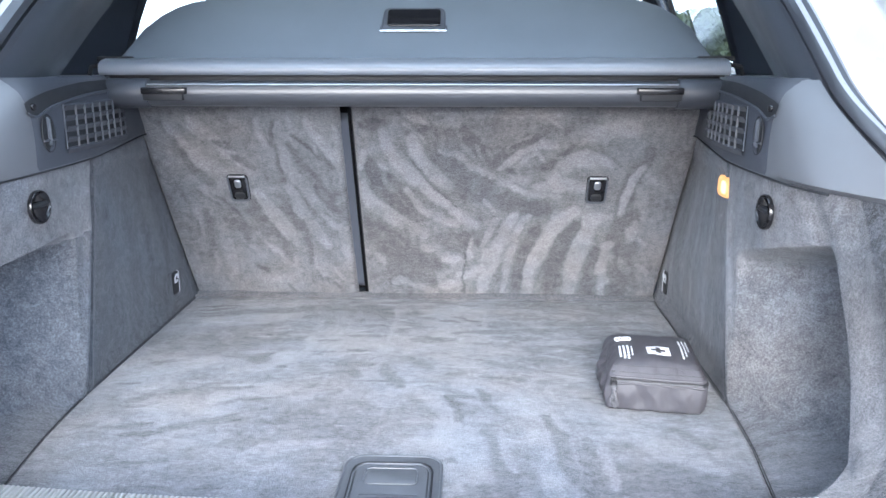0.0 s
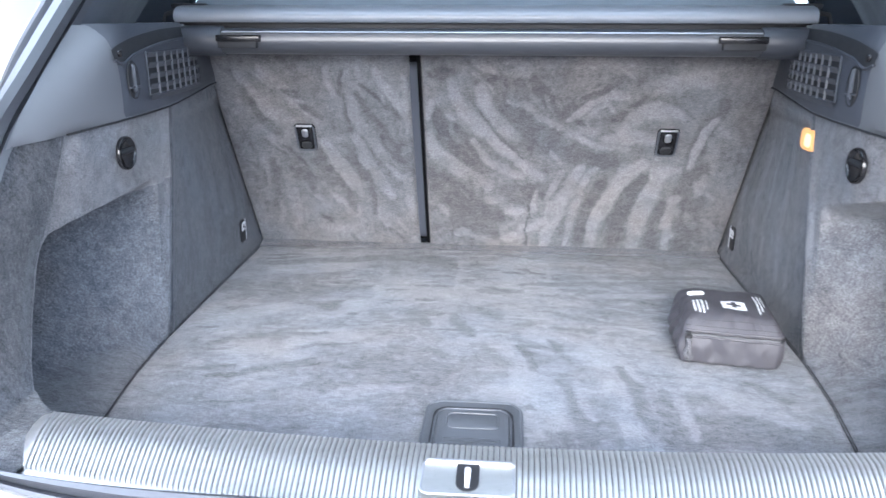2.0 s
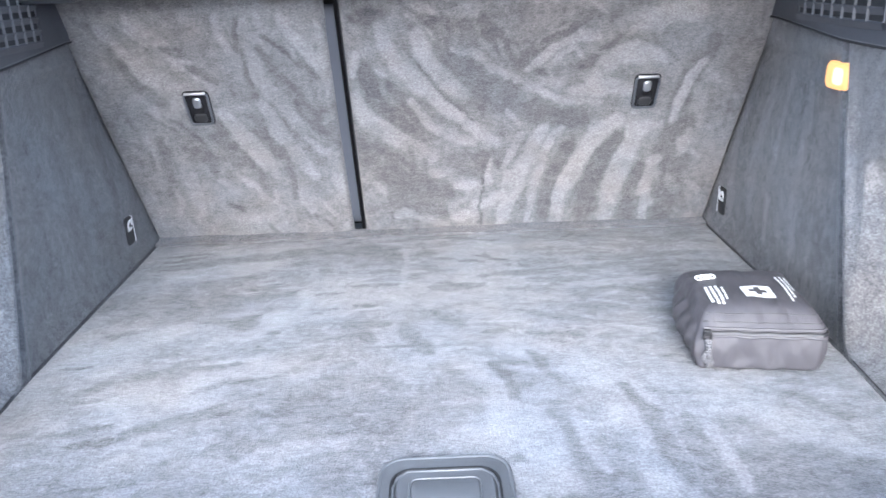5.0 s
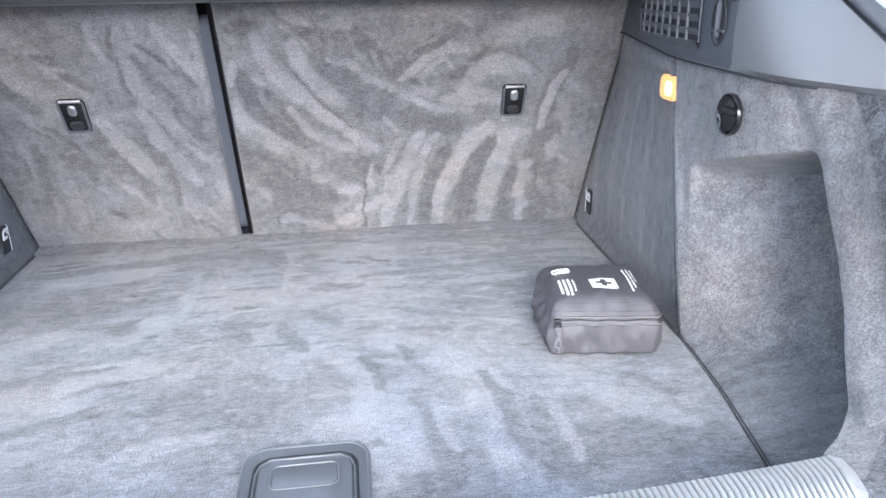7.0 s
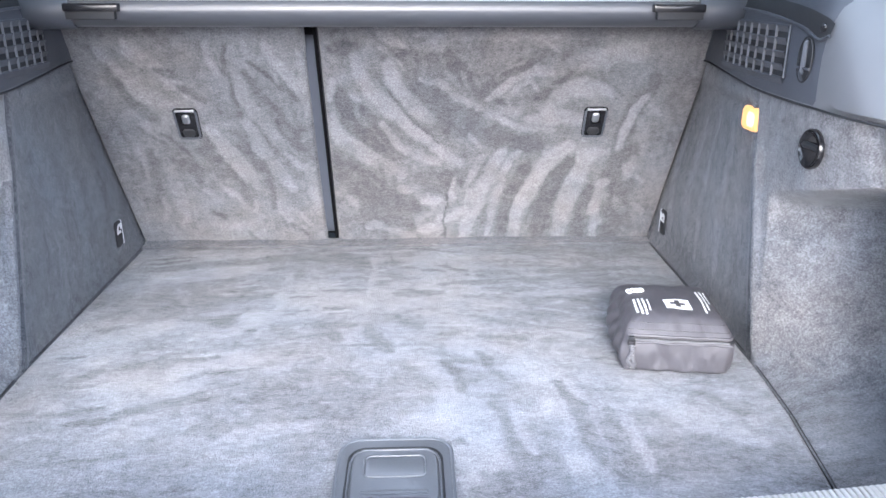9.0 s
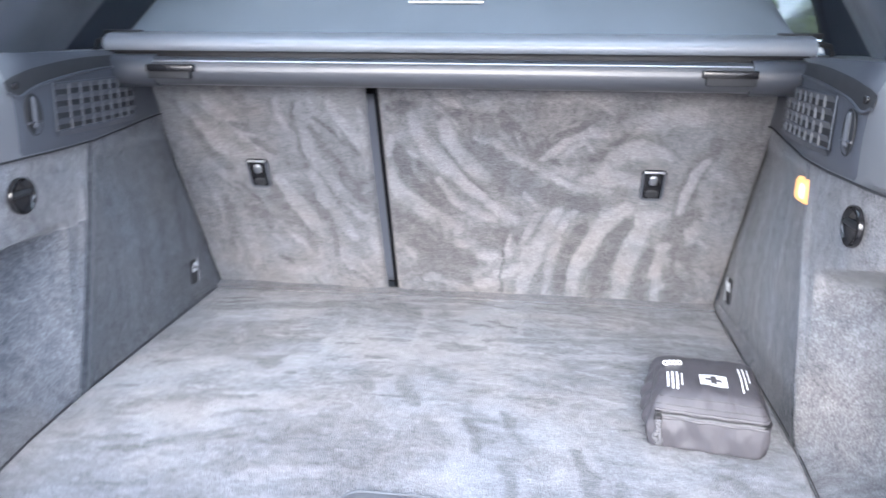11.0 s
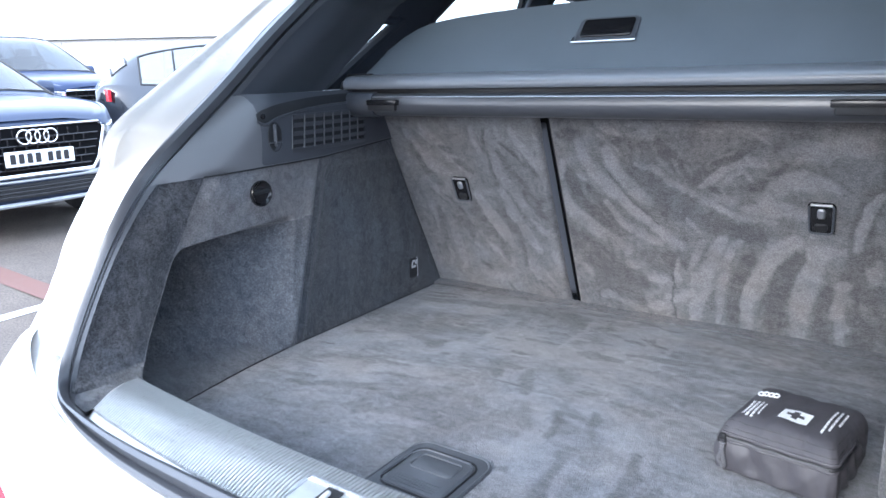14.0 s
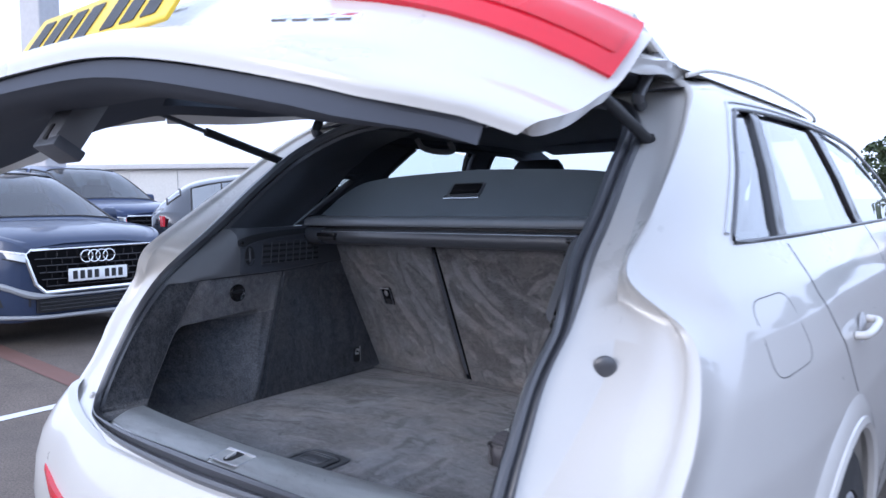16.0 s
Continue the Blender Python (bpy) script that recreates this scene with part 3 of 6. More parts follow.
part("roof", roof(0.0, 0.60, 0.785, 2.05), "white", car)
part("headliner", roof(-0.05, 0.62, 0.70, 2.05, 1.0), "headliner", car, "grey fabric headliner")
for s in (1, -1):
    rail = crom([(s * 0.60, 0.72, 1.585), (s * 0.625, 0.85, 1.607), (s * 0.63, 1.3, 1.618), (s * 0.62, 1.9, 1.60), (s * 0.60, 2.05, 1.575)], 6)
    part("roof_rail", tube([(a, b, c - 0.012) for a, b, c in rail], 0.0055, 8), "white", car, "satin grey roof rail")
    for y in WHEELS:
        part("arch_flare", loft([[(s * (side_x(y + r * math.cos(a), 0.35 + r * math.sin(a)) + o), y + r * math.cos(a), 0.35 + r * math.sin(a)) for a in np.linspace(0.0, math.pi, 33)] for r, o in ((0.385, -0.03), (0.39, 0.006), (0.40, 0.014), (0.44, 0.012), (0.465, 0.0))]), "white", car)
        part("wheel_arch", tube([(s * (side_x(y + 0.40 * math.cos(a), 0.35 + 0.40 * math.sin(a)) + 0.003), y + 0.40 * math.cos(a), 0.35 + 0.40 * math.sin(a)) for a in np.linspace(-0.1, math.pi + 0.1, 25)], 0.02, 8), "white", car)
        wheel = part("wheel", moved(lathe([(0.20, -0.10), (0.32, -0.10), (0.345, -0.07), (0.35, 0.0), (0.345, 0.07), (0.32, 0.10), (0.23, 0.105), (0.225, 0.06)], 40), frame_at((s * 0.80, y, 0.35), (0, 1, 0), (0, 0, 1) if s > 0 else (0, 0, -1))), "tyre", car, "black tyre on an alloy wheel")
        spokes = [lathe([(0.05, 0.05), (0.05, 0.075), (0.02, 0.085)], 16), tube([(0.215 * math.cos(a), 0.215 * math.sin(a), 0.09) for a in np.linspace(0, math.tau, 41)[:-1]], 0.014, 8, True)]
        for k in range(5):
            a = k * math.tau / 5
            spokes.append(tube([(0.03 * math.cos(a), 0.03 * math.sin(a), 0.065), (0.12 * math.cos(a), 0.12 * math.sin(a), 0.08), (0.215 * math.cos(a), 0.215 * math.sin(a), 0.09)], [0.022, 0.02, 0.026], 8, flat=0.6))
        part("rim", moved(join(*spokes), frame_at((s * 0.80, y, 0.35), (0, 1, 0), (0, 0, 1) if s > 0 else (0, 0, -1))), "alu", wheel, "silver alloy rim")


def strip(y0, z0, y1, z1, out=0.002, n=30):
    return [(side_x(y0 + (y1 - y0) * t, z0 + (z1 - z0) * t) + out, y0 + (y1 - y0) * t, z0 + (z1 - z0) * t) for t in np.linspace(0, 1, n)]


def glass_patch(poly_y, inset):
    """Glass of the side between two y lines, cut to the window outline."""
    rows = []
    for z in np.linspace(1.206, 1.514, 12):
        ys = []
        for (a, za), (b, zb) in zip(GLASS, GLASS[1:] + GLASS[:1]):
            if (za > z) != (zb > z):
                ys.append(a + (b - a) * (z - za) / (zb - za))
        if len(ys) < 2:
            continue
        lo, hi = max(min(ys), poly_y[0](z)), min(max(ys), poly_y[1](z))
        if hi <= lo:
            hi = lo + 0.002
        rows.append([(side_x(lo + (hi - lo) * t, z) - inset, lo + (hi - lo) * t, z) for t in np.linspace(0, 1, 10)])
    return loft(rows)


bar_y = lambda k: (lambda z: float(np.interp(z, [1.2, 1.5], BARS[k][:2])))
for s in (1, -1):
    for a, b in ((lambda z: 0.0, bar_y(0)), (bar_y(0), bar_y(1)), (bar_y(1), lambda z: 9.0)):
        g = glass_patch((a, b), 0.012)
        w = part("side_window", g if s > 0 else mirrored(g), "side_glass", car, "clear side window glass")
        w.visible_shadow = False
    edge = crom(GLASS, 6)
    rim = [(side_x(p[0], p[1]) + 0.001, p[0], p[1]) for p in [np.array(q) for q in edge]] + strip(2.78, 1.205, 0.46, 1.205, 0.001)[1:-1]
    part("window_trim", tube([(s * x, y, z) for x, y, z in rim], 0.005, 8, True), "rubber", car, "black window surround")
    out = [(side_x(p[0], p[1] + 0.018) + 0.001, p[0] - 0.012, p[1] + 0.018) for p in [np.array(q) for q in edge]]
    part("window_chrome", tube([(s * x, y, z) for x, y, z in out], 0.0045, 6), "alu", car, "bright window surround")
    for a, b, w in BARS:
        part("window_pillar", loft([[(s * (x + o), y + d * w, z) for x, y, z in strip(a, 1.205, b, 1.505, 0.0)] for d, o in ((-0.75, -0.02), (-0.7, -0.002), (-0.2, 0.001), (0.1, -0.003), (0.6, -0.001), (0.65, -0.02))]), "gloss", car, "gloss black window pillar")

def soft_loop(pts, n=5, pull=0.25):
    out = []
    for i, p in enumerate(pts):
        a, b = np.array(pts[i - 1]), np.array(pts[(i + 1) % len(pts)])
        p = np.array(p)
        for t in np.linspace(0, 1, n):
            q = (1 - t) ** 2 * (p + (a - p) * pull) + 2 * t * (1 - t) * p + t * t * (p + (b - p) * pull)
            out.append(tuple(q))
    return out


for s in (1, -1):
    put = lambda y, z, o=0.0: (s * (side_x(y, z) + o), y, z)
    if s > 0:
        loop = soft_loop([(0.395, 1.103), (0.575, 1.108), (0.655, 0.965), (0.440, 0.954)])
        dense = [tuple(np.array(p) * (1 - t) + np.array(q) * t) for p, q in zip(loop, loop[1:] + loop[:1]) for t in (0, 0.5)]
        part("fuel_flap", tube([put(a, b, -0.0008) for a, b in dense], 0.0014, 6, True), "ink", car, "fuel filler flap shut line")
    for line in ([(0.735, 1.19), (0.765, 1.10), (0.84, 1.02), (0.925, 0.937), (1.03, 0.82)], [(1.74, 1.20), (1.76, 0.9), (1.75, 0.5), (1.72, 0.32)], [(2.80, 1.18), (2.86, 0.9), (2.84, 0.5)]):
        part("door_gap", tube([put(p[0], p[1], -0.001) for p in crom([(a, b, 0) for a, b in line], 8)], 0.0022, 6), "ink", car)
    for y in (1.13, 2.12):
        hd = part("door_handle", tube(crom([put(y - 0.10, 0.955, 0.0), put(y - 0.088, 0.957, 0.026), put(y, 0.964, 0.034), put(y + 0.088, 0.968, 0.028), put(y + 0.10, 0.97, 0.0)], 5), 0.0105, 10), "white", car, "white door handle")
        part("handle_cup", moved(lathe([(0.045, 0.0), (0.04, 0.003), (0.01, 0.002)], 20), frame_at(put(y, 0.955, 0.0), (0, s, 0), (0, 0, 1))), "post", hd)
    part("door_mirror", moved(lathe([(0.03, -0.10), (0.085, -0.07), (0.09, 0.04), (0.05, 0.10)], 18), frame_at((s * 0.97, 2.62, 1.17), (1, 0, 0), (0, 0.2, 1))), "white", car, "white door mirror")

# windscreen, bonnet, nose and dashboard close the far end
screen = [[(u * (0.60 + 0.12 * t), 2.03 + 0.82 * t - 0.12 * u * u, 1.565 - 0.45 * t + 0.01 * (1 - u * u)) for u in np.linspace(-1, 1, 13)] for t in np.linspace(0, 1, 7)]
ws = part("windscreen", loft(screen), "glass", car, "clear windscreen")
ws.visible_shadow = False
hood = [[(u * (0.80 - 0.12 * t * t), 2.80 + 1.15 * t - 0.16 * u * u * t, 1.11 - 0.10 * t - 0.10 * t**4 + 0.03 * (1 - u * u)) for u in np.linspace(-1, 1, 13)] for t in np.linspace(0, 1, 9)]
part("bonnet", loft(hood), "white", car)
nose = [[(u * 0.70, 3.93 + 0.14 * b - 0.16 * u * u, 0.93 - 0.65 * t) for u in np.linspace(-1, 1, 13)] for t, b in zip(np.linspace(0, 1, 7), (0, 0.6, 0.9, 1, 1, 0.9, 0.6))]
part("front_bumper", loft(nose), "white", car)
part("dashboard", rbox(1.42, 0.5, 0.3, 0.06, 3), "black", car, "black dashboard", pose(0, 2.62, 0.98))
part("underbody", rbox(1.6, 3.4, 0.06, 0.02), "dark", car, "", pose(0, 1.9, 0.30))
part("bulkhead", rbox(1.5, 0.05, 0.75, 0.01), "dark", car, "", pose(0, 2.9, 0.68))

# ---- boot interior ----
FLOOR_Y = [0.0, 0.045, 0.20, 0.33, 0.60, 0.90]
FLOOR_X = [0.470, 0.480, 0.505, 0.516, 0.522, 0.528]


def floor_x(y):
    return float(np.interp(y, FLOOR_Y, FLOOR_X))


def floor_panel():
    rows = []
    for y in np.linspace(-0.03, 0.862, 230):
        rows.append([(floor_x(y) * u, y, 0.72 + 0.0015 * math.sin(5 * u + 3 * y) - 0.005 * max(0.0, (abs(u) - 0.988) / 0.012) ** 2) for u in np.linspace(-1, 1, 271)])
    low = [[(floor_x(y) * u, y, 0.70) for u in (-1, 1)] for y in (-0.03, 0.862)]
    return join(loft(rows), loft(low))


floor = part("boot_floor", floor_panel(), "carpet_floor", car, "grey brushed carpet boot floor with curved nap marks")
sweeps = []
rng = random.Random(11)
for k in range(260):
    x0, y0 = rng.uniform(-0.48, 0.46), 0.02 + 0.82 * rng.random() ** 0.6
    d = rng.uniform(0.015, 0.08)
    bend = -0.35 * (x0 + 0.1) / 0.5
    w = rng.uniform(0.002, 0.008)
    sweeps.append((*stroke([(x0, y0), (x0 + d * 0.5, y0 + d * bend * 0.4), (x0 + d, y0 + d * bend)], w), rng.choice((0.0, 0.1, 0.2, 0.7, 0.85, 1.0))))
mark(sweeps, 0.12, 0.0426, (0.249, 0.089), (0.348, 0.119), (0.434, 0.105), (0.474, 0.070))
mark(sweeps, 0.85, 0.0330, (0.096, 0.390), (0.143, 0.367), (0.186, 0.326), (0.214, 0.265), (0.225, 0.161), (0.225, 0.067))
mark(sweeps, 0.9, 0.0141, (0.182, 0.354), (0.209, 0.280), (0.220, 0.185), (0.221, 0.097))
mark(sweeps, 0.1, 0.0121, (0.225, 0.278), (0.239, 0.208), (0.240, 0.148), (0.242, 0.104))
mark(sweeps, 0.15, 0.0106, (0.276, 0.217), (0.287, 0.154), (0.287, 0.110))
mark(sweeps, 0.8, 0.0242, (0.332, 0.282), (0.367, 0.207), (0.403, 0.171), (0.433, 0.144))
mark(sweeps, 0.8, 0.0084, (0.287, 0.229), (0.296, 0.141), (0.293, 0.089))
mark(sweeps, 0.12, 0.0072, (0.127, 0.369), (0.144, 0.302))
mark(sweeps, 0.15, 0.0165, (0.136, 0.232), (0.158, 0.134), (0.161, 0.074))
mark(sweeps, 0.8, 0.0072, (0.149, 0.218), (0.168, 0.123))
mark(sweeps, 0.85, 0.0211, (0.007, 0.373), (0.054, 0.340), (0.076, 0.266), (0.066, 0.201))
mark(sweeps, 0.03, 0.0092, (0.070, 0.342), (0.087, 0.308), (0.094, 0.261))
mark(sweeps, 0.12, 0.0218, (-0.478, 0.719), (-0.336, 0.745), (-0.185, 0.773), (-0.054, 0.722))
mark(sweeps, 0.05, 0.0190, (-0.133, 0.782), (-0.088, 0.762), (-0.054, 0.722))
mark(sweeps, 0.15, 0.0140, (-0.371, 0.538), (-0.292, 0.573), (-0.214, 0.592))
mark(sweeps, 0.2, 0.0135, (-0.411, 0.634), (-0.350, 0.652), (-0.288, 0.670))
mark(sweeps, 0.8, 0.0105, (-0.198, 0.687), (-0.199, 0.586), (-0.194, 0.494))
mark(sweeps, 0.85, 0.0058, (-0.047, 0.757), (-0.045, 0.670), (-0.050, 0.581))
mark(sweeps, 0.85, 0.0055, (0.143, 0.735), (0.135, 0.663), (0.127, 0.593))
mark(sweeps, 0.12, 0.0133, (-0.124, 0.470), (-0.085, 0.419))
mark(sweeps, 0.1, 0.0126, (-0.047, 0.461), (-0.009, 0.380))
mark(sweeps, 0.15, 0.0150, (0.004, 0.497), (0.039, 0.452))
mark(sweeps, 0.85, 0.0266, (-0.244, 0.479), (-0.205, 0.520))
mark(sweeps, 0.8, 0.0157, (-0.322, 0.436), (-0.246, 0.455))
mark(sweeps, 0.15, 0.0147, (-0.289, 0.479), (-0.262, 0.485))
mark(sweeps, 0.2, 0.0098, (-0.436, 0.307), (-0.395, 0.343), (-0.349, 0.356))
mark(sweeps, 0.15, 0.0109, (-0.346, 0.222), (-0.302, 0.241), (-0.251, 0.271))
mark(sweeps, 0.15, 0.0111, (-0.212, 0.254), (-0.155, 0.261))
mark(sweeps, 0.2, 0.0120, (-0.145, 0.301), (-0.081, 0.312), (-0.035, 0.292))
mark(sweeps, 0.25, 0.0096, (-0.089, 0.256), (-0.033, 0.264), (0.009, 0.266))
mark(sweeps, 0.85, 0.0269, (-0.463, 0.400), (-0.413, 0.446), (-0.359, 0.477))
mark(sweeps, 0.85, 0.0218, (-0.386, 0.288), (-0.328, 0.316), (-0.265, 0.347))
mark(sweeps, 0.85, 0.0168, (-0.356, 0.158), (-0.306, 0.184), (-0.251, 0.206))
mark(sweeps, 0.8, 0.0140, (-0.191, 0.172), (-0.132, 0.187), (-0.088, 0.194))
mark(sweeps, 0.8, 0.0292, (-0.438, 0.688), (-0.345, 0.704), (-0.268, 0.717))
mark(sweeps, 0.15, 0.0104, (0.080, 0.629), (0.181, 0.644), (0.395, 0.670))
mark(sweeps, 0.12, 0.0146, (0.271, 0.690), (0.358, 0.695), (0.457, 0.699))
mark(sweeps, 0.8, 0.0154, (0.019, 0.749), (0.106, 0.764), (0.262, 0.769))
mark(sweeps, 0.2, 0.0114, (0.263, 0.529), (0.362, 0.547))
mark(sweeps, 0.2, 0.0104, (0.146, 0.481), (0.214, 0.457))
mark(sweeps, 0.8, 0.0122, (0.194, 0.578), (0.273, 0.586), (0.355, 0.598))
mark(sweeps, 0.8, 0.0136, (0.021, 0.538), (0.115, 0.551), (0.197, 0.530))
mark(sweeps, 0.15, 0.0146, (0.002, 0.587), (0.078, 0.591))
mark(sweeps, 0.75, 0.0176, (-0.051, 0.524), (0.003, 0.540))
mark(sweeps, 0.2, 0.0101, (0.418, 0.243), (0.444, 0.199))
brushed(floor, sweeps, [0, 1], 0.46, 0.75)
part("floor_edge", loft([[(s * 0.0 + x, 0.855, z) for x in np.linspace(-0.53, 0.53, 9)] for s, z in ((0, 0.712), (0, 0.725))]), "lining", car)
flap_rows = [[(x, y, z + 0.001 * math.sin(40 * x)) for x in np.linspace(-0.525, 0.525, 60)] for y, z in ((0.832, 0.7205), (0.833, 0.7245), (0.838, 0.7255), (0.852, 0.7265), (0.860, 0.7300))]
brushed(part("hinge_flap", loft(flap_rows), "carpet_side", car, "narrow carpet flap along the seatback"), [], [0, 1], 0.35, 0.3)
for s in (1, -1):
    part("floor_gap", tube([(s * (floor_x(y) + 0.001), y, 0.7200) for y in np.linspace(-0.01, 0.855, 24)], 0.0009, 6), "dark", car)
part("under_floor", rbox(1.3, 1.1, 0.03, 0.005), "dark", car, "", pose(0, 0.42, 0.66))


def seat_pt(x, z, off=0.0):
    return (x, 0.862 - (z - 0.72) * 0.41 - off, z - off * 0.41)


def seat_panel(xa0, xa1, xb0, xb1):
    """xa: left edge at bottom and top; xb: right edge. A padded board with rounded rims."""
    rows = []
    nz, nx = 165, int(340 * (xb0 - xa0))
    for i in range(nz + 1):
        t = i / nz
        z = 0.722 + 0.475 * t
        row = []
        for j in range(nx + 1):
            u = j / nx
            x = (xa0 + (xa1 - xa0) * t) * (1 - u) + (xb0 + (xb1 - xb0) * t) * u
            rim = min(u, 1 - u) * (xb0 - xa0)
            r = min(1.0, rim / 0.012)
            puff = 0.012 * math.sqrt(max(0.0, 1 - (1 - r) ** 2)) - 0.012 + 0.0015 * math.sin(9 * x + 4 * z) * math.sin(11 * z)
            row.append(seat_pt(x, z, puff))
        rows.append(row)
    return loft(rows)


seat_l = part("rear_seatback", seat_panel(-0.530, -0.560, -0.149, -0.149), "carpet_seat", car, "smaller split seatback in brushed grey carpet")
seat_r = part("rear_seatback", seat_panel(-0.127, -0.127, 0.530, 0.560), "carpet_seat", car, "wider split seatback in brushed grey carpet")
rng = random.Random(5)


def flicks(lo, hi, count, lean):
    """Short stray marks of the brush between the large ones."""
    out = []
    for k in range(count):
        x0, z0, d = rng.uniform(lo, hi), rng.uniform(0.74, 1.16), rng.uniform(0.02, 0.06)
        out.append((*stroke([(x0, z0), (x0 + d * 0.5, z0 + d * lean * 0.45), (x0 + d, z0 + d * lean)], rng.uniform(0.003, 0.008)), rng.choice((0.08, 0.15, 0.65, 0.8))))
    return out


wide = flicks(-0.11, 0.48, 34, -0.8)
mark(wide, 0.1, 0.0147, (-0.107, 1.129), (-0.067, 1.124))
mark(wide, 0.1, 0.0110, (-0.003, 1.119), (0.029, 1.118))
mark(wide, 0.75, 0.0127, (0.048, 1.127), (0.094, 1.136))
mark(wide, 0.12, 0.0226, (0.045, 1.056), (0.083, 1.020), (0.133, 0.987), (0.195, 0.958), (0.269, 0.944))
mark(wide, 0.1, 0.0131, (0.094, 1.118), (0.113, 1.089), (0.142, 1.049))
mark(wide, 0.12, 0.0141, (0.152, 1.039), (0.181, 1.069), (0.218, 1.092), (0.264, 1.120))
mark(wide, 0.6, 0.0030, (0.180, 1.083), (0.227, 1.106))
mark(wide, 0.1, 0.0269, (-0.117, 0.910), (-0.081, 0.867), (-0.020, 0.827), (0.039, 0.805))
mark(wide, 0.1, 0.0148, (-0.094, 1.054), (-0.086, 1.003), (-0.060, 0.964), (-0.022, 0.936))
mark(wide, 0.12, 0.0128, (-0.060, 1.018), (-0.029, 0.980), (-0.001, 0.946), (0.039, 0.922))
mark(wide, 0.12, 0.0217, (0.047, 0.874), (0.079, 0.861), (0.123, 0.878))
mark(wide, 0.12, 0.0208, (-0.065, 0.809), (-0.023, 0.788), (0.021, 0.766))
mark(wide, 0.95, 0.0159, (-0.012, 1.096), (0.011, 1.052), (0.033, 1.016), (0.060, 0.999))
mark(wide, 0.95, 0.0144, (-0.068, 1.111), (-0.054, 1.068), (-0.024, 1.032), (0.012, 0.995), (0.051, 0.962), (0.091, 0.926), (0.117, 0.906))
mark(wide, 0.08, 0.0040, (-0.034, 1.087), (-0.013, 1.052), (0.014, 1.021), (0.042, 0.989), (0.081, 0.950))
mark(wide, 0.85, 0.0089, (-0.023, 0.985), (-0.001, 0.952), (0.039, 0.922), (0.080, 0.907))
mark(wide, 0.9, 0.0157, (-0.116, 0.998), (-0.101, 0.960), (-0.073, 0.937), (-0.035, 0.911), (0.005, 0.882))
mark(wide, 0.7, 0.0073, (-0.105, 1.073), (-0.115, 1.034))
mark(wide, 0.9, 0.0060, (0.046, 1.076), (0.084, 1.060), (0.122, 1.034), (0.162, 1.013), (0.214, 0.985), (0.267, 0.973), (0.293, 0.974))
mark(wide, 0.7, 0.0038, (0.117, 1.084), (0.127, 1.065), (0.137, 1.044))
mark(wide, 0.85, 0.0081, (0.167, 1.034), (0.200, 1.063), (0.248, 1.085), (0.277, 1.088))
mark(wide, 0.75, 0.0084, (0.178, 1.013), (0.223, 1.011))
mark(wide, 0.75, 0.0052, (0.192, 1.038), (0.239, 1.067))
mark(wide, 0.85, 0.0176, (0.274, 1.016), (0.320, 1.056), (0.382, 1.045))
mark(wide, 0.9, 0.0164, (0.245, 0.995), (0.296, 0.999), (0.338, 0.993))
mark(wide, 0.1, 0.0107, (0.254, 1.037), (0.275, 1.052))
mark(wide, 0.05, 0.0063, (0.284, 1.067), (0.303, 1.076))
mark(wide, 0.85, 0.0196, (0.314, 1.105), (0.381, 1.114), (0.428, 1.122))
mark(wide, 0.8, 0.0088, (0.040, 1.154), (0.150, 1.149), (0.280, 1.152))
mark(wide, 0.75, 0.0071, (0.346, 0.931), (0.411, 0.929), (0.418, 0.952))
mark(wide, 0.1, 0.0180, (0.463, 1.074), (0.442, 1.023), (0.428, 0.957), (0.421, 0.899), (0.411, 0.862))
mark(wide, 0.8, 0.0091, (0.454, 1.043), (0.439, 1.012), (0.430, 0.974), (0.421, 0.934))
mark(wide, 0.1, 0.0232, (0.448, 0.934), (0.445, 0.848), (0.443, 0.733))
mark(wide, 0.55, 0.0123, (0.454, 0.873), (0.458, 0.910))
mark(wide, 0.5, 0.0111, (0.457, 0.788), (0.440, 0.823))
mark(wide, 0.9, 0.0143, (0.132, 0.729), (0.148, 0.781), (0.167, 0.845), (0.187, 0.904), (0.202, 0.929))
mark(wide, 0.85, 0.0082, (0.184, 0.726), (0.190, 0.806), (0.202, 0.869), (0.218, 0.911), (0.233, 0.930))
mark(wide, 0.95, 0.0183, (0.235, 0.724), (0.242, 0.790), (0.266, 0.854), (0.289, 0.903), (0.309, 0.926), (0.329, 0.939))
mark(wide, 0.95, 0.0212, (0.333, 0.724), (0.336, 0.800), (0.348, 0.864), (0.364, 0.913), (0.374, 0.924))
mark(wide, 0.9, 0.0121, (0.409, 0.728), (0.401, 0.797), (0.400, 0.850), (0.410, 0.865))
mark(wide, 0.1, 0.0133, (0.213, 0.729), (0.216, 0.791), (0.233, 0.856), (0.251, 0.902))
mark(wide, 0.1, 0.0185, (0.290, 0.726), (0.293, 0.802), (0.309, 0.866), (0.332, 0.908))
mark(wide, 0.1, 0.0150, (0.376, 0.722), (0.374, 0.799), (0.381, 0.850))
mark(wide, 0.85, 0.0104, (0.078, 0.778), (0.112, 0.785), (0.136, 0.805), (0.147, 0.846))
mark(wide, 0.85, 0.0116, (0.051, 0.818), (0.081, 0.823))
mark(wide, 0.85, 0.0138, (0.045, 0.751), (0.079, 0.759))
mark(wide, 0.8, 0.0109, (-0.064, 0.765), (-0.036, 0.764))
mark(wide, 0.75, 0.0082, (-0.025, 0.754), (0.030, 0.733))
mark(wide, 0.7, 0.0112, (0.003, 0.851), (0.027, 0.848))
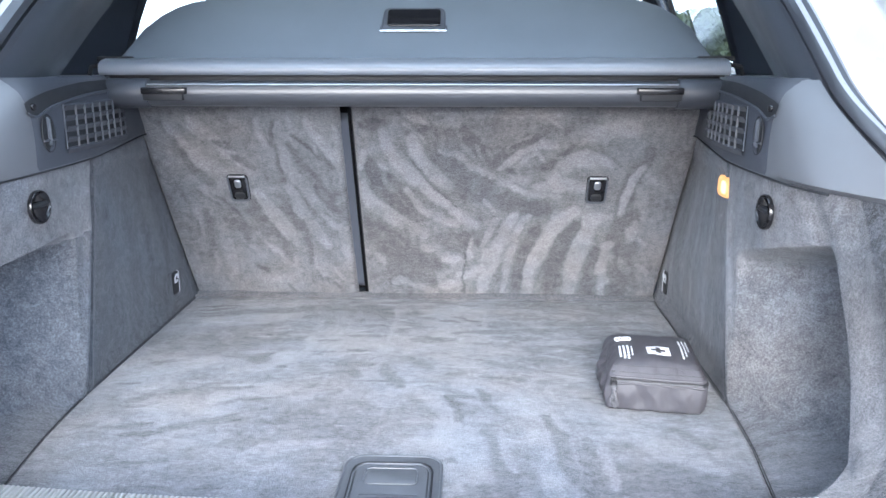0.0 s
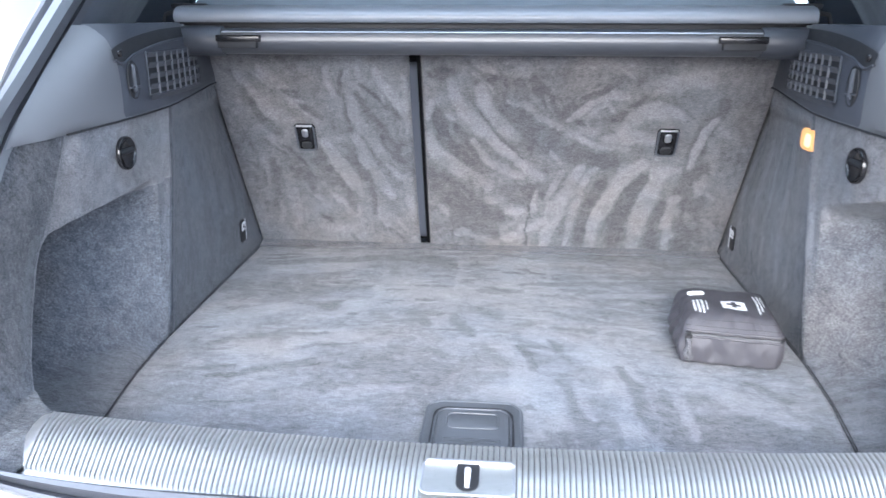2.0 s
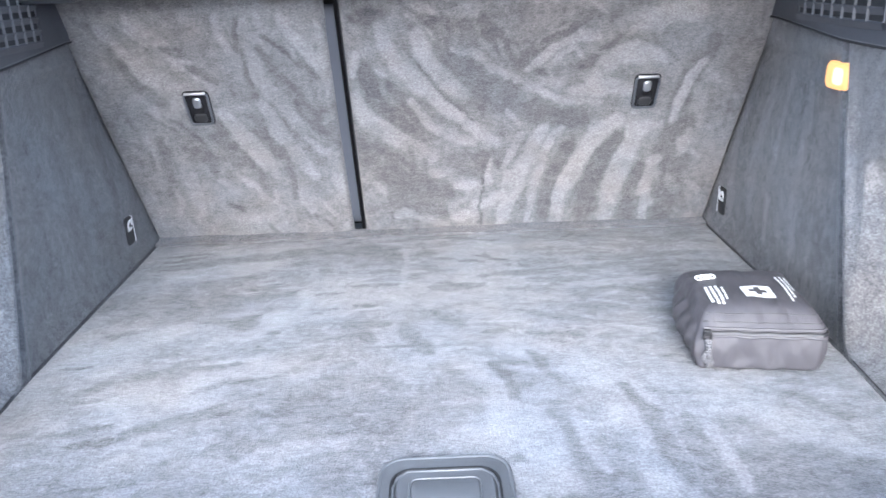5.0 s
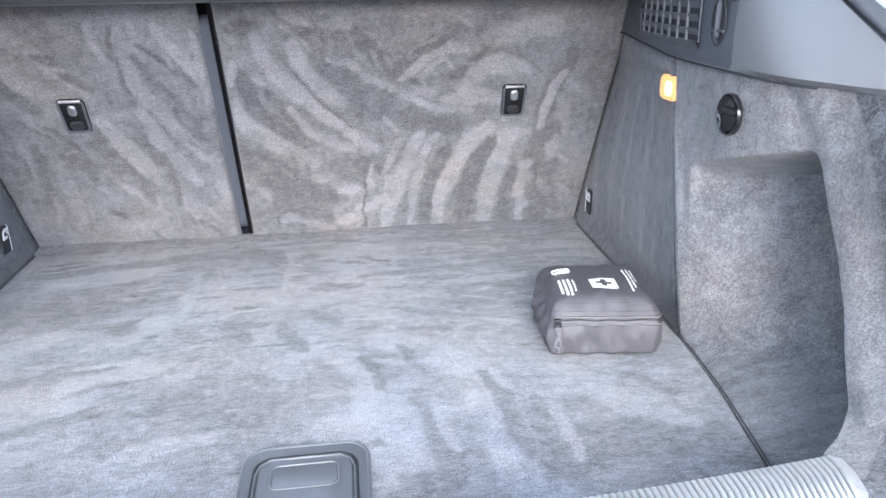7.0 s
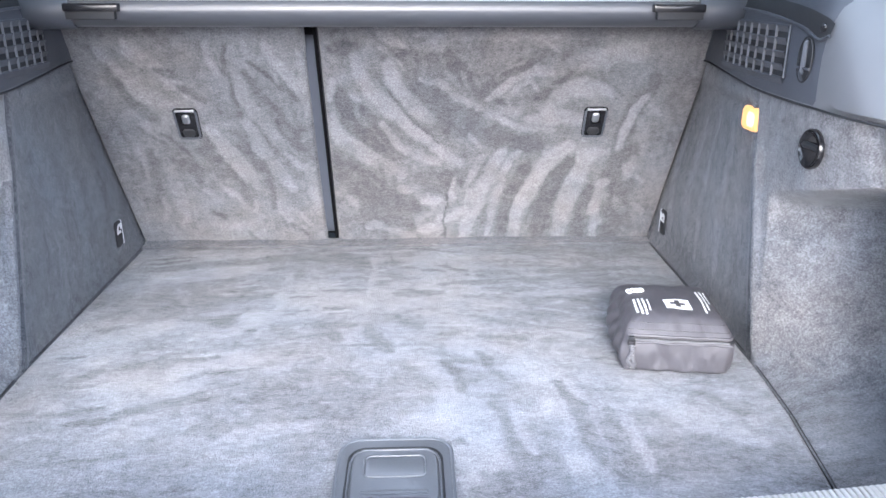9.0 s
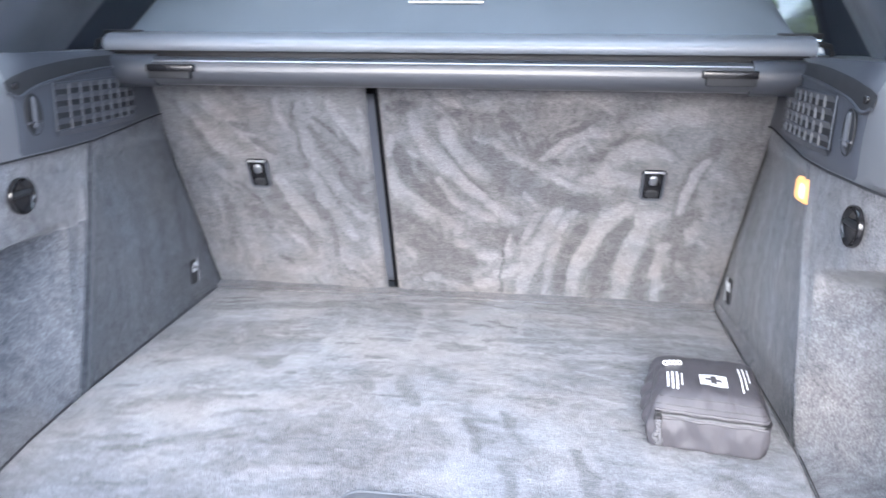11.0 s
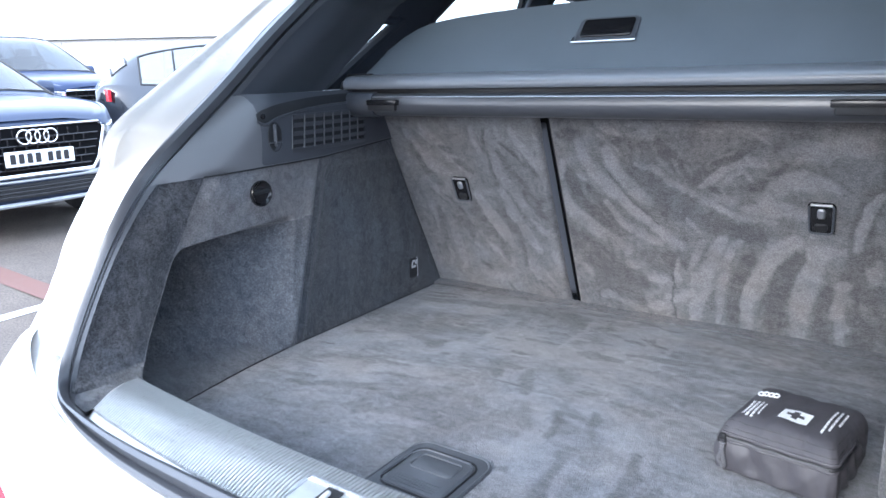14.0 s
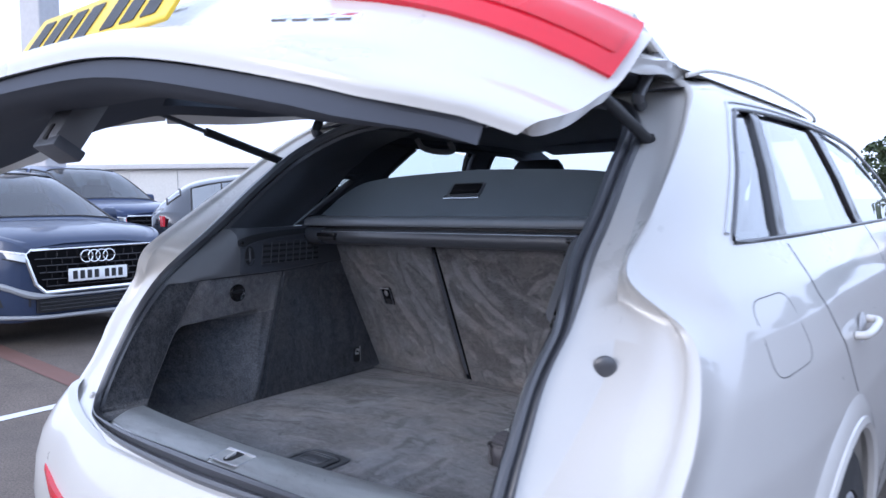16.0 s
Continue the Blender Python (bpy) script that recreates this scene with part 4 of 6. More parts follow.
mark(wide, 0.8, 0.0080, (0.136, 0.859), (0.155, 0.905), (0.165, 0.924))
mark(wide, 0.8, 0.0052, (0.138, 0.965), (0.159, 0.936))
mark(wide, 0.75, 0.0056, (0.107, 0.822), (0.113, 0.872))
mark(wide, 0.02, 0.0034, (0.092, 0.730), (0.096, 0.809), (0.101, 0.860), (0.103, 0.880))
brushed(seat_r, wide, [0, 2], 0.36, 0.35)
narrow = flicks(-0.53, -0.2, 22, -1.0)
mark(narrow, 0.8, 0.0105, (-0.447, 1.134), (-0.408, 1.097), (-0.375, 1.059), (-0.347, 1.029))
mark(narrow, 0.75, 0.0108, (-0.501, 1.126), (-0.466, 1.080), (-0.426, 1.041), (-0.399, 1.025))
mark(narrow, 0.2, 0.0095, (-0.489, 1.089), (-0.463, 1.037), (-0.431, 0.995))
mark(narrow, 0.2, 0.0083, (-0.409, 1.093), (-0.366, 1.073))
mark(narrow, 0.12, 0.0086, (-0.375, 1.059), (-0.340, 1.037))
mark(narrow, 0.12, 0.0038, (-0.288, 1.132), (-0.288, 1.095), (-0.286, 1.048), (-0.277, 1.007))
mark(narrow, 0.7, 0.0085, (-0.316, 1.141), (-0.309, 1.096), (-0.298, 1.038))
mark(narrow, 0.85, 0.0129, (-0.275, 1.076), (-0.263, 1.027), (-0.234, 0.985), (-0.213, 0.941))
mark(narrow, 0.15, 0.0081, (-0.259, 1.086), (-0.233, 1.037), (-0.201, 1.005))
mark(narrow, 0.85, 0.0098, (-0.218, 1.131), (-0.187, 1.084), (-0.166, 1.045))
mark(narrow, 0.15, 0.0071, (-0.198, 1.075), (-0.177, 1.036))
mark(narrow, 0.95, 0.0164, (-0.339, 0.979), (-0.314, 0.933), (-0.292, 0.898), (-0.280, 0.861))
mark(narrow, 0.1, 0.0119, (-0.357, 0.972), (-0.341, 0.922), (-0.308, 0.874), (-0.294, 0.818))
mark(narrow, 0.9, 0.0136, (-0.271, 0.991), (-0.253, 0.942), (-0.224, 0.884), (-0.203, 0.856))
mark(narrow, 0.1, 0.0080, (-0.294, 0.976), (-0.267, 0.920), (-0.247, 0.872), (-0.246, 0.810))
mark(narrow, 0.15, 0.0132, (-0.205, 0.984), (-0.174, 0.940))
mark(narrow, 0.7, 0.0096, (-0.235, 0.822), (-0.221, 0.780))
mark(narrow, 0.7, 0.0107, (-0.169, 0.905), (-0.161, 0.819), (-0.155, 0.746))
mark(narrow, 0.12, 0.0110, (-0.418, 0.913), (-0.382, 0.901), (-0.380, 0.863))
mark(narrow, 0.15, 0.0107, (-0.459, 0.937), (-0.461, 0.868), (-0.473, 0.825))
mark(narrow, 0.7, 0.0113, (-0.433, 0.896), (-0.428, 0.842), (-0.426, 0.778))
mark(narrow, 0.65, 0.0064, (-0.475, 0.949), (-0.477, 0.880))
mark(narrow, 0.75, 0.0074, (-0.162, 1.121), (-0.161, 1.065), (-0.163, 1.005))
mark(narrow, 0.6, 0.0139, (-0.384, 0.776), (-0.323, 0.760), (-0.268, 0.765))
brushed(seat_l, narrow, [0, 2], 0.40, 0.35)
part("seat_gap", loft([[seat_pt(x, z, -0.03) for x in (-0.16, -0.115)] for z in (0.72, 1.19)]), "void", car)
part("seat_strap", tube([seat_pt(-0.131, z, -0.006) for z in np.linspace(0.725, 1.185, 12)], 0.003, 6), "void", car)
part("gap_edge", tube([seat_pt(-0.1275, z, -0.009) for z in np.linspace(0.725, 1.185, 12)], 0.0014, 6), "dark", car)
part("seat_back_core", rbox(1.08, 0.10, 0.44, 0.03, 3), "lining", car, "", frame_at((0, 0.83, 0.955), (1, 0, 0), (0, 1, 0.41)))


def latch(x, parent):
    m = frame_at(seat_pt(x, 0.991, 0.0), (1, 0, 0), (0, -0.41, 1))
    p = part("release_plate", moved(slab(rrect(0.043, 0.064, 0.008, 4, 0.06), 0.004, 0.002), m), "gloss", parent, "black plastic release plate")
    part("surround", moved(tube([(a, b, 0.004) for a, b in rrect(0.038, 0.058, 0.007, 4, 0.06)], 0.0022, 6, True), m), "black", p)
    part("lip", moved(slab([(a, b + 0.029) for a, b in rrect(0.034, 0.004, 0.0015, 3)], 0.007, 0.001), m), "alu", p, "bright upper lip")
    part("button", moved(slab([(a, b + 0.012) for a, b in rrect(0.013, 0.019, 0.005, 5)], 0.008, 0.002), m), "alu", p, "small pale rounded button")
    part("grip", moved(slab([(a, b - 0.017) for a, b in rrect(0.022, 0.016, 0.006, 4)], 0.0065, 0.002), m), "dark", p)


latch(-0.376, seat_l)
latch(0.367, seat_r)


def trim_line(y):
    """Height of the line between carpet and plastic."""
    return float(np.interp(y, [-0.2, 0.114, 0.3, 0.45, 0.69, 0.9], [1.07, 1.083, 1.09, 1.093, 1.107, 1.11]))


RIM_Z = [0.786, 0.790, 0.797, 0.824, 0.87, 0.919, 0.945, 0.965, 1.0, 1.034, 1.083]
FOLD_Y = [-0.055, -0.035, -0.010, 0.004, 0.026, 0.049, 0.062, 0.071, 0.092, 0.111, 0.146]
FOLD_X = [0.482, 0.500, 0.525, 0.534, 0.543, 0.546, 0.546, 0.544, 0.543, 0.543, 0.546]
RIM_Y = [-0.033, -0.014, 0.008, 0.025, 0.056, 0.084, 0.097, 0.107, 0.125, 0.143, 0.178]
RIM_X = [0.470, 0.500, 0.527, 0.537, 0.548, 0.553, 0.552, 0.547, 0.541, 0.540, 0.541]


# the filler side's pocket is taller and stands further in
FOLD_Y_R = [-0.050, -0.030, 0.000, 0.020, 0.045, 0.070, 0.085, 0.098, 0.115, 0.130, 0.155]
RIM_Y_R = [-0.033, -0.005, 0.030, 0.068, 0.092, 0.118, 0.136, 0.148, 0.162, 0.178, 0.205]
RIM_X_R = [0.470, 0.505, 0.540, 0.558, 0.565, 0.567, 0.568, 0.568, 0.565, 0.558, 0.548]


def rim_y(z, s=-1):
    return float(np.interp(z, RIM_Z, RIM_Y_R if s > 0 else RIM_Y))


def rim_x(z, s=-1):
    return float(np.interp(z, RIM_Z, RIM_X_R if s > 0 else RIM_X))


def wall_x(y, z, s=-1):
    """Carpet side lining with its scooped pocket; it meets the floor's edge at the bottom."""
    x = float(np.interp(y, [-0.1, 0.0, 0.07, 0.15, 0.22, 0.28, 0.36, 0.45, 0.69, 0.87], [0.530, 0.535, 0.541, 0.538, 0.527, 0.519, 0.515, 0.518, 0.527, 0.530]))
    if s > 0:
        x += 0.022 * (1 - smooth01(0.16, 0.29, y))
    x += 0.022 * smooth01(0.40, 0.75, y) * smooth01(0.75, 1.12, z)
    low = smooth01(0.714, 0.742, z)
    end = 0.330 + (z - 0.72) * 0.13
    top = 1.022 - (y - 0.17) * 0.30 if s > 0 else 0.962 + (y - 0.07) * 0.10
    beg = rim_y(min(z, 1.005 if s > 0 else 0.96), s)
    deep = smooth01(beg, beg + 0.02, y) * max(0.0, 1 - max(0.0, (y - beg - 0.05) / (end - 0.005 - beg - 0.05)) ** 1.25)
    deep *= 1 - smooth01(top - 0.030, top, z)
    x += 0.23 * max(0.0, deep) * (0.55 + 0.45 * smooth01(0.72, 0.83, z))
    x += (rim_x(z, s) - x) * (1 - smooth01(rim_y(z, s), rim_y(z, s) + 0.03, y))
    seam = 0.340 + (z - 0.72) * 0.285
    x += 0.006 * math.exp(-(((y - seam) / 0.005) ** 2))
    x -= 0.007 * math.exp(-(((y - seam + 0.017) / 0.010) ** 2)) * (1 - smooth01(0.98, 1.06, z))
    x += 0.009 * smooth01(seam + 0.008, seam + 0.035, y) * (1 - smooth01(1.055, 1.078, z))
    low = max(low, 1 - smooth01(beg, beg + 0.05, y))
    return floor_x(y) * (1 - low) + x * low


def seal_yx(z, s=-1):
    low = [p for p in (seal_r if s > 0 else seal_c) if p[2] >= 0.79 and p[0] > 0.4]
    zs = [p[2] for p in low]
    return float(np.interp(z, zs, [p[1] for p in low])), float(np.interp(z, zs, [p[0] for p in low]))


def seam_y(z):
    return 0.340 + (z - 0.72) * 0.285


def strip_x(y, z, s=-1):
    """From the seal: a strip facing inwards to a fold, then across to the wall or the pocket's rim."""
    y0, x0 = seal_yx(max(0.795, z), s)
    yf, yr = float(np.interp(z, RIM_Z, FOLD_Y_R if s > 0 else FOLD_Y)), rim_y(z, s)
    x0 = x0 - 0.004
    xf = x0 + (float(np.interp(z, RIM_Z, FOLD_X)) + 0.6 * skew(z) * (s > 0) - x0) * smooth01(y0, yf, y)
    xr = rim_x(z, s)
    return xf + (xr - xf) * smooth01(yf - 0.004, yr, y)


def side_carpet(front, s):
    rows = []
    for z0 in [*np.linspace(0.715, 0.78, 9), *np.linspace(0.784, 0.806, 14), *np.linspace(0.81, 1.083, 78)]:
        t = (z0 - 0.715) / (1.083 - 0.715)
        ya, yr = seal_yx(max(0.795, z0), s)[0] - 0.008, rim_y(z0, s)
        y1 = seam_y(z0) - 0.0005
        if front:
            ys = np.linspace(y1, 0.875, 101)
        else:
            ys = np.concatenate([np.linspace(ya, yr, 31)[:-1], yr + (y1 - yr) * np.linspace(0, 1, 131) ** 1.25])
        row = []
        for k, y in enumerate(ys):
            z = 0.715 + (trim_line(y) - 0.715) * t
            row.append((strip_x(y, z, s) if k < 30 and not front else wall_x(y, z, s), y, z))
        rows.append(row)
    return loft(rows)


TRIM_PLAN = crom([(0.0, 0.545, 0), (0.15, 0.532, 0), (0.28, 0.517, 0), (0.36, 0.512, 0), (0.45, 0.515, 0), (0.57, 0.528, 0), (0.69, 0.541, 0), (0.87, 0.548, 0)], 6)


def trim_x(y, z):
    x = float(np.interp(y, [p[0] for p in TRIM_PLAN], [p[1] for p in TRIM_PLAN]))
    return x + 0.06 * max(0.0, z - 1.10) + 0.01 * smooth01(1.195, 1.235, z)


def trim_surf(y, z, s):
    """The trim rolls outwards to the seal in one rounded sweep."""
    y0, x0 = seal_yx(min(1.222, max(1.083, z)), s)
    y0 -= 0.008
    reach = float(np.interp(z, [1.083, 1.21], [0.18, 0.075]))
    k = min(1.0, max(0.0, 1 - (y - y0) / reach)) ** 2
    return trim_x(y, z) + (x0 - 0.006 - trim_x(y0, z)) * k


def side_trim(s):
    """The upper plastic of the side, from the carpet line to its ledge under the glass."""
    rows = []
    nz, ny = 24, 110
    for i in range(nz + 1):
        t = i / nz
        up = min(1.0, t * 1.25)
        row = []
        for j in range(ny + 1):
            u = j / ny
            y0 = seal_yx(1.083 + 0.139 * up, s)[0] - 0.008
            y = y0 + (0.80 - y0) * u**1.3
            z = trim_line(y) - 0.002 + (1.222 - trim_line(y)) * up
            soft = trim_surf(y, z, s)
            if t > 0.8:
                soft += (t - 0.8) / 0.2 * 0.13 * smooth01(0.0, 0.12, y - y0)
            ye = rim_y(1.083, s)
            lag = (strip_x(ye, 1.083, s) - 0.004 - trim_x(ye, z)) * (1 - smooth01(ye, ye + 0.08, y))
            hard = strip_x(y, 1.083, s) - 0.004 if y < ye else trim_x(y, z) + lag
            k = 1.0 if i else 0.0
            row.append((hard * (1 - k) + soft * k, y, z))
        rows.append(row)
    return loft(rows)


def pillar_trim():
    """Plastic lining of the sloped rear pillar, between the seal and the glass."""
    rows = []
    zs = np.linspace(1.20, 1.55, 24)
    for z in zs:
        y0, x0 = seal_yx(min(z, 1.52))
        width = float(np.interp(z, [1.2, 1.225, 1.34, 1.40, 1.45, 1.56], [0.315, 0.32, 0.345, 0.33, 0.30, 0.32]))
        row = []
        for u in np.linspace(0, 1, 14):
            y = y0 + 0.004 + width * u
            x = x0 - 0.004 + (0.06 if z < 1.4 else 0.04) * smooth01(0.15, 1.0, u)
            row.append((x, y, z + 0.015 * u))
        rows.append(row)
    return loft(rows)


for s in (1, -1):
    flip = (lambda g: g) if s > 0 else mirrored
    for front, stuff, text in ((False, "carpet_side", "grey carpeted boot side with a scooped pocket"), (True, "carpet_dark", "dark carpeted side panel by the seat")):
        # each side's own light painted in through its carpet tone and nap
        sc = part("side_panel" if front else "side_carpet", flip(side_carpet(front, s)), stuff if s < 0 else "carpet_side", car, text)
        streaks = []
        for k in range(9):
            y = (0.47 + 0.045 * k + 0.014 * math.sin(7.0 * k)) if front else (0.05 + 0.035 * k)
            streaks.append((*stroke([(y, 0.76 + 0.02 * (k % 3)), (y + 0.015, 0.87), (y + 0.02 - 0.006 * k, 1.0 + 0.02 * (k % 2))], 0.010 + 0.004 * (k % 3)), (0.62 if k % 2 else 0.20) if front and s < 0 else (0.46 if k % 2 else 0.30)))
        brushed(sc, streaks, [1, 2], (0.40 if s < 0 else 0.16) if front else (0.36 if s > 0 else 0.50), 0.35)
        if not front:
            # shade painted in: dark carpet on seal strip and pocket, paling to the ridge
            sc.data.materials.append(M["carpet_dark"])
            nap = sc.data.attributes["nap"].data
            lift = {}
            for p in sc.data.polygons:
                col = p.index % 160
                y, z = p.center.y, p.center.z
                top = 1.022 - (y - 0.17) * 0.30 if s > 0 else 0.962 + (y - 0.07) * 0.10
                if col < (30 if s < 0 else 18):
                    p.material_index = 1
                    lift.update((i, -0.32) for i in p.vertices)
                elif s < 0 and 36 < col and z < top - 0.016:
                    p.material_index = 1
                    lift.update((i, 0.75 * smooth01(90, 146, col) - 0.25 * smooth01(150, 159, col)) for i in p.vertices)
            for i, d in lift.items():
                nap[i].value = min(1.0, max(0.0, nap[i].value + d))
    corner = [[(s * x, y, 0.784 + 0.006 * smooth01(0.458, 0.478, x) + 0.005 * smooth01(0.50, 0.56, x)) for x in np.linspace(0.455, 0.548 - 0.9 * max(0.0, -0.095 - y), 14)] for y in np.linspace(-0.135, -0.066, 14)]
    brushed(part("corner_carpet", loft(corner), "carpet_dark", car), [], [0, 1], 0.06, 0.4)
    trim = part("side_trim", flip(side_trim(s)), "trim", car, "dark grey moulded plastic side trim")
    part("pillar_trim", flip(pillar_trim()), "black", car, "dark plastic rear pillar trim")
    # round tie socket: a thin rim, a dished bowl and a bar across it
    sx = wall_x(0.28, 1.04, s)
    m = frame_at((s * (sx - 0.0005), 0.28, 1.04), (0, -s, 0), (0, 0, 1))
    sock = part("tie_socket", moved(lathe([(0.0245, -0.001), (0.0250, 0.003), (0.0238, 0.0052), (0.0222, 0.0050), (0.0208, 0.0036)], 36, False), m), "gloss", car, "round black plastic tie socket")
    part("bowl", moved(lathe([(0.0215, 0.0060), (0.0195, 0.0034), (0.0140, 0.0016), (0.007, 0.0010), (0.0005, 0.0008)], 32, False), m), "gloss", sock)
    part("bar", moved(slab([(a, b + 0.003) for a, b in rrect(0.040, 0.0085, 0.0035)], 0.0055, 0.0025), m), "dark", sock)
    # lashing eye by the seat
    ey = 0.800 if s > 0 else 0.762
    m = frame_at((s * (wall_x(ey, 0.778, s) - 0.001), ey, 0.778), (0, -s, 0), (0, 0, 1))
    eye = part("lashing_eye", moved(slab(rrect(0.030, 0.050, 0.006), 0.0022, 0.001), m), "dark", car, "lashing eye in a black plate")
    part("plate_edge", moved(tube([(-0.015 * s, -0.024, 0.0022), (-0.015 * s, 0.022, 0.0022), (-0.010 * s, 0.025, 0.0022)], 0.0010, 6), m), "zinc", eye, "bright plate edge")
    part("hook", moved(tube(crom([(-0.007, 0.002, 0.0028), (-0.008, 0.014, 0.0045), (-0.003, 0.020, 0.006), (0.003, 0.012, 0.006), (0.007, 0.019, 0.005), (0.009, 0.008, 0.0028)], 5), 0.0017, 8), m), "zinc", eye, "bright steel hook")
    part("hook_foot", moved(slab([(a, b + 0.003) for a, b in rrect(0.018, 0.006, 0.0025)], 0.0035, 0.001), m), "zinc", eye)

    # vent grille: slanting slats and fins in a frame
    def on_trim(y, z, off=0.0):
        return (s * (trim_surf(y, z, s) - off), y, z)

    # darker sheet round the grille, slightly proud: the trim's shading put into colour
    panel = []
    for v in np.linspace(0, 1, 12):
        row = []
        for u in np.linspace(0, 1, 50):
            y = 0.281 + 0.008 * math.sin(math.pi * v) + (0.79 - 0.281) * u
            z = trim_line(y) + 0.001 + (1.221 - trim_line(y)) * v
            row.append(on_trim(y, z, 0.0016 * smooth01(0.0, 0.03, u) * smooth01(0.0, 0.06, v) - 0.0012 * (1 - smooth01(0.0, 0.012, u))))
        panel.append(row)
    part("vent_trim_shade", loft(panel), "vent", trim, "trim round the vent, its shading put into darker plastic")
    gy0, gy1, gz0, gz1 = 0.360, 0.592, 1.116, 1.180
    skew_y = lambda v: 0.010 * v
    back = part("vent_grille", loft([[on_trim(gy0 + skew_y(v) + (gy1 - gy0) * u, gz0 + (gz1 - gz0) * v, 0.0024) for u in np.linspace(0, 1, 10)] for v in (0, 1)]), "dark", trim, "black vent grille with square openings")
    rimline = [on_trim(gy0 + skew_y(v) + (gy1 - gy0) * u, gz0 + (gz1 - gz0) * v, 0.0036) for u, v in [(q, 0) for q in np.linspace(0, 1, 8)] + [(q, 1) for q in np.linspace(1, 0, 8)]]
    part("grille_frame", tube(rimline, 0.0016, 6, True), "vent", trim)
    for k in range(1, 8):
        y = gy0 + (gy1 - gy0) * k / 8
        part("upright", loft([[on_trim(y + skew_y(v) + dy, gz0 + (gz1 - gz0) * v, off) for v in np.linspace(0, 1, 5)] for dy, off in ((0.0, 0.0046), (0.0, 0.0076), (0.0013, 0.0078), (0.0016, 0.0046))]), "trim", trim)
    for k in range(5):
        z = gz0 + (gz1 - gz0) * k / 4
        part("crossbar", loft([[on_trim(y + skew_y(k / 4), z + dz, off) for y in np.linspace(gy0, gy1, 9)] for dz, off in ((0.0008, 0.0070), (-0.0006, 0.0074), (-0.0085, 0.0030))]), "vent", trim)
    # bag hook: an oval bowl with an upright tongue and a cross pin
    m = frame_at(on_trim(0.322, 1.142, 0.0016), (0, -s, 0.0), (0, 0, 1))
    hook = part("bag_hook", moved(join(slab([(a * 0.62, b) for a, b in rrect(0.05, 0.054, 0.0249, 8)], 0.0012, 0.0006), tube([(a * 0.62, b, 0.0012) for a, b in rrect(0.05, 0.054, 0.0249, 8)], 0.0012, 6, True)), m), "dark", trim, "folding bag hook in an oval bowl")
    part("tongue", moved(slab([(a, b + 0.003) for a, b in rrect(0.007, 0.042, 0.003)], 0.0060, 0.003), m), "vent", hook)
    part("pin", moved(tube([(-0.016, -0.010, 0.003), (0.016, -0.010, 0.003)], 0.0017, 6), m), "vent", hook)
    part("trim_gap", tube([on_trim(y, trim_line(y) - 0.0015, 0.0012) for y in np.linspace(0.17, 0.78, 40)], 0.0016, 6), "dark", trim)
    # long grab slot under the ledge, with a turned lip below it
    low = crom([(0.288, 1.172, 0), (0.305, 1.167, 0), (0.345, 1.180, 0), (0.44, 1.192, 0), (0.57, 1.197, 0)], 6)
    high = crom([(0.288, 1.186, 0), (0.305, 1.194, 0), (0.345, 1.203, 0), (0.44, 1.212, 0), (0.57, 1.215, 0)], 6)
    slot = part("grab_slot", loft([[on_trim(a[0] * (1 - t) + b[0] * t, a[1] * (1 - t) + b[1] * t, 0.0026) for a, b in zip(low, high)] for t in np.linspace(0, 1, 5)]), "dark", trim, "dark recessed grab slot")
    part("slot_lip", tube([on_trim(p[0], p[1], 0.0030) for p in low], 0.0022, 8), "vent", slot)
    part("slot_button", moved(lathe([(0.005, 0), (0.005, 0.003), (0.002, 0.004)], 14), frame_at(on_trim(0.300, 1.181, 0.0025), (0, -s, 0), (0, 0, 1))), "gloss", slot)

m = frame_at((wall_x(0.455, 1.047, 1) - 0.001, 0.455, 1.047), (0, -1, 0), (0, 0, 1))
lampb = part("boot_lamp", moved(slab(rrect(0.050, 0.034, 0.008), 0.006, 0.003), m), "amber", car, "small lit amber boot lamp")
part("bulb_glow", moved(slab([(a + 0.006, b) for a, b in rrect(0.024, 0.022, 0.007)], 0.0066, 0.001), m), "bulb", lampb, "bright centre of the lamp")

# ---- sill ----
def sill_y(x):
    a = abs(x)
    inner = -0.058 + 0.028 * (a / 0.48) ** 2
    outer = -0.168 + 0.033 * (a / 0.46) ** 2
    return inner, outer


RIB = 0.0060


def sill_strip():
    """The plate from its inner lip to its outer edge; each rib is a flat land with steep flanks and a groove after it."""
    xs = [-0.487, -0.482]
    tops = [0.0, 0.0]
    for k in range(-79, 79):
        for c, up in ((0.0, 0.0), (0.15, 0.0), (0.25, 0.78), (0.42, 1.0), (0.76, 1.0), (0.91, 0.78)):
            xs.append((k + c) * RIB)
            tops.append(up)
    xs += [0.4775, 0.482, 0.487]
    tops += [0.0, 0.0, 0.0]
    prof = [(-0.06, 0.722 - 0.795), (0.0, -0.008), (0.03, -0.001), (0.06, 0.0), (0.12, 0.0), (0.25, 0.0005), (0.365, 0.0), (0.37, 0.0), (0.50, -0.0014), (0.60, -0.0038), (0.70, -0.0068), (0.80, -0.0104), (0.88, -0.0136), (0.9, -0.0144), (1.0, -0.0185), (1.05, -0.028)]
    rows = []
    for t, dz in prof:
        row = []
        for x, up in zip(xs, tops):
            a, b = sill_y(x)
            y = a + (b - a) * t
            rib = 0.0030 * up if 0.05 < t < 0.9 and not (-0.036 < x < 0.058 and t > 0.366) else 0.0
            end = 0.004 * smooth01(0.476, 0.487, abs(x))
            row.append((x * (1 - 0.05 * max(0, t - 0.2)), y, 0.795 + dz + rib - end))
        rows.append(row)
    return loft(rows)


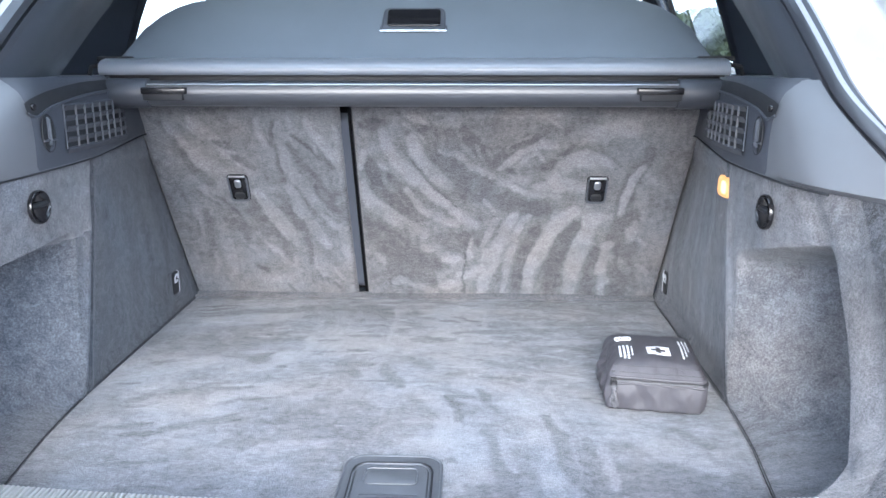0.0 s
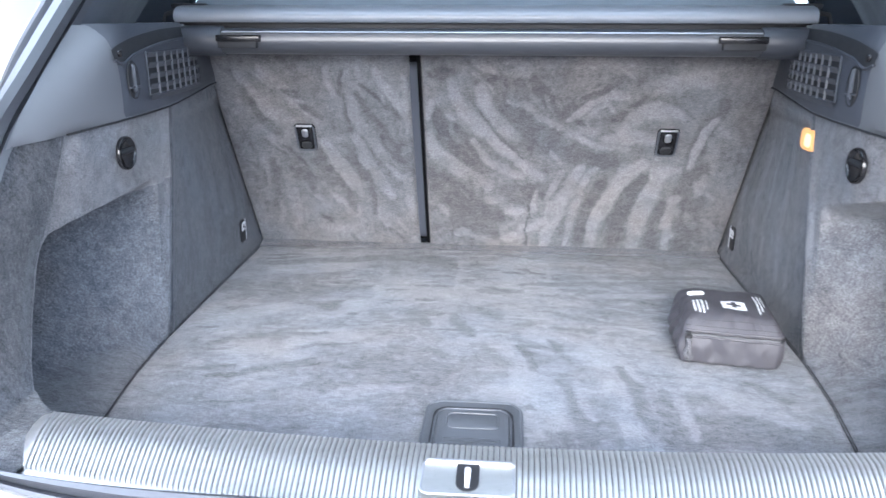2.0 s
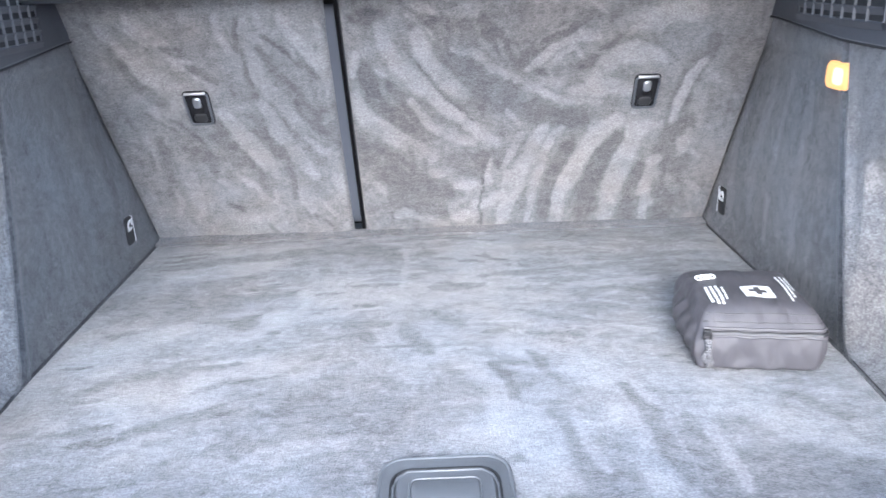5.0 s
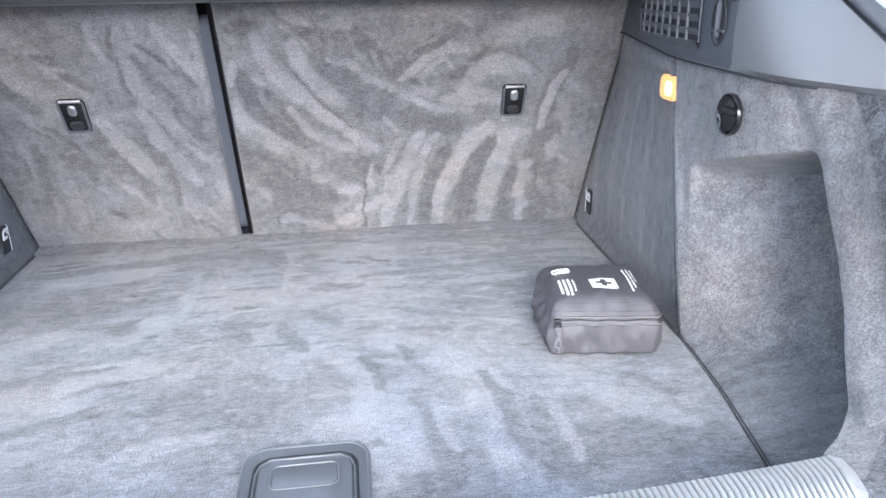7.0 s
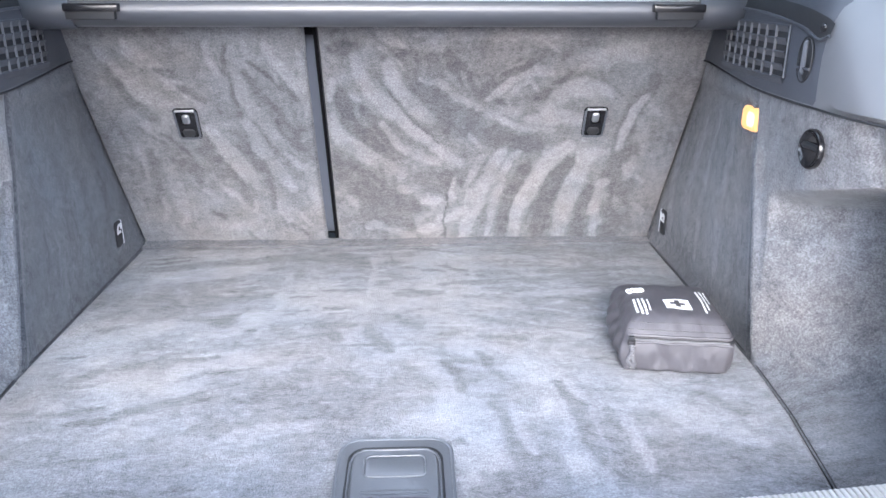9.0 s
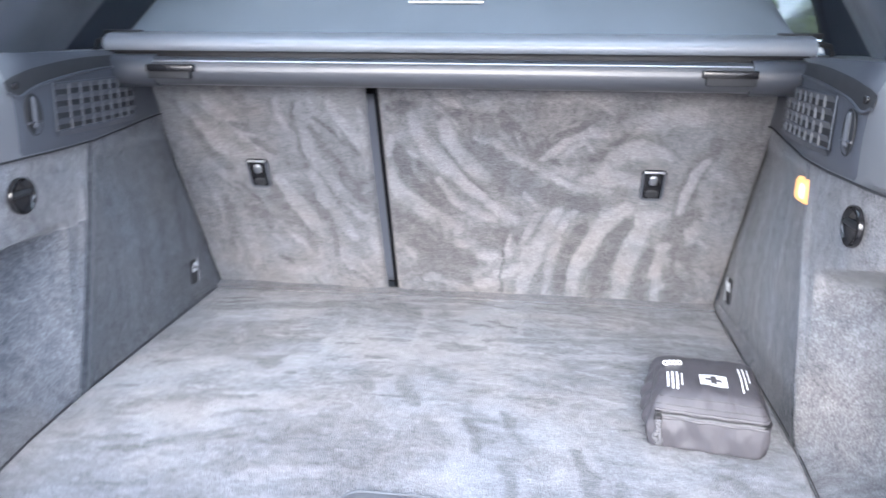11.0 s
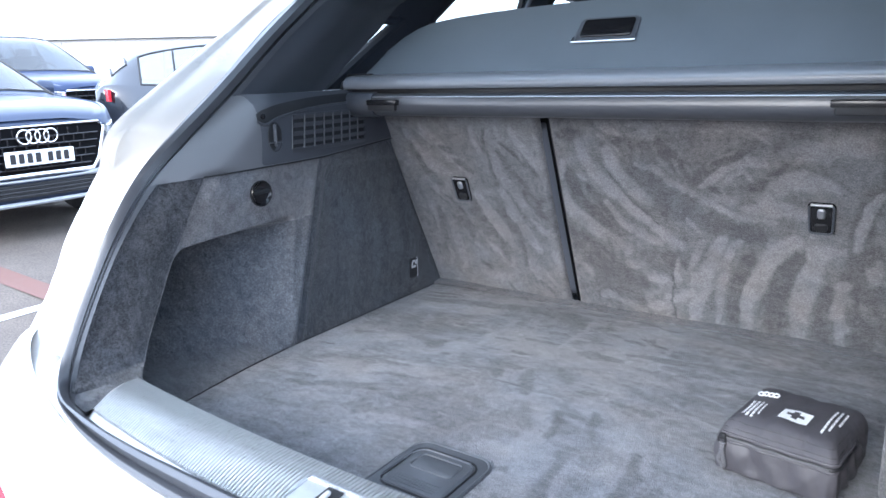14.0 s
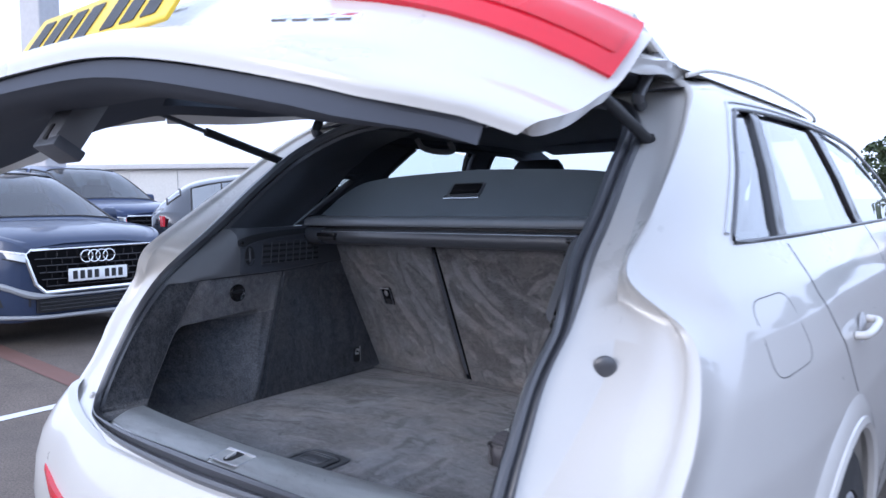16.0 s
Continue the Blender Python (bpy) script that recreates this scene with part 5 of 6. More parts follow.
sill = part("sill_plate", sill_strip(), "steel", car, "ribbed bright metal loading sill plate", smooth=30)
# the grooves' dark reflection is put in as a second colour on their floors
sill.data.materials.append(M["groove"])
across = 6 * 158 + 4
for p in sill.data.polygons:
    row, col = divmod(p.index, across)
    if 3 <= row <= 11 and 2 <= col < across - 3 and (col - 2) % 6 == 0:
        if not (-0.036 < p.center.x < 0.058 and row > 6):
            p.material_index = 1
part("sill_base", loft([[(x, sill_y(x)[0] + d, z) for x in np.linspace(-0.468, 0.468, 21)] for d, z in ((0.012, 0.70), (0.008, 0.775), (-0.05, 0.785), (-0.125, 0.772), (-0.13, 0.70))]), "dark", car)
m = frame_at((0.011, -0.117, 0.7935), (1, 0, 0), (0, 1, 0.08))
lock = part("lock_surround", moved(join(tube([(a, b, 0.001) for a, b in rrect(0.092, 0.048, 0.008)], 0.0016, 8, True), tube([(-0.044, 0.0235, 0.001), (0.044, 0.0235, 0.001)], 0.0030, 8)), m), "alu", sill, "bright lock surround")
part("lock_plate", moved(slab([(a, b) for a, b in rrect(0.090, 0.046, 0.007)], 0.0006), m), "steel", lock)
well = [(-0.0115, 0.019), (0.0115, 0.019)] + [(0.0115 * math.cos(a), -0.008 + 0.0115 * math.sin(a)) for a in np.linspace(0, -math.pi, 13)]
part("lock_well", moved(slab(well, 0.0024), m), "ink", lock, "black lock opening")
part("striker", moved(tube([(0, -0.0165, 0.003), (0, -0.012, 0.005), (0, -0.002, 0.006), (0, 0.006, 0.006), (0, 0.0075, 0.005)], [0.0022, 0.0028, 0.0032, 0.0034, 0.0024], 12), m), "post", lock, "steel striker pin")

# floor handle
m = frame_at((0.0075, 0.075, 0.7215), (1, 0, 0), (0, 1, 0))
hnd = part("floor_handle", moved(slab([(a, b) for a, b in rrect(0.132, 0.156, 0.026, 6)], 0.004, 0.002), m), "handle_grey", floor, "black plastic floor lifting handle")
part("surround", moved(tube([(a, b, 0.003) for a, b in rrect(0.128, 0.152, 0.025, 6)], 0.0022, 8, True), m), "handle_grey", hnd)
part("flap", moved(slab([(a, b + 0.005) for a, b in rrect(0.098, 0.098, 0.018, 6)], 0.0065, 0.003), m), "handle_grey", hnd)
part("flap_edge", moved(tube([(0.046, -0.043, 0.006), (-0.046, -0.043, 0.006), (-0.050, -0.038, 0.006), (-0.050, 0.030, 0.0065), (-0.046, 0.044, 0.0065), (-0.036, 0.052, 0.0065), (0.036, 0.052, 0.0065), (0.046, 0.044, 0.0065), (0.050, 0.030, 0.0065), (0.050, -0.038, 0.006), (0.046, -0.043, 0.006)], 0.0011, 6), m), "handle_grey", hnd)
part("finger_well", moved(slab([(a, b + 0.022) for a, b in rrect(0.066, 0.034, 0.008)], 0.0072, 0.001), m), "handle_grey", hnd)
part("well_edge", moved(tube([(a, b + 0.022, 0.0072) for a, b in rrect(0.068, 0.036, 0.008)], 0.0012, 6, True), m), "handle_grey", hnd)
part("groove", moved(tube([(a, b + 0.005, 0.0045) for a, b in rrect(0.104, 0.104, 0.020, 6)], 0.0018, 6, True), m), "dark", hnd)
for k in range(4):
    part("rib", moved(slab([(a, b - 0.019 - 0.0055 * k) for a, b in rrect(0.072, 0.0018, 0.0008, 2)], 0.0078), m), "handle_grey", hnd)

# ---- tailgate, hinged at the roof and part raised ----
HINGE, RAISED = Vector((0, 0.77, 1.575)), 33.0


def raised(p):
    d = Vector(tuple(p)) - HINGE
    c, s = math.cos(radians(RAISED)), math.sin(radians(RAISED))
    return HINGE + Vector((d.x, d.y * c + d.z * s, -d.y * s + d.z * c))


def lifted(geo):
    return [raised(v) for v in geo[0]], geo[1]


# centre line of the closed gate, roof to lower edge: y, z, half width, forward wrap at the ends
GATE = [(0.80, 1.612, 0.54, 0.10), (0.66, 1.588, 0.575, 0.10), (0.52, 1.50, 0.605, 0.11), (0.34, 1.36, 0.635, 0.13), (0.16, 1.22, 0.67, 0.12), (0.06, 1.165, 0.725, 0.16), (-0.06, 1.11, 0.805, 0.23), (-0.12, 1.05, 0.818, 0.26), (-0.145, 0.98, 0.812, 0.265), (-0.16, 0.94, 0.812, 0.25), (-0.20, 0.89, 0.818, 0.25), (-0.245, 0.845, 0.826, 0.248), (-0.258, 0.815, 0.826, 0.230), (-0.248, 0.797, 0.812, 0.215)]


def gate_pt(row, u, off=0.0):
    y, z, w, wrap = row
    a = abs(u)
    return (u * w, y + wrap * (0.25 * a**2 + 0.75 * a**5) + off * 0.8, z - smooth01(0.30, 0.78, a) * (1 - 0.7 * smooth01(0.84, 1.0, a)) * float(np.interp(z, [0.797, 0.815, 0.845, 0.89, 0.95], [0.030, 0.030, 0.026, 0.012, 0.0])) - off * 0.55 * (0 if z < 1.1 else 1))


def gate_rows(k0, k1, per=5, off=0.0, u0=-1.0, u1=1.0, n=40):
    rows = crom(GATE[k0 : k1 + 1], per)
    return [[gate_pt(r, u, off) for u in np.linspace(u0, u1, n + 1)] for r in rows]


gate = part("tailgate", thick(lifted(loft(gate_rows(4, 13))), 0.02), "white", car, "white lower tailgate skin")
part("gate_spoiler", thick(lifted(loft(gate_rows(0, 1))), 0.03), "white", gate)
wing = [[(u * (0.575 - 0.03 * t), 0.66 - 0.235 * t + 0.10 * (0.25 * abs(u) ** 2 + 0.75 * abs(u) ** 5), 1.592 - 0.018 * t - 0.02 * u * u) for u in np.linspace(-1, 1, 31)] for t in np.linspace(0, 1, 8)]
sp = part("roof_spoiler", thick(lifted(loft(wing)), 0.012), "white", gate, "white spoiler over the rear window")
part("spoiler_underside", lifted(loft([[(x * 0.97, y, z - 0.020) for x, y, z in r] for r in wing])), "dark", sp, "black spoiler underside")
part("brake_light", lifted(loft([[(x, 0.422, z) for x in np.linspace(-0.16, 0.16, 9)] for z in (1.553, 1.566)])), "lamp_red", sp, "red high-level brake light")
part("rear_glass", lifted(loft(gate_rows(1, 4, off=0.004, u0=-0.9, u1=0.9))), "tint", gate, "dark rear window")
for s in (1, -1):
    part("gate_pillar", thick(lifted(loft(gate_rows(1, 4, u0=s * 0.86, u1=s, n=6))), 0.03), "white", gate)


LINER = [(-0.240, 0.800, 0.785, 0.185), (-0.20, 0.81, 0.745, 0.14), (-0.12, 0.88, 0.70, 0.125), (-0.05, 1.0, 0.65, 0.125), (0.04, 1.12, 0.60, 0.12), (0.14, 1.195, 0.555, 0.09), (0.34, 1.335, 0.55, 0.08), (0.52, 1.47, 0.54, 0.07), (0.64, 1.535, 0.52, 0.06), (0.74, 1.555, 0.50, 0.05)]


def gate_lining():
    """Dark inner trim of the gate, with the window opening left free."""
    rows = crom(LINER, 6)
    v, f = loft([[gate_pt(r, u) for u in np.linspace(-1, 1, 41)] for r in rows])
    keep = []
    for q in f:
        i, j = q[0] // 41, q[0] % 41
        u = abs(-1 + (j + 0.5) / 20)
        if 1.17 < rows[i][1] < 1.44 and u < 0.88:
            continue
        keep.append(q)
    return v, keep


part("gate_lining", thick(lifted(gate_lining()), 0.025), "lining", gate, "dark plastic tailgate lining")
for s in (1, -1):
    sides, inner = crom(GATE[1:14], 4)[::-1], crom(LINER, 5)
    pick = lambda rows, k: rows[int(round(k / 30 * (len(rows) - 1)))]
    outer_edge = [gate_pt(GATE[13], s * u, 0.012) for u in np.linspace(0, 0.97, 25)] + [gate_pt(pick(sides, k), s * 0.965, 0.02) for k in range(1, 31)]
    inner_edge = [gate_pt(LINER[0], s * u, -0.002) for u in np.linspace(0, 0.97, 25)] + [gate_pt(pick(inner, k), s * 0.985, 0.0) for k in range(1, 31)]
    middle = [tuple(0.5 * (np.array(a) + np.array(b)) + np.array([0, 0.03, 0.025])) for a, b in zip(outer_edge, inner_edge)]
    part("gate_flange", lifted(loft([r[25:] for r in (outer_edge, middle, inner_edge)])), "white", gate, "white painted inner flange")
    part("lining_lip", lifted(loft([r[:26] for r in (outer_edge, middle, inner_edge)])), "lining", gate)
for s in (1, -1):
    lens = [[gate_pt(r, s * u, -0.012) for u in np.linspace(0.50 + 0.12 * k, 0.995, 14)] for k, r in zip(np.linspace(0, 1, 9), crom(GATE[6:9], 4))]
    tl = part("tail_lamp", thick(lifted(loft(lens)), 0.012), "lamp_red", gate, "red tail lamp cluster")
    strip = [[gate_pt(r, s * u, -0.016) for u in np.linspace(0.60 + 0.04 * k, 0.985, 14)] for k, r in zip(np.linspace(0, 1, 4), crom(GATE[6:9], 4)[3:7])]
    part("light_bar", lifted(loft(strip)), "red", tl, "brighter light bar")

pm = [raised((x, -0.172, 0.985 + z)) for x, z in ((-0.26, -0.055), (0.26, -0.055), (0.26, 0.055), (-0.26, 0.055))]
m = frame_at((pm[0] + pm[2]) / 2, pm[1] - pm[0], pm[3] - pm[0])
npl = part("number_plate", moved(slab(rrect(0.52, 0.111, 0.008), 0.006, 0.001), m), "yellow", gate, "yellow rear number plate")
for k in range(7):
    x = -0.205 + 0.062 * k + (0.03 if k > 3 else 0)
    part("plate_bar", moved(slab([(a + x, b) for a, b in rrect(0.044, 0.075, 0.004)], 0.0075), m), "ink", npl)
bm = [raised((x, -0.255 + 0.17 * abs(x) ** 2 - (z - 0.83) * -0.75, z)) for x, z in ((0.57, 0.83), (0.68, 0.83), (0.68, 0.858), (0.57, 0.858))]
m = frame_at((bm[0] + bm[2]) / 2, bm[1] - bm[0], bm[3] - bm[0])
for k in range(4):
    part("badge_bar", moved(slab([(a + 0.028 * k - 0.042, b) for a, b in rrect(0.020, 0.024, 0.003)], 0.004, 0.001), m), "chrome", gate, "bright badge bar")
for x in (-0.10, 0.10):
    lp = [raised((x + a, -0.135, 1.045 + b)) for a, b in ((-0.03, -0.012), (0.03, -0.012), (0.03, 0.012))]
    part("plate_lamp", moved(slab(rrect(0.06, 0.024, 0.005), 0.004), frame_at((lp[0] + lp[2]) / 2, lp[1] - lp[0], lp[2] - lp[1])), "dark", gate)
cat = raised((0, -0.12, 0.80))
m = frame_at(cat, (1, 0, 0), raised((0, 0, 1)) - raised((0, 0, 0)))
la = part("gate_latch", rbox(0.066, 0.10, 0.045, 0.006), "trim", gate, "grey latch block", m @ pose(0, 0.02, 0))
part("latch_slot", rbox(0.012, 0.03, 0.05, 0.002), "ink", la, "", m @ pose(0, -0.018, 0))
part("latch_lip", rbox(0.078, 0.02, 0.05, 0.005), "black", la, "", m @ pose(0, -0.034, -0.004))
for s in (1, -1):
    a, b = Vector((s * 0.587, 0.53, 1.415)), raised((s * 0.60, 0.20, 1.17))
    st = part("gas_strut", tube([a, a + (b - a) * 0.62, a + (b - a) * 0.62], 0.0125, 12), "dark", car, "black tailgate gas strut")
    part("strut_rod", tube([a + (b - a) * 0.6, b], 0.0065, 10), "black", st)
    part("ball_joint", moved(lathe([(0.012, -0.012), (0.016, 0.0), (0.012, 0.012)], 16), Matrix.Translation(a)), "dark", st)
    c = crom([(s * 0.53, 0.63, 1.50), (s * 0.535, 0.60, 1.515), (s * 0.54, 0.62, 1.55), raised((s * 0.55, 0.66, 1.55))], 6)
    part("cable_gaiter", tube(c, [0.013 + 0.002 * (k % 2) for k in range(len(c))], 10), "rubber", car, "ribbed rubber cable gaiter")

# ---- cabin beyond the cover ----
def headrest(x, y, z):
    rows = []
    for t in np.linspace(0, 1, 9):
        w = 0.125 * (1 - 0.25 * abs(2 * t - 1) ** 3)
        rows.append([(x + w * math.cos(a), y + 0.05 * (1 - 0.5 * abs(2 * t - 1) ** 4) * math.sin(a), z + 0.16 * t) for a in np.linspace(0, math.tau, 21)[:-1]])
    v, f = loft(rows, True)
    return v, f + [tuple(range(20)), tuple(range(160, 180))]


for x in (-0.36, 0.36):
    fs = part("front_seat", rbox(0.48, 0.16, 0.62, 0.06, 3), "lining", car, "dark fabric front seat", pose(x, 1.72, 0.95, 12))
    part("headrest", headrest(x, 1.66, 1.30), "lining", fs, "dark headrest")
    rs = part("rear_headrest", headrest(x, 0.86, 1.19), "lining", car, "dark rear headrest")
for s in (1, -1):
    part("grab_handle", tube(crom([(s * 0.585, 1.15, 1.53), (s * 0.56, 1.16, 1.495), (s * 0.55, 1.25, 1.485), (s * 0.56, 1.34, 1.495), (s * 0.585, 1.35, 1.53)], 5), 0.011, 8), "post", car, "pale grey roof grab handle")
for x in (-0.33, 0.33):
    part("sun_visor", rbox(0.40, 0.17, 0.022, 0.009), "headliner", car, "grey folded sun visor", pose(x, 2.0, 1.532, -10))
part("interior_mirror", rbox(0.24, 0.03, 0.065, 0.015, 3), "dark", car, "dark interior mirror", pose(0, 2.15, 1.43))

# ---- luggage cover ----
cover = thing("luggage_cover", "dark grey roller luggage cover with its flap folded up", "boot cover", (0, 0.565, 1.17))
CAS = [(-0.020, 0.002), (-0.029, 0.012), (-0.031, 0.024), (-0.027, 0.036), (-0.016, 0.042), (0.0, 0.044), (0.020, 0.042), (0.030, 0.030), (0.030, 0.008), (0.018, 0.0), (-0.008, -0.002)]
cas = part("cassette", loft([[(x, 0.575 + a, 1.170 + b) for a, b in CAS] for x in (-0.468, -0.46, 0, 0.46, 0.468)], True), "alu", cover, "satin grey roller cassette")
cas.data.materials.clear()
cas.data.materials.append(satin("cassette_grey", (0.062, 0.066, 0.076), 0.30))
for s in (1, -1):
    cap = loft([[(s * x, 0.575 + a * k, 1.170 + 0.02 + (b - 0.02) * k) for a, b in CAS] for x, k in ((0.462, 1.10), (0.466, 1.16), (0.535, 1.16), (0.545, 1.0))], True)
    v, f = cap
    ec = part("end_cap", (v, f + [tuple(range(11)), tuple(range(33, 44))]), "vent", cover, "dark moulded end cap")
    cl = part("clip", rbox(0.078, 0.03, 0.012, 0.003), "gloss", cover, "black cover clip", pose(s * 0.428, 0.548, 1.196))
    part("clip_tab", rbox(0.070, 0.012, 0.018, 0.003), "dark", cl, "", pose(s * 0.43, 0.541, 1.188))
    hk = part("cover_hook", rbox(0.062, 0.018, 0.009, 0.003), "dark", cover, "black guide hook", pose(s * 0.535, 0.598, 1.250))
    part("pin", tube([(s * 0.54, 0.585, 1.244), (s * 0.575, 0.585, 1.236), (s * 0.58, 0.585, 1.222)], 0.004, 8), "dark", hk)
part("shadow_gap", rbox(1.07, 0.03, 0.016, 0.002), "ink", cover, "", pose(0, 0.582, 1.2185))
bar = [p[:2] for p in crom([(0.560, 1.2205, 0), (0.5555, 1.2255, 0), (0.5545, 1.2325, 0), (0.5575, 1.2400, 0), (0.566, 1.2460, 0), (0.580, 1.2495, 0), (0.600, 1.2515, 0), (0.607, 1.246, 0), (0.595, 1.232, 0), (0.575, 1.222, 0)], 3)]
eb = part("edge_bar", loft([[(x, a, b) for a, b in bar] for x in (-0.548, -0.54, 0.54, 0.548)], True), "alu", cover, "smooth grey edge bar")
eb.data.materials.clear()
eb.data.materials.append(satin("edge_bar_grey", (0.20, 0.215, 0.24), 0.32))
part("bar_lip", tube([(x, 0.561, 1.2225) for x in np.linspace(-0.54, 0.54, 9)], 0.0030, 6), "ink", cover)
# highlight along the cassette's front edge, built in as a thin bright tube
part("cassette_highlight", tube([(x, 0.5475, 1.2065) for x in np.linspace(-0.46, 0.46, 9)], 0.0013, 6), "alu", cover, "highlight on the cassette front edge, added as a bright tube")


def flap():
    side = crom([(0.535, 0.600, 0), (0.533, 0.617, 0), (0.512, 0.66, 0), (0.462, 0.70, 0), (0.395, 0.717, 0), (0.25, 0.726, 0), (0.0, 0.731, 0)], 6)
    rows = []
    for t in np.linspace(0, 1, 15):
        row = []
        for u in np.linspace(-1, 1, 41):
            a = abs(u)
            w = 0.5349
            x = u * w
            edge = 0.731
            for p, q in zip(side, side[1:]):
                if min(p[0], q[0]) <= a * w <= max(p[0], q[0]) + 1e-9:
                    edge = p[1] + (q[1] - p[1]) * (a * w - p[0]) / (q[0] - p[0] + 1e-9)
            y = 0.600 + (edge - 0.600) * t
            row.append((x, y, 1.240 + (y - 0.60) * 1.075 + 0.004 * math.sin(math.pi * t) - 0.006 * t * t * a))
        rows.append(row)
    return loft(rows)


part("cover_flap", thick(flap(), 0.004), "cover", cover, "dark grey textured vinyl flap")
m = frame_at((0, 0.672, 1.3185), (1, 0, 0), (0, 1, 1.075))
ch = part("pull_handle", moved(slab(rrect(0.118, 0.062, 0.010, 5, -0.06), 0.003, 0.001), m), "black", cover, "dark pull handle with a bright lower edge")
part("handle_frame", moved(tube([(-0.060, -0.018, 0.004), (-0.061, -0.030, 0.005), (0.061, -0.030, 0.005), (0.060, -0.018, 0.004)], 0.0024, 8), m), "chrome", ch, "bright handle edge")
part("handle_pad", moved(slab([(a, b + 0.004) for a, b in rrect(0.098, 0.042, 0.006)], 0.006, 0.001), m), "gloss", ch)
part("handle_rim", moved(tube([(a, b, 0.003) for a, b in rrect(0.114, 0.058, 0.010, 5, -0.06)], 0.0014, 6, True), m), "black", ch)
part("flap_seam", tube([(x, 0.6035, 1.247) for x in np.linspace(-0.52, 0.52, 5)], 0.0018, 6), "black", cover)

# ---- first aid pouch ----
PX, PY, PT = 0.404, 0.375, -8.0
pouch = thing("first_aid_pouch", "dark grey nylon first aid pouch with a white cross, zipped", "first aid kit", (0, 0, 0))
PW, PD, PH = 0.148, 0.158, 0.070
LEVELS = [(0.0, 0.96, 0.96), (0.05, 0.99, 0.985), (0.25, 1.01, 1.0), (0.48, 1.015, 1.005), (0.62, 1.0, 1.0), (0.70, 0.985, 0.99), (0.78, 0.955, 0.955), (0.86, 0.915, 0.905), (0.93, 0.86, 0.845), (0.985, 0.78, 0.765), (1.02, 0.66, 0.65), (1.04, 0.48, 0.48), (1.05, 0.28, 0.28), (1.052, 0.1, 0.1)]


def pouch_pt(a, b, w, kx, ky):
    """A soft box: tucked folds at the upright corners, slack cloth on the sides; a, b run round the unit outline."""
    x, y = a * kx * PW / 2, b * ky * PD / 2
    fold = noise.noise(Vector((a * 3.1, b * 3.1, w * 2.3))) + 0.5 * noise.noise(Vector((a * 7, b * 7, w * 5 + 3)))
    low = 1 - smooth01(0.60, 0.75, w)
    out = 0.0020 * fold
    if abs(a) > 0.9 and abs(b) < 0.97:
        # slanting folds on the short sides, with a belly half way back
        out += low * (0.0028 * math.sin(16 * b + 9 * w) * (1 - b * b) + 0.010 * (1 - b * b) * math.sin(math.pi * min(1.0, w / 0.7)) * (1.0 if a < 0 else 0.4))
    if b < -0.9:
        # the front sags a little under the zip
        out += low * (-0.0035 * math.sin(math.pi * min(1.0, w / 0.6)) * (1 - a * a) + 0.0016 * math.sin(11 * a + 6 * w))
    pinch = math.exp(-(((abs(a) - 1) / 0.10) ** 2) - (((abs(b) - 1) / 0.10) ** 2))
    out -= low * 0.004 * pinch * math.sin(math.pi * min(1.0, w / 0.62))
    n = math.hypot(a, b)
    x, y = x + out * a / n, y + out * b / n
    lean = 0.012 * smooth01(0.3, 1.0, w)
    top = smooth01(0.75, 1.0, w)
    a, b = a * kx, b * ky
    ripple = 0.0014 * math.sin(5.0 * a + 2.2 * b) * math.sin(3.4 * b + 0.8) + 0.0007 * math.sin(13 * a - 5 * b)
    return (x, y + lean, PH * w * (1 - 0.03 * smooth01(0.4, 1.0, w) * b) + ripple * top)


def pouch_body():
    ring = rrect(2, 2, 0.13, 6)
    dense = []
    for p, q in zip(ring, ring[1:] + ring[:1]):
        k = max(1, int(math.dist(p, q) / 0.035))
        dense += [(p[0] + (q[0] - p[0]) * i / k, p[1] + (q[1] - p[1]) * i / k) for i in range(k)]
    rows = [[pouch_pt(a, b, *lv) for a, b in dense] for lv in crom(LEVELS, 7)]
    v, f = loft(rows, True)
    n = len(dense)
    return v, f + [tuple(range(n)), tuple(range(len(v) - n, len(v)))]


part("pouch_body", pouch_body(), "fabric", pouch, smooth=55)


def zip_at(w, out, u0=-0.95):
    kx, ky = float(np.interp(w, [l[0] for l in LEVELS], [l[1] for l in LEVELS])), float(np.interp(w, [l[0] for l in LEVELS], [l[2] for l in LEVELS]))
    path = [(u, -1.0 + 0.02 * max(0.0, abs(u) - 0.8) * 5) for u in np.linspace(u0, 0.93, 18)] + [(0.99, -0.90), (1.0, -0.72), (1.0, -0.4), (1.0, 0.0)]
    return [(x + (out if a > 0.98 else 0.0), y - (out if a <= 0.98 else 0.0), z) for (a, b), (x, y, z) in ((p, pouch_pt(*p, w, kx, ky)) for p in path)]


zp = part("zip", tube(crom(zip_at(0.655, 0.0016), 4), 0.0024, 6), "ink", pouch, "black zip with fine teeth")
teeth = crom(zip_at(0.655, 0.0034), 9)
part("zip_teeth", join(*[moved(slab([(-0.0004, -0.0013), (0.0004, -0.0013), (0.0004, 0.0013), (-0.0004, 0.0013)], 0.0008), frame_at(p, (1, 0, 0), (0, 0, 1))) for p in teeth[:150]]), "cord", zp, "row of small grey teeth")
for w in (0.60, 0.71):
    part("zip_tape", tube(crom(zip_at(w, 0.0004), 4), 0.0021, 6), "fabric", zp)
for w in (0.79, 0.90):
    part("top_seam", tube(crom(zip_at(w, -0.0006, -0.98), 4), 0.0009, 6), "ink", pouch, "dark stitched seam round the top")
q = zip_at(0.655, 0.002)[0]
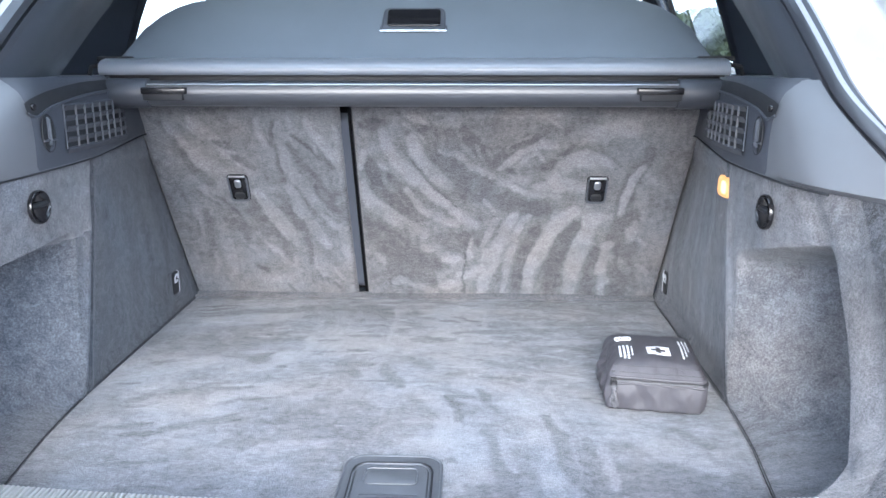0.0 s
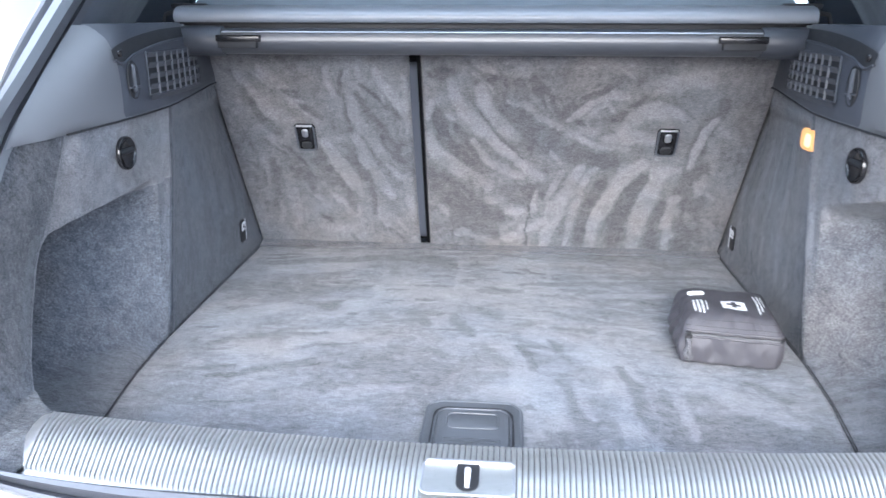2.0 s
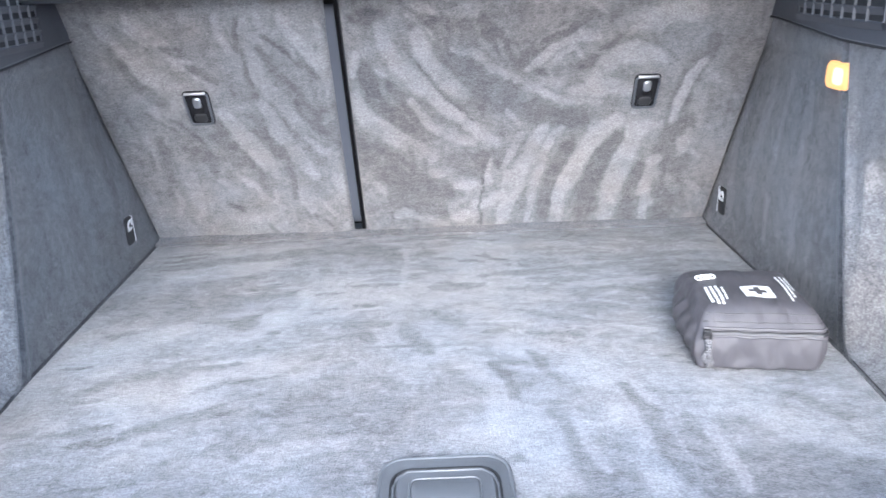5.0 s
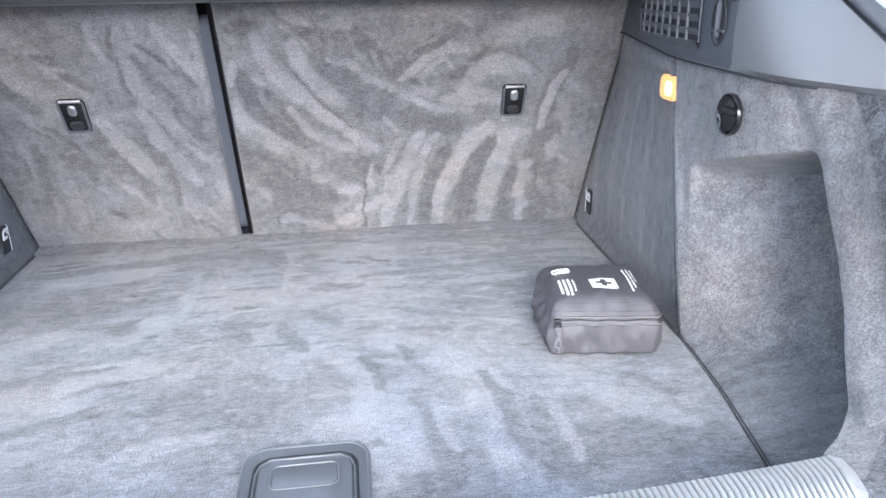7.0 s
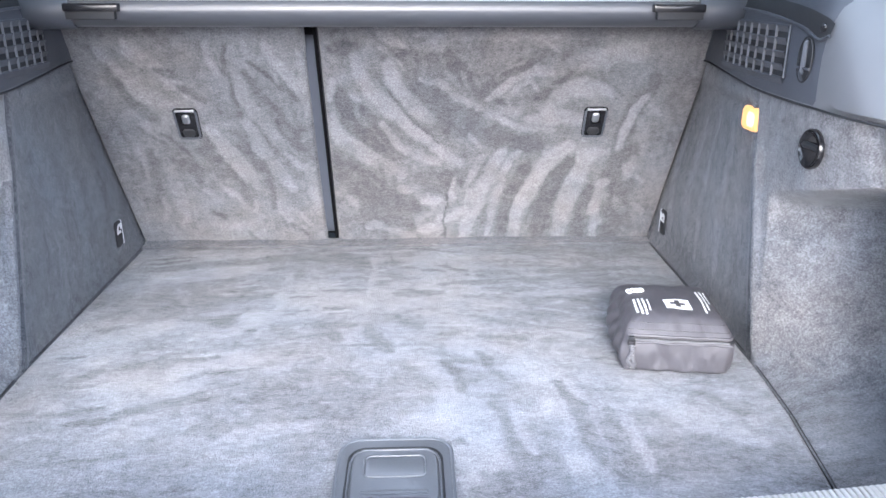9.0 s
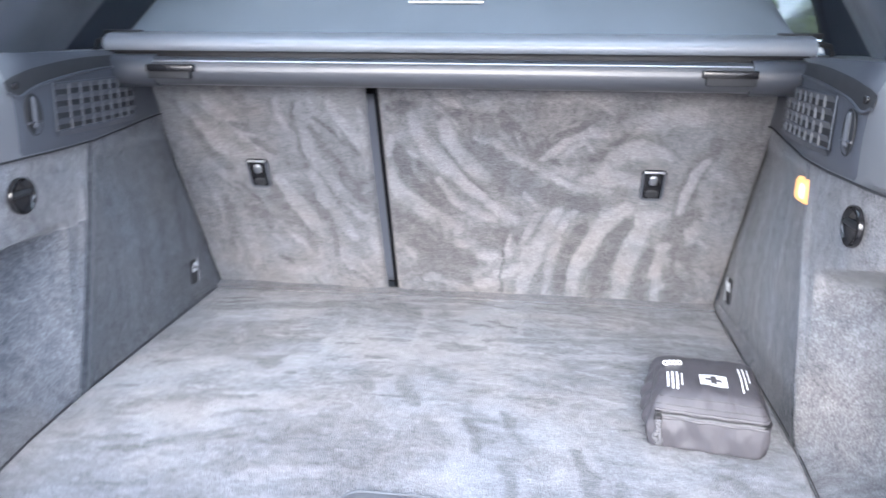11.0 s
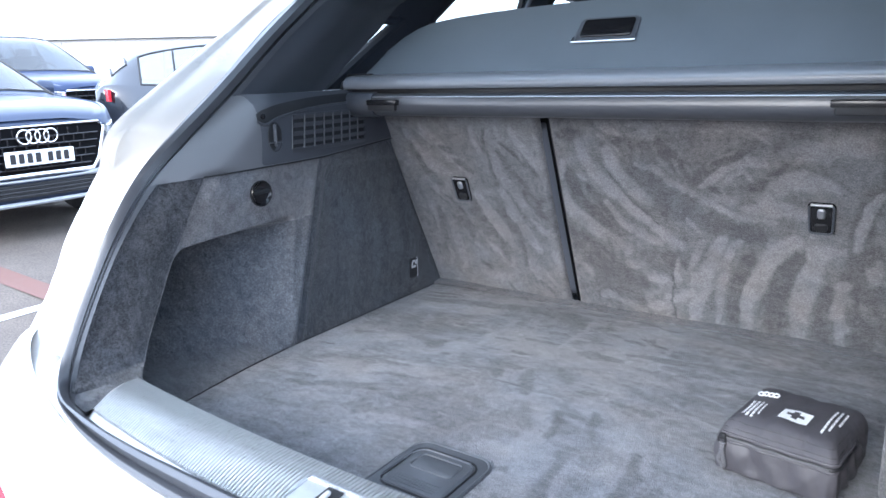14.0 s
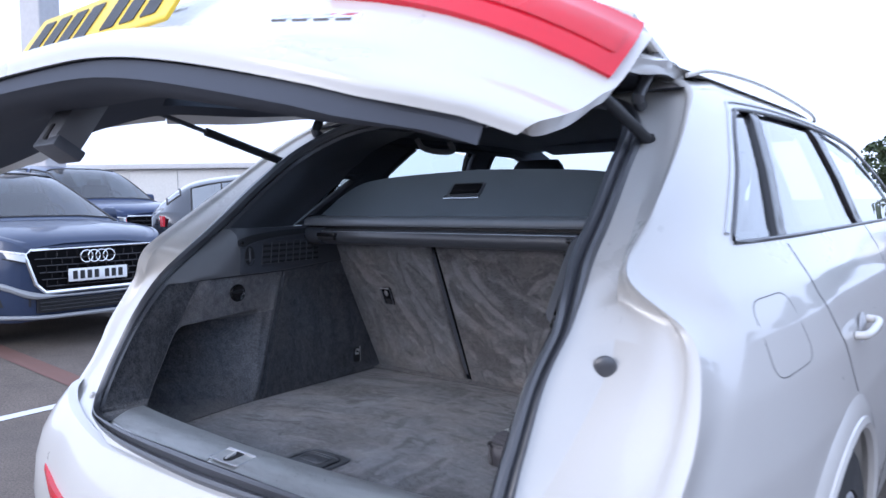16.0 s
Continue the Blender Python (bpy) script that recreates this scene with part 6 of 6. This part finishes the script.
part("zip_slider", rbox(0.009, 0.006, 0.008, 0.002), "ink", zp, "", pose(q[0] + 0.004, q[1] - 0.003, q[2] + 0.001))
loop = [(q[0] + 0.004 + 0.0045 * math.cos(a), q[1] - 0.006, q[2] - 0.003 + 0.006 * math.sin(a)) for a in np.linspace(0, math.tau, 13)[:-1]]
part("pull_ring", tube(loop, 0.0013, 6, True), "ink", zp)
for shift, swing in ((0.0, 0.0015), (0.0042, -0.0015)):
    pull = crom([(q[0] + 0.003 + shift, q[1] - 0.006, q[2] - 0.006), (q[0] + 0.004 + shift + swing, q[1] - 0.008, q[2] - 0.018), (q[0] + 0.003 + shift - swing, q[1] - 0.007, q[2] - 0.031), (q[0] + 0.007 + shift, q[1] - 0.008, q[2] - 0.037), (q[0] + 0.006 + shift * 0.3, q[1] - 0.008, q[2] - 0.042)], 7)
    part("zip_puller", tube(pull, [0.0024 + 0.0010 * (k % 2) for k in range(len(pull))], 8), "cord", zp, "grey braided zip cord")


def on_pouch(outline, lift=0.0016):
    """A flat print laid on the pouch's top."""
    out = []
    for x, y in outline:
        y -= 0.018
        u, v = x / (PW / 2), y / (PD / 2)
        k = max(abs(u), abs(v))
        z = PH * float(np.interp(k, [0.1, 0.28, 0.48, 0.66, 0.78, 0.86, 0.92], [1.052, 1.05, 1.04, 1.02, 0.985, 0.93, 0.86])) * (1 - 0.03 * v)
        z += 0.0014 * math.sin(5.0 * u + 2.2 * v) * math.sin(3.4 * v + 0.8) + 0.0007 * math.sin(13 * u - 5 * v)
        out.append((x, y + 0.012, z + lift))
    return out


def print_patch(x0, y0, x1, y1, n=5):
    rows = []
    for j in np.linspace(0, 1, n):
        r = on_pouch([(x0 + (x1 - x0) * i, y0 + (y1 - y0) * j) for i in np.linspace(0, 1, n)])
        rows.append(r)
    return loft(rows)


part("cross_panel", print_patch(-0.012, -0.026, 0.024, 0.008), "label", pouch, "white square with a cut-out cross")
for w, h in ((0.022, 0.0075), (0.0075, 0.022)):
    g = [(x, y, z + 0.0008) for x, y, z in print_patch(0.006 - w / 2, -0.009 - h / 2, 0.006 + w / 2, -0.009 + h / 2, 4)[0]]
    part("cross", (g, print_patch(0, 0, 1, 1, 4)[1]), "fabric", pouch, "dark cross")
rng = random.Random(21)
for x, y0, y1, w in ((-0.053, -0.036, 0.012, 0.0034), (-0.047, -0.040, 0.014, 0.0034), (-0.041, -0.040, 0.016, 0.0034), (-0.035, -0.030, 0.006, 0.0022), (0.043, -0.030, 0.050, 0.0028), (0.049, -0.018, 0.050, 0.0026), (0.055, 0.006, 0.052, 0.0024)):
    y = y0
    while y < y1 - 0.004:
        step = min(rng.uniform(0.006, 0.014), y1 - y)
        part("print_bar", print_patch(x - w / 2, y, x + w / 2, y + step - 0.0014, 3), "label", pouch, "white word of small print")
        y += step
for x, y in ((-0.055, 0.040), (-0.049, 0.042), (-0.043, 0.044), (-0.037, 0.046)):
    part("print_ring", tube([(x + 0.004 * math.cos(a), y - 0.006 + 0.006 * math.sin(a), on_pouch([(x, y)])[0][2] + 0.0005) for a in np.linspace(0, math.tau, 13)[:-1]], 0.0012, 5, True), "label", pouch)
pouch.matrix_basis = pose(PX, PY, 0.7225, 0, 0, PT)

# ---- car park ----
def flat_strip(x0, y0, x1, y1, w, z=0.004):
    d = Vector((x1 - x0, y1 - y0, 0)).normalized()
    s = Vector((-d.y, d.x, 0)) * w / 2
    a, b = Vector((x0, y0, z)), Vector((x1, y1, z))
    return [a + s, a - s, b - s, b + s], [(0, 1, 2, 3)]


def sloped(geo):
    return [(v[0], v[1], v[2] + ground_z(v[0])) for v in geo[0]], geo[1]


tagged(part("bay_line", sloped(flat_strip(-3.42, -4.0, -3.80, 5.2, 0.10)), "line", smooth=0), "white painted parking bay line", "road marking", kind="structure")
tagged(part("tarmac_patch", sloped(join(*[flat_strip(-3.7 - 0.5 * k, 1.42 - 0.004 * k, -4.2 - 0.5 * k, 1.416 - 0.004 * k, 0.17) for k in range(10)])), "brick", smooth=0), "reddish brown tarmac band across the car park", "road marking", kind="structure")


def other_car(name, label, colour, length=4.2, width=1.79, height=1.51, rear=0.80, wedge=0.0, glazing="tintglass"):
    """A parked SUV: nose towards +x of its own frame, wheels on z = 0."""
    c = thing(name, label, "car")
    L, W = length, width / 2
    # stations along x from tail to nose: x, sill z, belt half width, belt z, roof half width, roof z
    st = [(-L / 2, 0.42, 0.74, 0.95, 0.52, 0.97), (-L / 2 + 0.10, 0.30, 0.86, 1.02, 0.56, 1.12), (-L / 2 + 0.35, 0.24, 0.98, 1.03, 0.60, height - 0.10), (-L / 2 + 0.62, 0.22, 1.0, 1.03, 0.63, height - 0.02), (-L / 2 + 1.3, 0.22, 1.0, 1.01, 0.65, height), (-L / 2 + 2.0, 0.22, 1.0, 0.99, 0.65, height - 0.02), (-L / 2 + 2.5, 0.22, 1.0, 0.98, 0.64, height - 0.12), (-L / 2 + 3.16, 0.22, 1.0, 1.0, 0.82, 1.07), (-L / 2 + 3.28, 0.22, 1.0, 1.0, 0.83, 1.045), (L / 2 - 0.45, 0.24, 0.985, 0.98, 0.82, 1.02), (L / 2 - 0.20, 0.25, 0.89, 0.955, 0.74, 0.995), (L / 2 - 0.06, 0.26, 0.78, 0.92, 0.64, 0.955), (L / 2, 0.28, 0.68, 0.875, 0.56, 0.905)]
    if wedge:
        # a raked tail: the roof comes down to the belt over a longer run
        fall = [0.0, 0.02, 0.15, 0.10, 0.015]
        st = [(x, a, b, c_, d, z - wedge * (fall[k] if k < 5 else 0.0)) for k, (x, a, b, c_, d, z) in enumerate(st)]
    fine = crom(st, 5)
    low, top = [], []
    for x, zs, bw, bz, rw, rz in fine:
        half = [(0.86 * bw, zs), (0.97 * bw, zs + 0.10), (1.0 * bw, zs + 0.3), (0.985 * bw, bz - 0.12), (0.93 * bw, bz), (0.915 * bw, bz + 0.012)]
        low.append([(x, a * W, b) for a, b in half] + [(x, -a * W, b) for a, b in reversed(half)])
        roofp = [(0.915 * bw, bz + 0.012), (0.5 * (0.915 * bw + rw), bz + 0.5 * (rz - bz)), (rw + 0.03, rz - 0.05), (rw * 0.9, rz - 0.01), (rw * 0.5, rz + 0.012), (0, rz + 0.016)]
        top.append([(x, a * W, b) for a, b in roofp] + [(x, -a * W, b) for a, b in reversed(roofp[:-1])])
    vl, fl_ = loft(low, True)
    nlow = len(low[0])
    keep = []
    for f in fl_:
        cx = sum(vl[i][0] for i in f) / 4
        cz = sum(vl[i][2] for i in f) / 4
        cy = sum(abs(vl[i][1]) for i in f) / 4
        if cy > 0.6 and any((cx - wx) ** 2 + (cz - 0.33) ** 2 < 0.37**2 for wx in (-L / 2 + rear, L / 2 - 0.80)):
            continue
        keep.append(f)
    keep += [tuple(range(nlow)), tuple(range(len(vl) - nlow, len(vl)))]
    b = part("body", (vl, keep), colour, c)
    vt, ft = loft(top)
    x_of = lambda f: sum(vt[i][0] for i in f) / 4
    z_of = lambda f: sum(vt[i][2] for i in f) / 4
    y_of = lambda f: sum(abs(vt[i][1]) for i in f) / 4
    x0, xs, xw = -L / 2 + 0.2, -L / 2 + 2.05, -L / 2 + 3.14
    skin, panes = [], {}
    for f in ft:
        x = x_of(f)
        j = f[0] % 11
        spot = None
        if j in (0, 1, 8, 9):
            flank = "a" if j < 5 else "b"
            for k, (a, b) in enumerate(((x0 + 0.28, x0 + 0.62), (x0 + 0.68, x0 + 1.42), (x0 + 1.5, xs + 0.55))):
                if a < x < b:
                    spot = (flank, k)
        elif xs + 0.12 < x < xw - 0.02 and 2 <= j <= 7:
            spot = ("screen", 0)
        elif x0 - 0.02 < x < x0 + 0.16 and 2 <= j <= 7:
            spot = ("tail", 0)
        if spot:
            panes.setdefault(spot, []).append(f)
        else:
            skin.append(f)
    part("roof", (vt, skin), colour, c)
    for spot, fs in panes.items():
        used = sorted({i for f in fs for i in f})
        at = {i: k for k, i in enumerate(used)}
        part("window", ([vt[i] for i in used], [tuple(at[i] for i in f) for f in fs]), glazing, c, "dark reflective car glass")
        count = {}
        for f in fs:
            for a, b in zip(f, f[1:] + f[:1]):
                count.setdefault(tuple(sorted((a, b))), []).append((a, b))
        nxt = {e[0][0]: e[0][1] for e in count.values() if len(e) == 1}
        loop, cur = [], next(iter(nxt))
        while cur in nxt and len(loop) < 400:
            loop.append(cur)
            cur = nxt.pop(cur)
        if len(loop) > 3:
            part("window_seal", tube([vt[i] for i in loop], 0.013, 6, True), "ink", c)
    for sx in (-L / 2 + rear, L / 2 - 0.80):
        for s in (1, -1):
            w = part("wheel", moved(lathe([(0.20, -0.10), (0.30, -0.10), (0.33, -0.06), (0.33, 0.06), (0.30, 0.10), (0.23, 0.10), (0.22, 0.05)], 32), frame_at((sx, s * (W - 0.11), 0.33), (-s, 0, 0), (0, 0, 1))), "tyre", c, "black tyre on an alloy wheel")
            rim = [tube([(sx + 0.215 * math.cos(a), s * (W - 0.02), 0.33 + 0.215 * math.sin(a)) for a in np.linspace(0, math.tau, 33)[:-1]], 0.014, 6, True)]
            for k in range(10):
                a = k * math.tau / 10
                rim.append(tube([(sx, s * (W - 0.04), 0.33), (sx + 0.215 * math.cos(a), s * (W - 0.02), 0.33 + 0.215 * math.sin(a))], 0.019, 6))
            part("rim", join(*rim), "alu", w, "silver spoked rim")
            part("arch", tube([(sx + 0.375 * math.cos(a), s * (W * 0.985 + 0.002), 0.33 + 0.375 * math.sin(a)) for a in np.linspace(0.0, math.pi, 21)], 0.022, 8), "dark", c)
    for s in (1, -1):
        part("door_mirror", moved(lathe([(0.03, -0.09), (0.075, -0.07), (0.08, 0.03), (0.05, 0.085)], 16), frame_at((-L / 2 + 2.62, s * (W + 0.06), 1.06), (1, 0, 0), (0, 0, 1))), colour, c)
        part("door_handle", rbox(0.20, 0.03, 0.03, 0.01), colour, c, "", pose(-L / 2 + 1.28, s * W * 0.985, 0.90))
    part("cabin_floor", rbox(2.7, 2 * W * 0.86, 0.05, 0.02), "dark", c, "", pose(-L / 2 + 1.75, 0, 0.93))
    for y in (-0.36, 0.36):
        st_ = part("seat_back", rbox(0.16, 0.46, 0.42, 0.06, 3), "dark", c, "", pose(-L / 2 + 1.95, y, 1.06))
        part("headrest", rbox(0.10, 0.24, 0.15, 0.04, 3), "dark", st_, "", pose(-L / 2 + 1.90, y, 1.31))
    part("rear_bench", rbox(0.16, 1.25, 0.30, 0.06, 3), "dark", c, "", pose(-L / 2 + 0.95, 0, 1.06))
    part("steering_wheel", tube([(-L / 2 + 2.5 + 0.06 * math.sin(a), 0.36 + 0.18 * math.cos(a), 1.02 + 0.16 * math.sin(a)) for a in np.linspace(0, math.tau, 21)[:-1]], 0.014, 6, True), "dark", c)
    N = L / 2 + 0.035
    gp = [(N + 0.005, y, z) for y, z in ((0.53, 0.872), (0.575, 0.835), (0.50, 0.585), (0.43, 0.51), (-0.43, 0.51), (-0.50, 0.585), (-0.575, 0.835), (-0.53, 0.872))]
    gp = [(x + 0.006 - 0.03 * (z - 0.4) - 0.10 * abs(y) ** 2, y, z) for x, y, z in gp]
    deep = [(x - 0.12, y * 0.97, z) for x, y, z in gp]
    gr = part("grille", (gp + deep, [tuple(range(8))] + [(k, (k + 1) % 8, 8 + (k + 1) % 8, 8 + k) for k in range(8)]), "void", c, "black front grille with a bright surround", smooth=0)
    part("grille_frame", tube(gp, [0.013, 0.017, 0.022, 0.022, 0.022, 0.022, 0.017, 0.013], 8, True), "chrome", gr, "bright grille surround")
    for k in range(5):
        z = 0.56 + 0.058 * k
        w = float(np.interp(z, [0.51, 0.60, 0.78, 0.85], [0.40, 0.47, 0.53, 0.52])) - 0.02
        part("grille_bar", tube([(N + 0.018 - 0.03 * (z - 0.4) - 0.10 * y * y, y, z) for y in np.linspace(-w, w, 9)], 0.007, 6), "gloss", gr)
    for k in range(5):
        z = 0.56 + 0.058 * k
        for i in range(10):
            y = -0.42 + 0.084 * i + 0.042 * (k % 2)
            if abs(y) < 0.48:
                part("grille_upright", tube([(N + 0.018 - 0.03 * (z - 0.4) - 0.10 * y * y, y, z + h) for h in (0.0, 0.029, 0.058)], 0.006, 6), "gloss", gr)
    for k in range(4):
        y = -0.099 + 0.066 * k
        part("badge_ring", tube([(N + 0.03, y + 0.052 * math.cos(a), 0.80 + 0.052 * math.sin(a)) for a in np.linspace(0, math.tau, 21)[:-1]], 0.006, 6, True), "chrome", gr, "bright badge ring")
    m = frame_at((N + 0.035, 0, 0.645), (0, 1, 0), (-0.03, 0, 1))
    pl = part("number_plate", moved(slab(rrect(0.52, 0.111, 0.008), 0.008, 0.001), m), "plate", c, "white front number plate")
    for k in range(7):
        x = -0.205 + 0.062 * k + (0.03 if k > 3 else 0)
        part("plate_bar", moved(slab([(a + x, b) for a, b in rrect(0.040, 0.072, 0.003)], 0.010), m), "ink", pl)
    for s in (1, -1):
        hl = [[(N - 0.005 + 0.012 * k - 0.43 * t ** 1.5, s * (0.585 + 0.27 * t), 0.855 + 0.035 * t - k * (0.085 - 0.035 * t)) for t in np.linspace(0, 1, 10)] for k in (0, 0.5, 1)]
        lamp = part("headlamp", thick(loft(hl), 0.02), "lamp_glass", c, "pale slanting headlamp glass")
        part("lamp_rim", tube([p for p in hl[2]], 0.007, 6), "ink", lamp)
        part("lamp_strip", tube([(x + 0.008, y, z - 0.012) for x, y, z in hl[0]], 0.006, 6), "plate", lamp, "bright running light strip")
        sk = [(N + 0.03 - 0.10 * (a * a) - 0.34 * max(0.0, a - 0.5) ** 1.3 * 2.0, s * a, b) for a, b, q in crom([(0.0, 0.475, 0), (0.25, 0.475, 0), (0.44, 0.480, 0), (0.56, 0.50, 0), (0.70, 0.565, 0), (0.83, 0.60, 0)], 4)]
        part("bumper_blade", tube(sk, [0.010 + 0.020 * smooth01(0.25, 0.55, k / (len(sk) - 1)) - 0.012 * smooth01(0.75, 1.0, k / (len(sk) - 1)) for k in range(len(sk))], 8), "blade", c, "silver bumper blade")
        vent = [[(N + 0.012 - 0.10 * a * a - 0.34 * max(0.0, a - 0.5) ** 1.3 * 2.0, s * a, 0.40 + (float(np.interp(a, [0.54, 0.7, 0.82], [0.46, 0.535, 0.56])) - 0.40) * v) for a in np.linspace(0.54, 0.82, 7)] for v in (0, 1)]
        part("side_intake", thick(loft(vent), 0.015), "ink", c, "black side air intake")
    low_g = [[(N + 0.015 - 0.10 * y * y, y, z) for y in np.linspace(-0.50, 0.50, 9)] for z in (0.34, 0.45)]
    part("lower_intake", thick(loft(low_g), 0.02), "ink", c)
    for k in range(3):
        part("intake_slat", tube([(N + 0.03 - 0.10 * y * y, y, 0.365 + 0.03 * k) for y in np.linspace(-0.48, 0.48, 9)], 0.005, 6), "gloss", c)
    part("splitter", tube([(N + 0.02 - 0.10 * y * y - 0.30 * max(0.0, abs(y) - 0.5) ** 1.3 * 2.0, y, 0.30 + 0.04 * max(0.0, abs(y) - 0.4)) for y in np.linspace(-0.78, 0.78, 17)], 0.018, 8), "blade", c)
    for s in (1, -1):
        tl = [[(-L / 2 + 0.03 + 0.10 * t, s * (0.52 + 0.33 * t), 0.86 + 0.13 * k) for t in np.linspace(0, 1, 6)] for k in (0, 1)]
        part("tail_lamp", thick(loft(tl), 0.03), "red", c, "red tail lamp")
    # door seams, a dark lower cladding strip and a rear lamp wrap on each side
    for s in (1, -1):
        for line in ([(-L / 2 + 1.02, 0.99), (-L / 2 + 1.10, 0.80), (-L / 2 + 1.22, 0.62), (-L / 2 + 1.24, 0.36)], [(-L / 2 + 1.98, 0.99), (-L / 2 + 2.0, 0.66), (-L / 2 + 1.98, 0.36)], [(-L / 2 + 3.0, 1.0), (-L / 2 + 3.04, 0.66), (-L / 2 + 3.0, 0.36)]):
            part("door_gap", tube([(p[0], s * (W * float(np.interp(p[1], [0.3, 0.5, 0.88, 1.0], [0.975, 1.0, 0.985, 0.93])) + 0.001), p[1]) for p in crom([(a, b, 0) for a, b in line], 6)], 0.004, 6), "ink", c)
        part("sill_cladding", tube([(x, s * W * 0.955, 0.29) for x in np.linspace(-L / 2 + rear + 0.40, L / 2 - 1.2, 9)], 0.045, 8, flat=1.4), "dark", c, "black plastic sill cladding")
    return c


M["tintglass"] = glass("car_window_glass", (0.26, 0.31, 0.37), 0.0, 0.08)
M["brightglass"] = glass("car_mirror_glass", (0.30, 0.33, 0.34), 0.0, 0.34)
M["lamp_glass"] = shader("lamp_glass", (0.45, 0.48, 0.5), 0.08, metal=0.6, coat=1.0)[0]

near = other_car("parked_suv", "dark grey-blue compact SUV facing out of its bay", "navy", 4.19, 1.79, 1.51)
near.matrix_basis = pose(-7.30, 2.03, ground_z(-7.30), 0, 3.0, 1.5)
second = other_car("parked_car", "dark blue SUV parked behind the grey one", "blue", 4.6, 1.88, 1.58)
second.matrix_basis = pose(-11.6, 5.0, ground_z(-11.6), 0, 3.0, 2)
third = other_car("parked_hatchback", "black SUV seen from its tail and side", "blackpaint", 4.2, 1.8, 1.56, 0.52, 1.0, "brightglass")
third.matrix_basis = pose(-7.02, 6.07, ground_z(-6.75), 2.0, 1.5, 60)
fourth = other_car("parked_white_car", "white car with red tail lamps beyond the cabin", "white", 4.3, 1.8, 1.5)
fourth.matrix_basis = pose(-6.6, 11.4, ground_z(-6.6), 3.0, 0, 100)

# pillar, far building, trees
col = thing("canopy_post", "pale galvanised steel post", "post", (0, 0, 0))
part("shaft", loft([[(x, y, z) for x, y in rrect(0.62, 0.62, 0.05)] for z in (0, 9.0)], True), "post", col)
part("foot", slab(rrect(0.9, 0.9, 0.03), 0.03, 0.005), "post", col)
col.matrix_basis = pose(-17.2, 6.75, ground_z(-17.2), 0, 0, 20)

shed = thing("showroom_building", "low pale clad building beyond the car park", "building")
part("wall", rbox(16.0, 6.0, 2.6, 0.02), "render", shed, "", pose(0, 0, 1.3))
part("roof", rbox(16.6, 6.6, 0.25, 0.03), "post", shed, "", pose(0, 0, 2.75))
for k in range(7):
    part("cladding_rib", rbox(0.06, 0.05, 2.5, 0.01), "render", shed, "", pose(-7.2 + 2.4 * k, -3.02, 1.3))
shed.matrix_basis = pose(-33, 21, ground_z(-33), 0, 0, 38)


def leaf_cloud(n, size, spread, seed):
    rnd = random.Random(seed)
    v, f = [], []
    for _ in range(n):
        while True:
            p = Vector((rnd.uniform(-1, 1), rnd.uniform(-1, 1), rnd.uniform(-1, 1)))
            if p.length < 1 and noise.noise(p * 2.2 + Vector((seed, 0, 0))) > -0.25:
                break
        p = Vector((p.x * spread[0], p.y * spread[1], p.z * spread[2]))
        a = Vector((rnd.gauss(0, 1), rnd.gauss(0, 1), rnd.gauss(0, 1))).normalized()
        b = a.orthogonal().normalized()
        s = size * rnd.uniform(0.6, 1.4)
        k = len(v)
        v += [p + a * s, p + b * s * 0.6, p - a * s, p - b * s * 0.6]
        f.append((k, k + 1, k + 2, k + 3))
    return v, f


def tree(name, label, h, r, seed, n=2600):
    t = thing(name, label, "tree")
    trunk = [(0, 0, 0), (0.05, 0.02, h * 0.3), (0.0, 0.08, h * 0.6), (0.06, 0.0, h * 0.85)]
    geo = [tube(crom(trunk, 4), [0.16 * (1 - 0.8 * k / 12) for k in range(13)], 8)]
    rnd = random.Random(seed)
    for k in range(6):
        a = rnd.uniform(0, math.tau)
        geo.append(tube([(0, 0, h * (0.35 + 0.07 * k)), (r * 0.4 * math.cos(a), r * 0.4 * math.sin(a), h * (0.5 + 0.07 * k)), (r * 0.7 * math.cos(a), r * 0.7 * math.sin(a), h * (0.6 + 0.06 * k))], [0.06, 0.04, 0.02], 6))
    part("trunk", join(*geo), "bark", t)
    v, f = leaf_cloud(n, 0.16, (r, r, h * 0.36), seed)
    part("crown", ([p + Vector((0, 0, h * 0.64)) for p in v], f), "leaf", t, "", smooth=0)
    return t


t0 = tree("tree", "green broadleaf tree beyond the car park", 5.0, 3.0, 3, 5200)
spots = [(-3, 46), (1.5, 44), (6, 48), (11, 47), (16, 50), (21, 46), (26, 52), (-47, 21.5), (31, 44)]
t0.matrix_basis = pose(*spots[0], 0)
for i, (x, y) in enumerate(spots[1:]):
    copy_thing(t0, pose(x, y, ground_z(x) - (2.2 if x < -40 else 0), 0, 0, 47 * i))
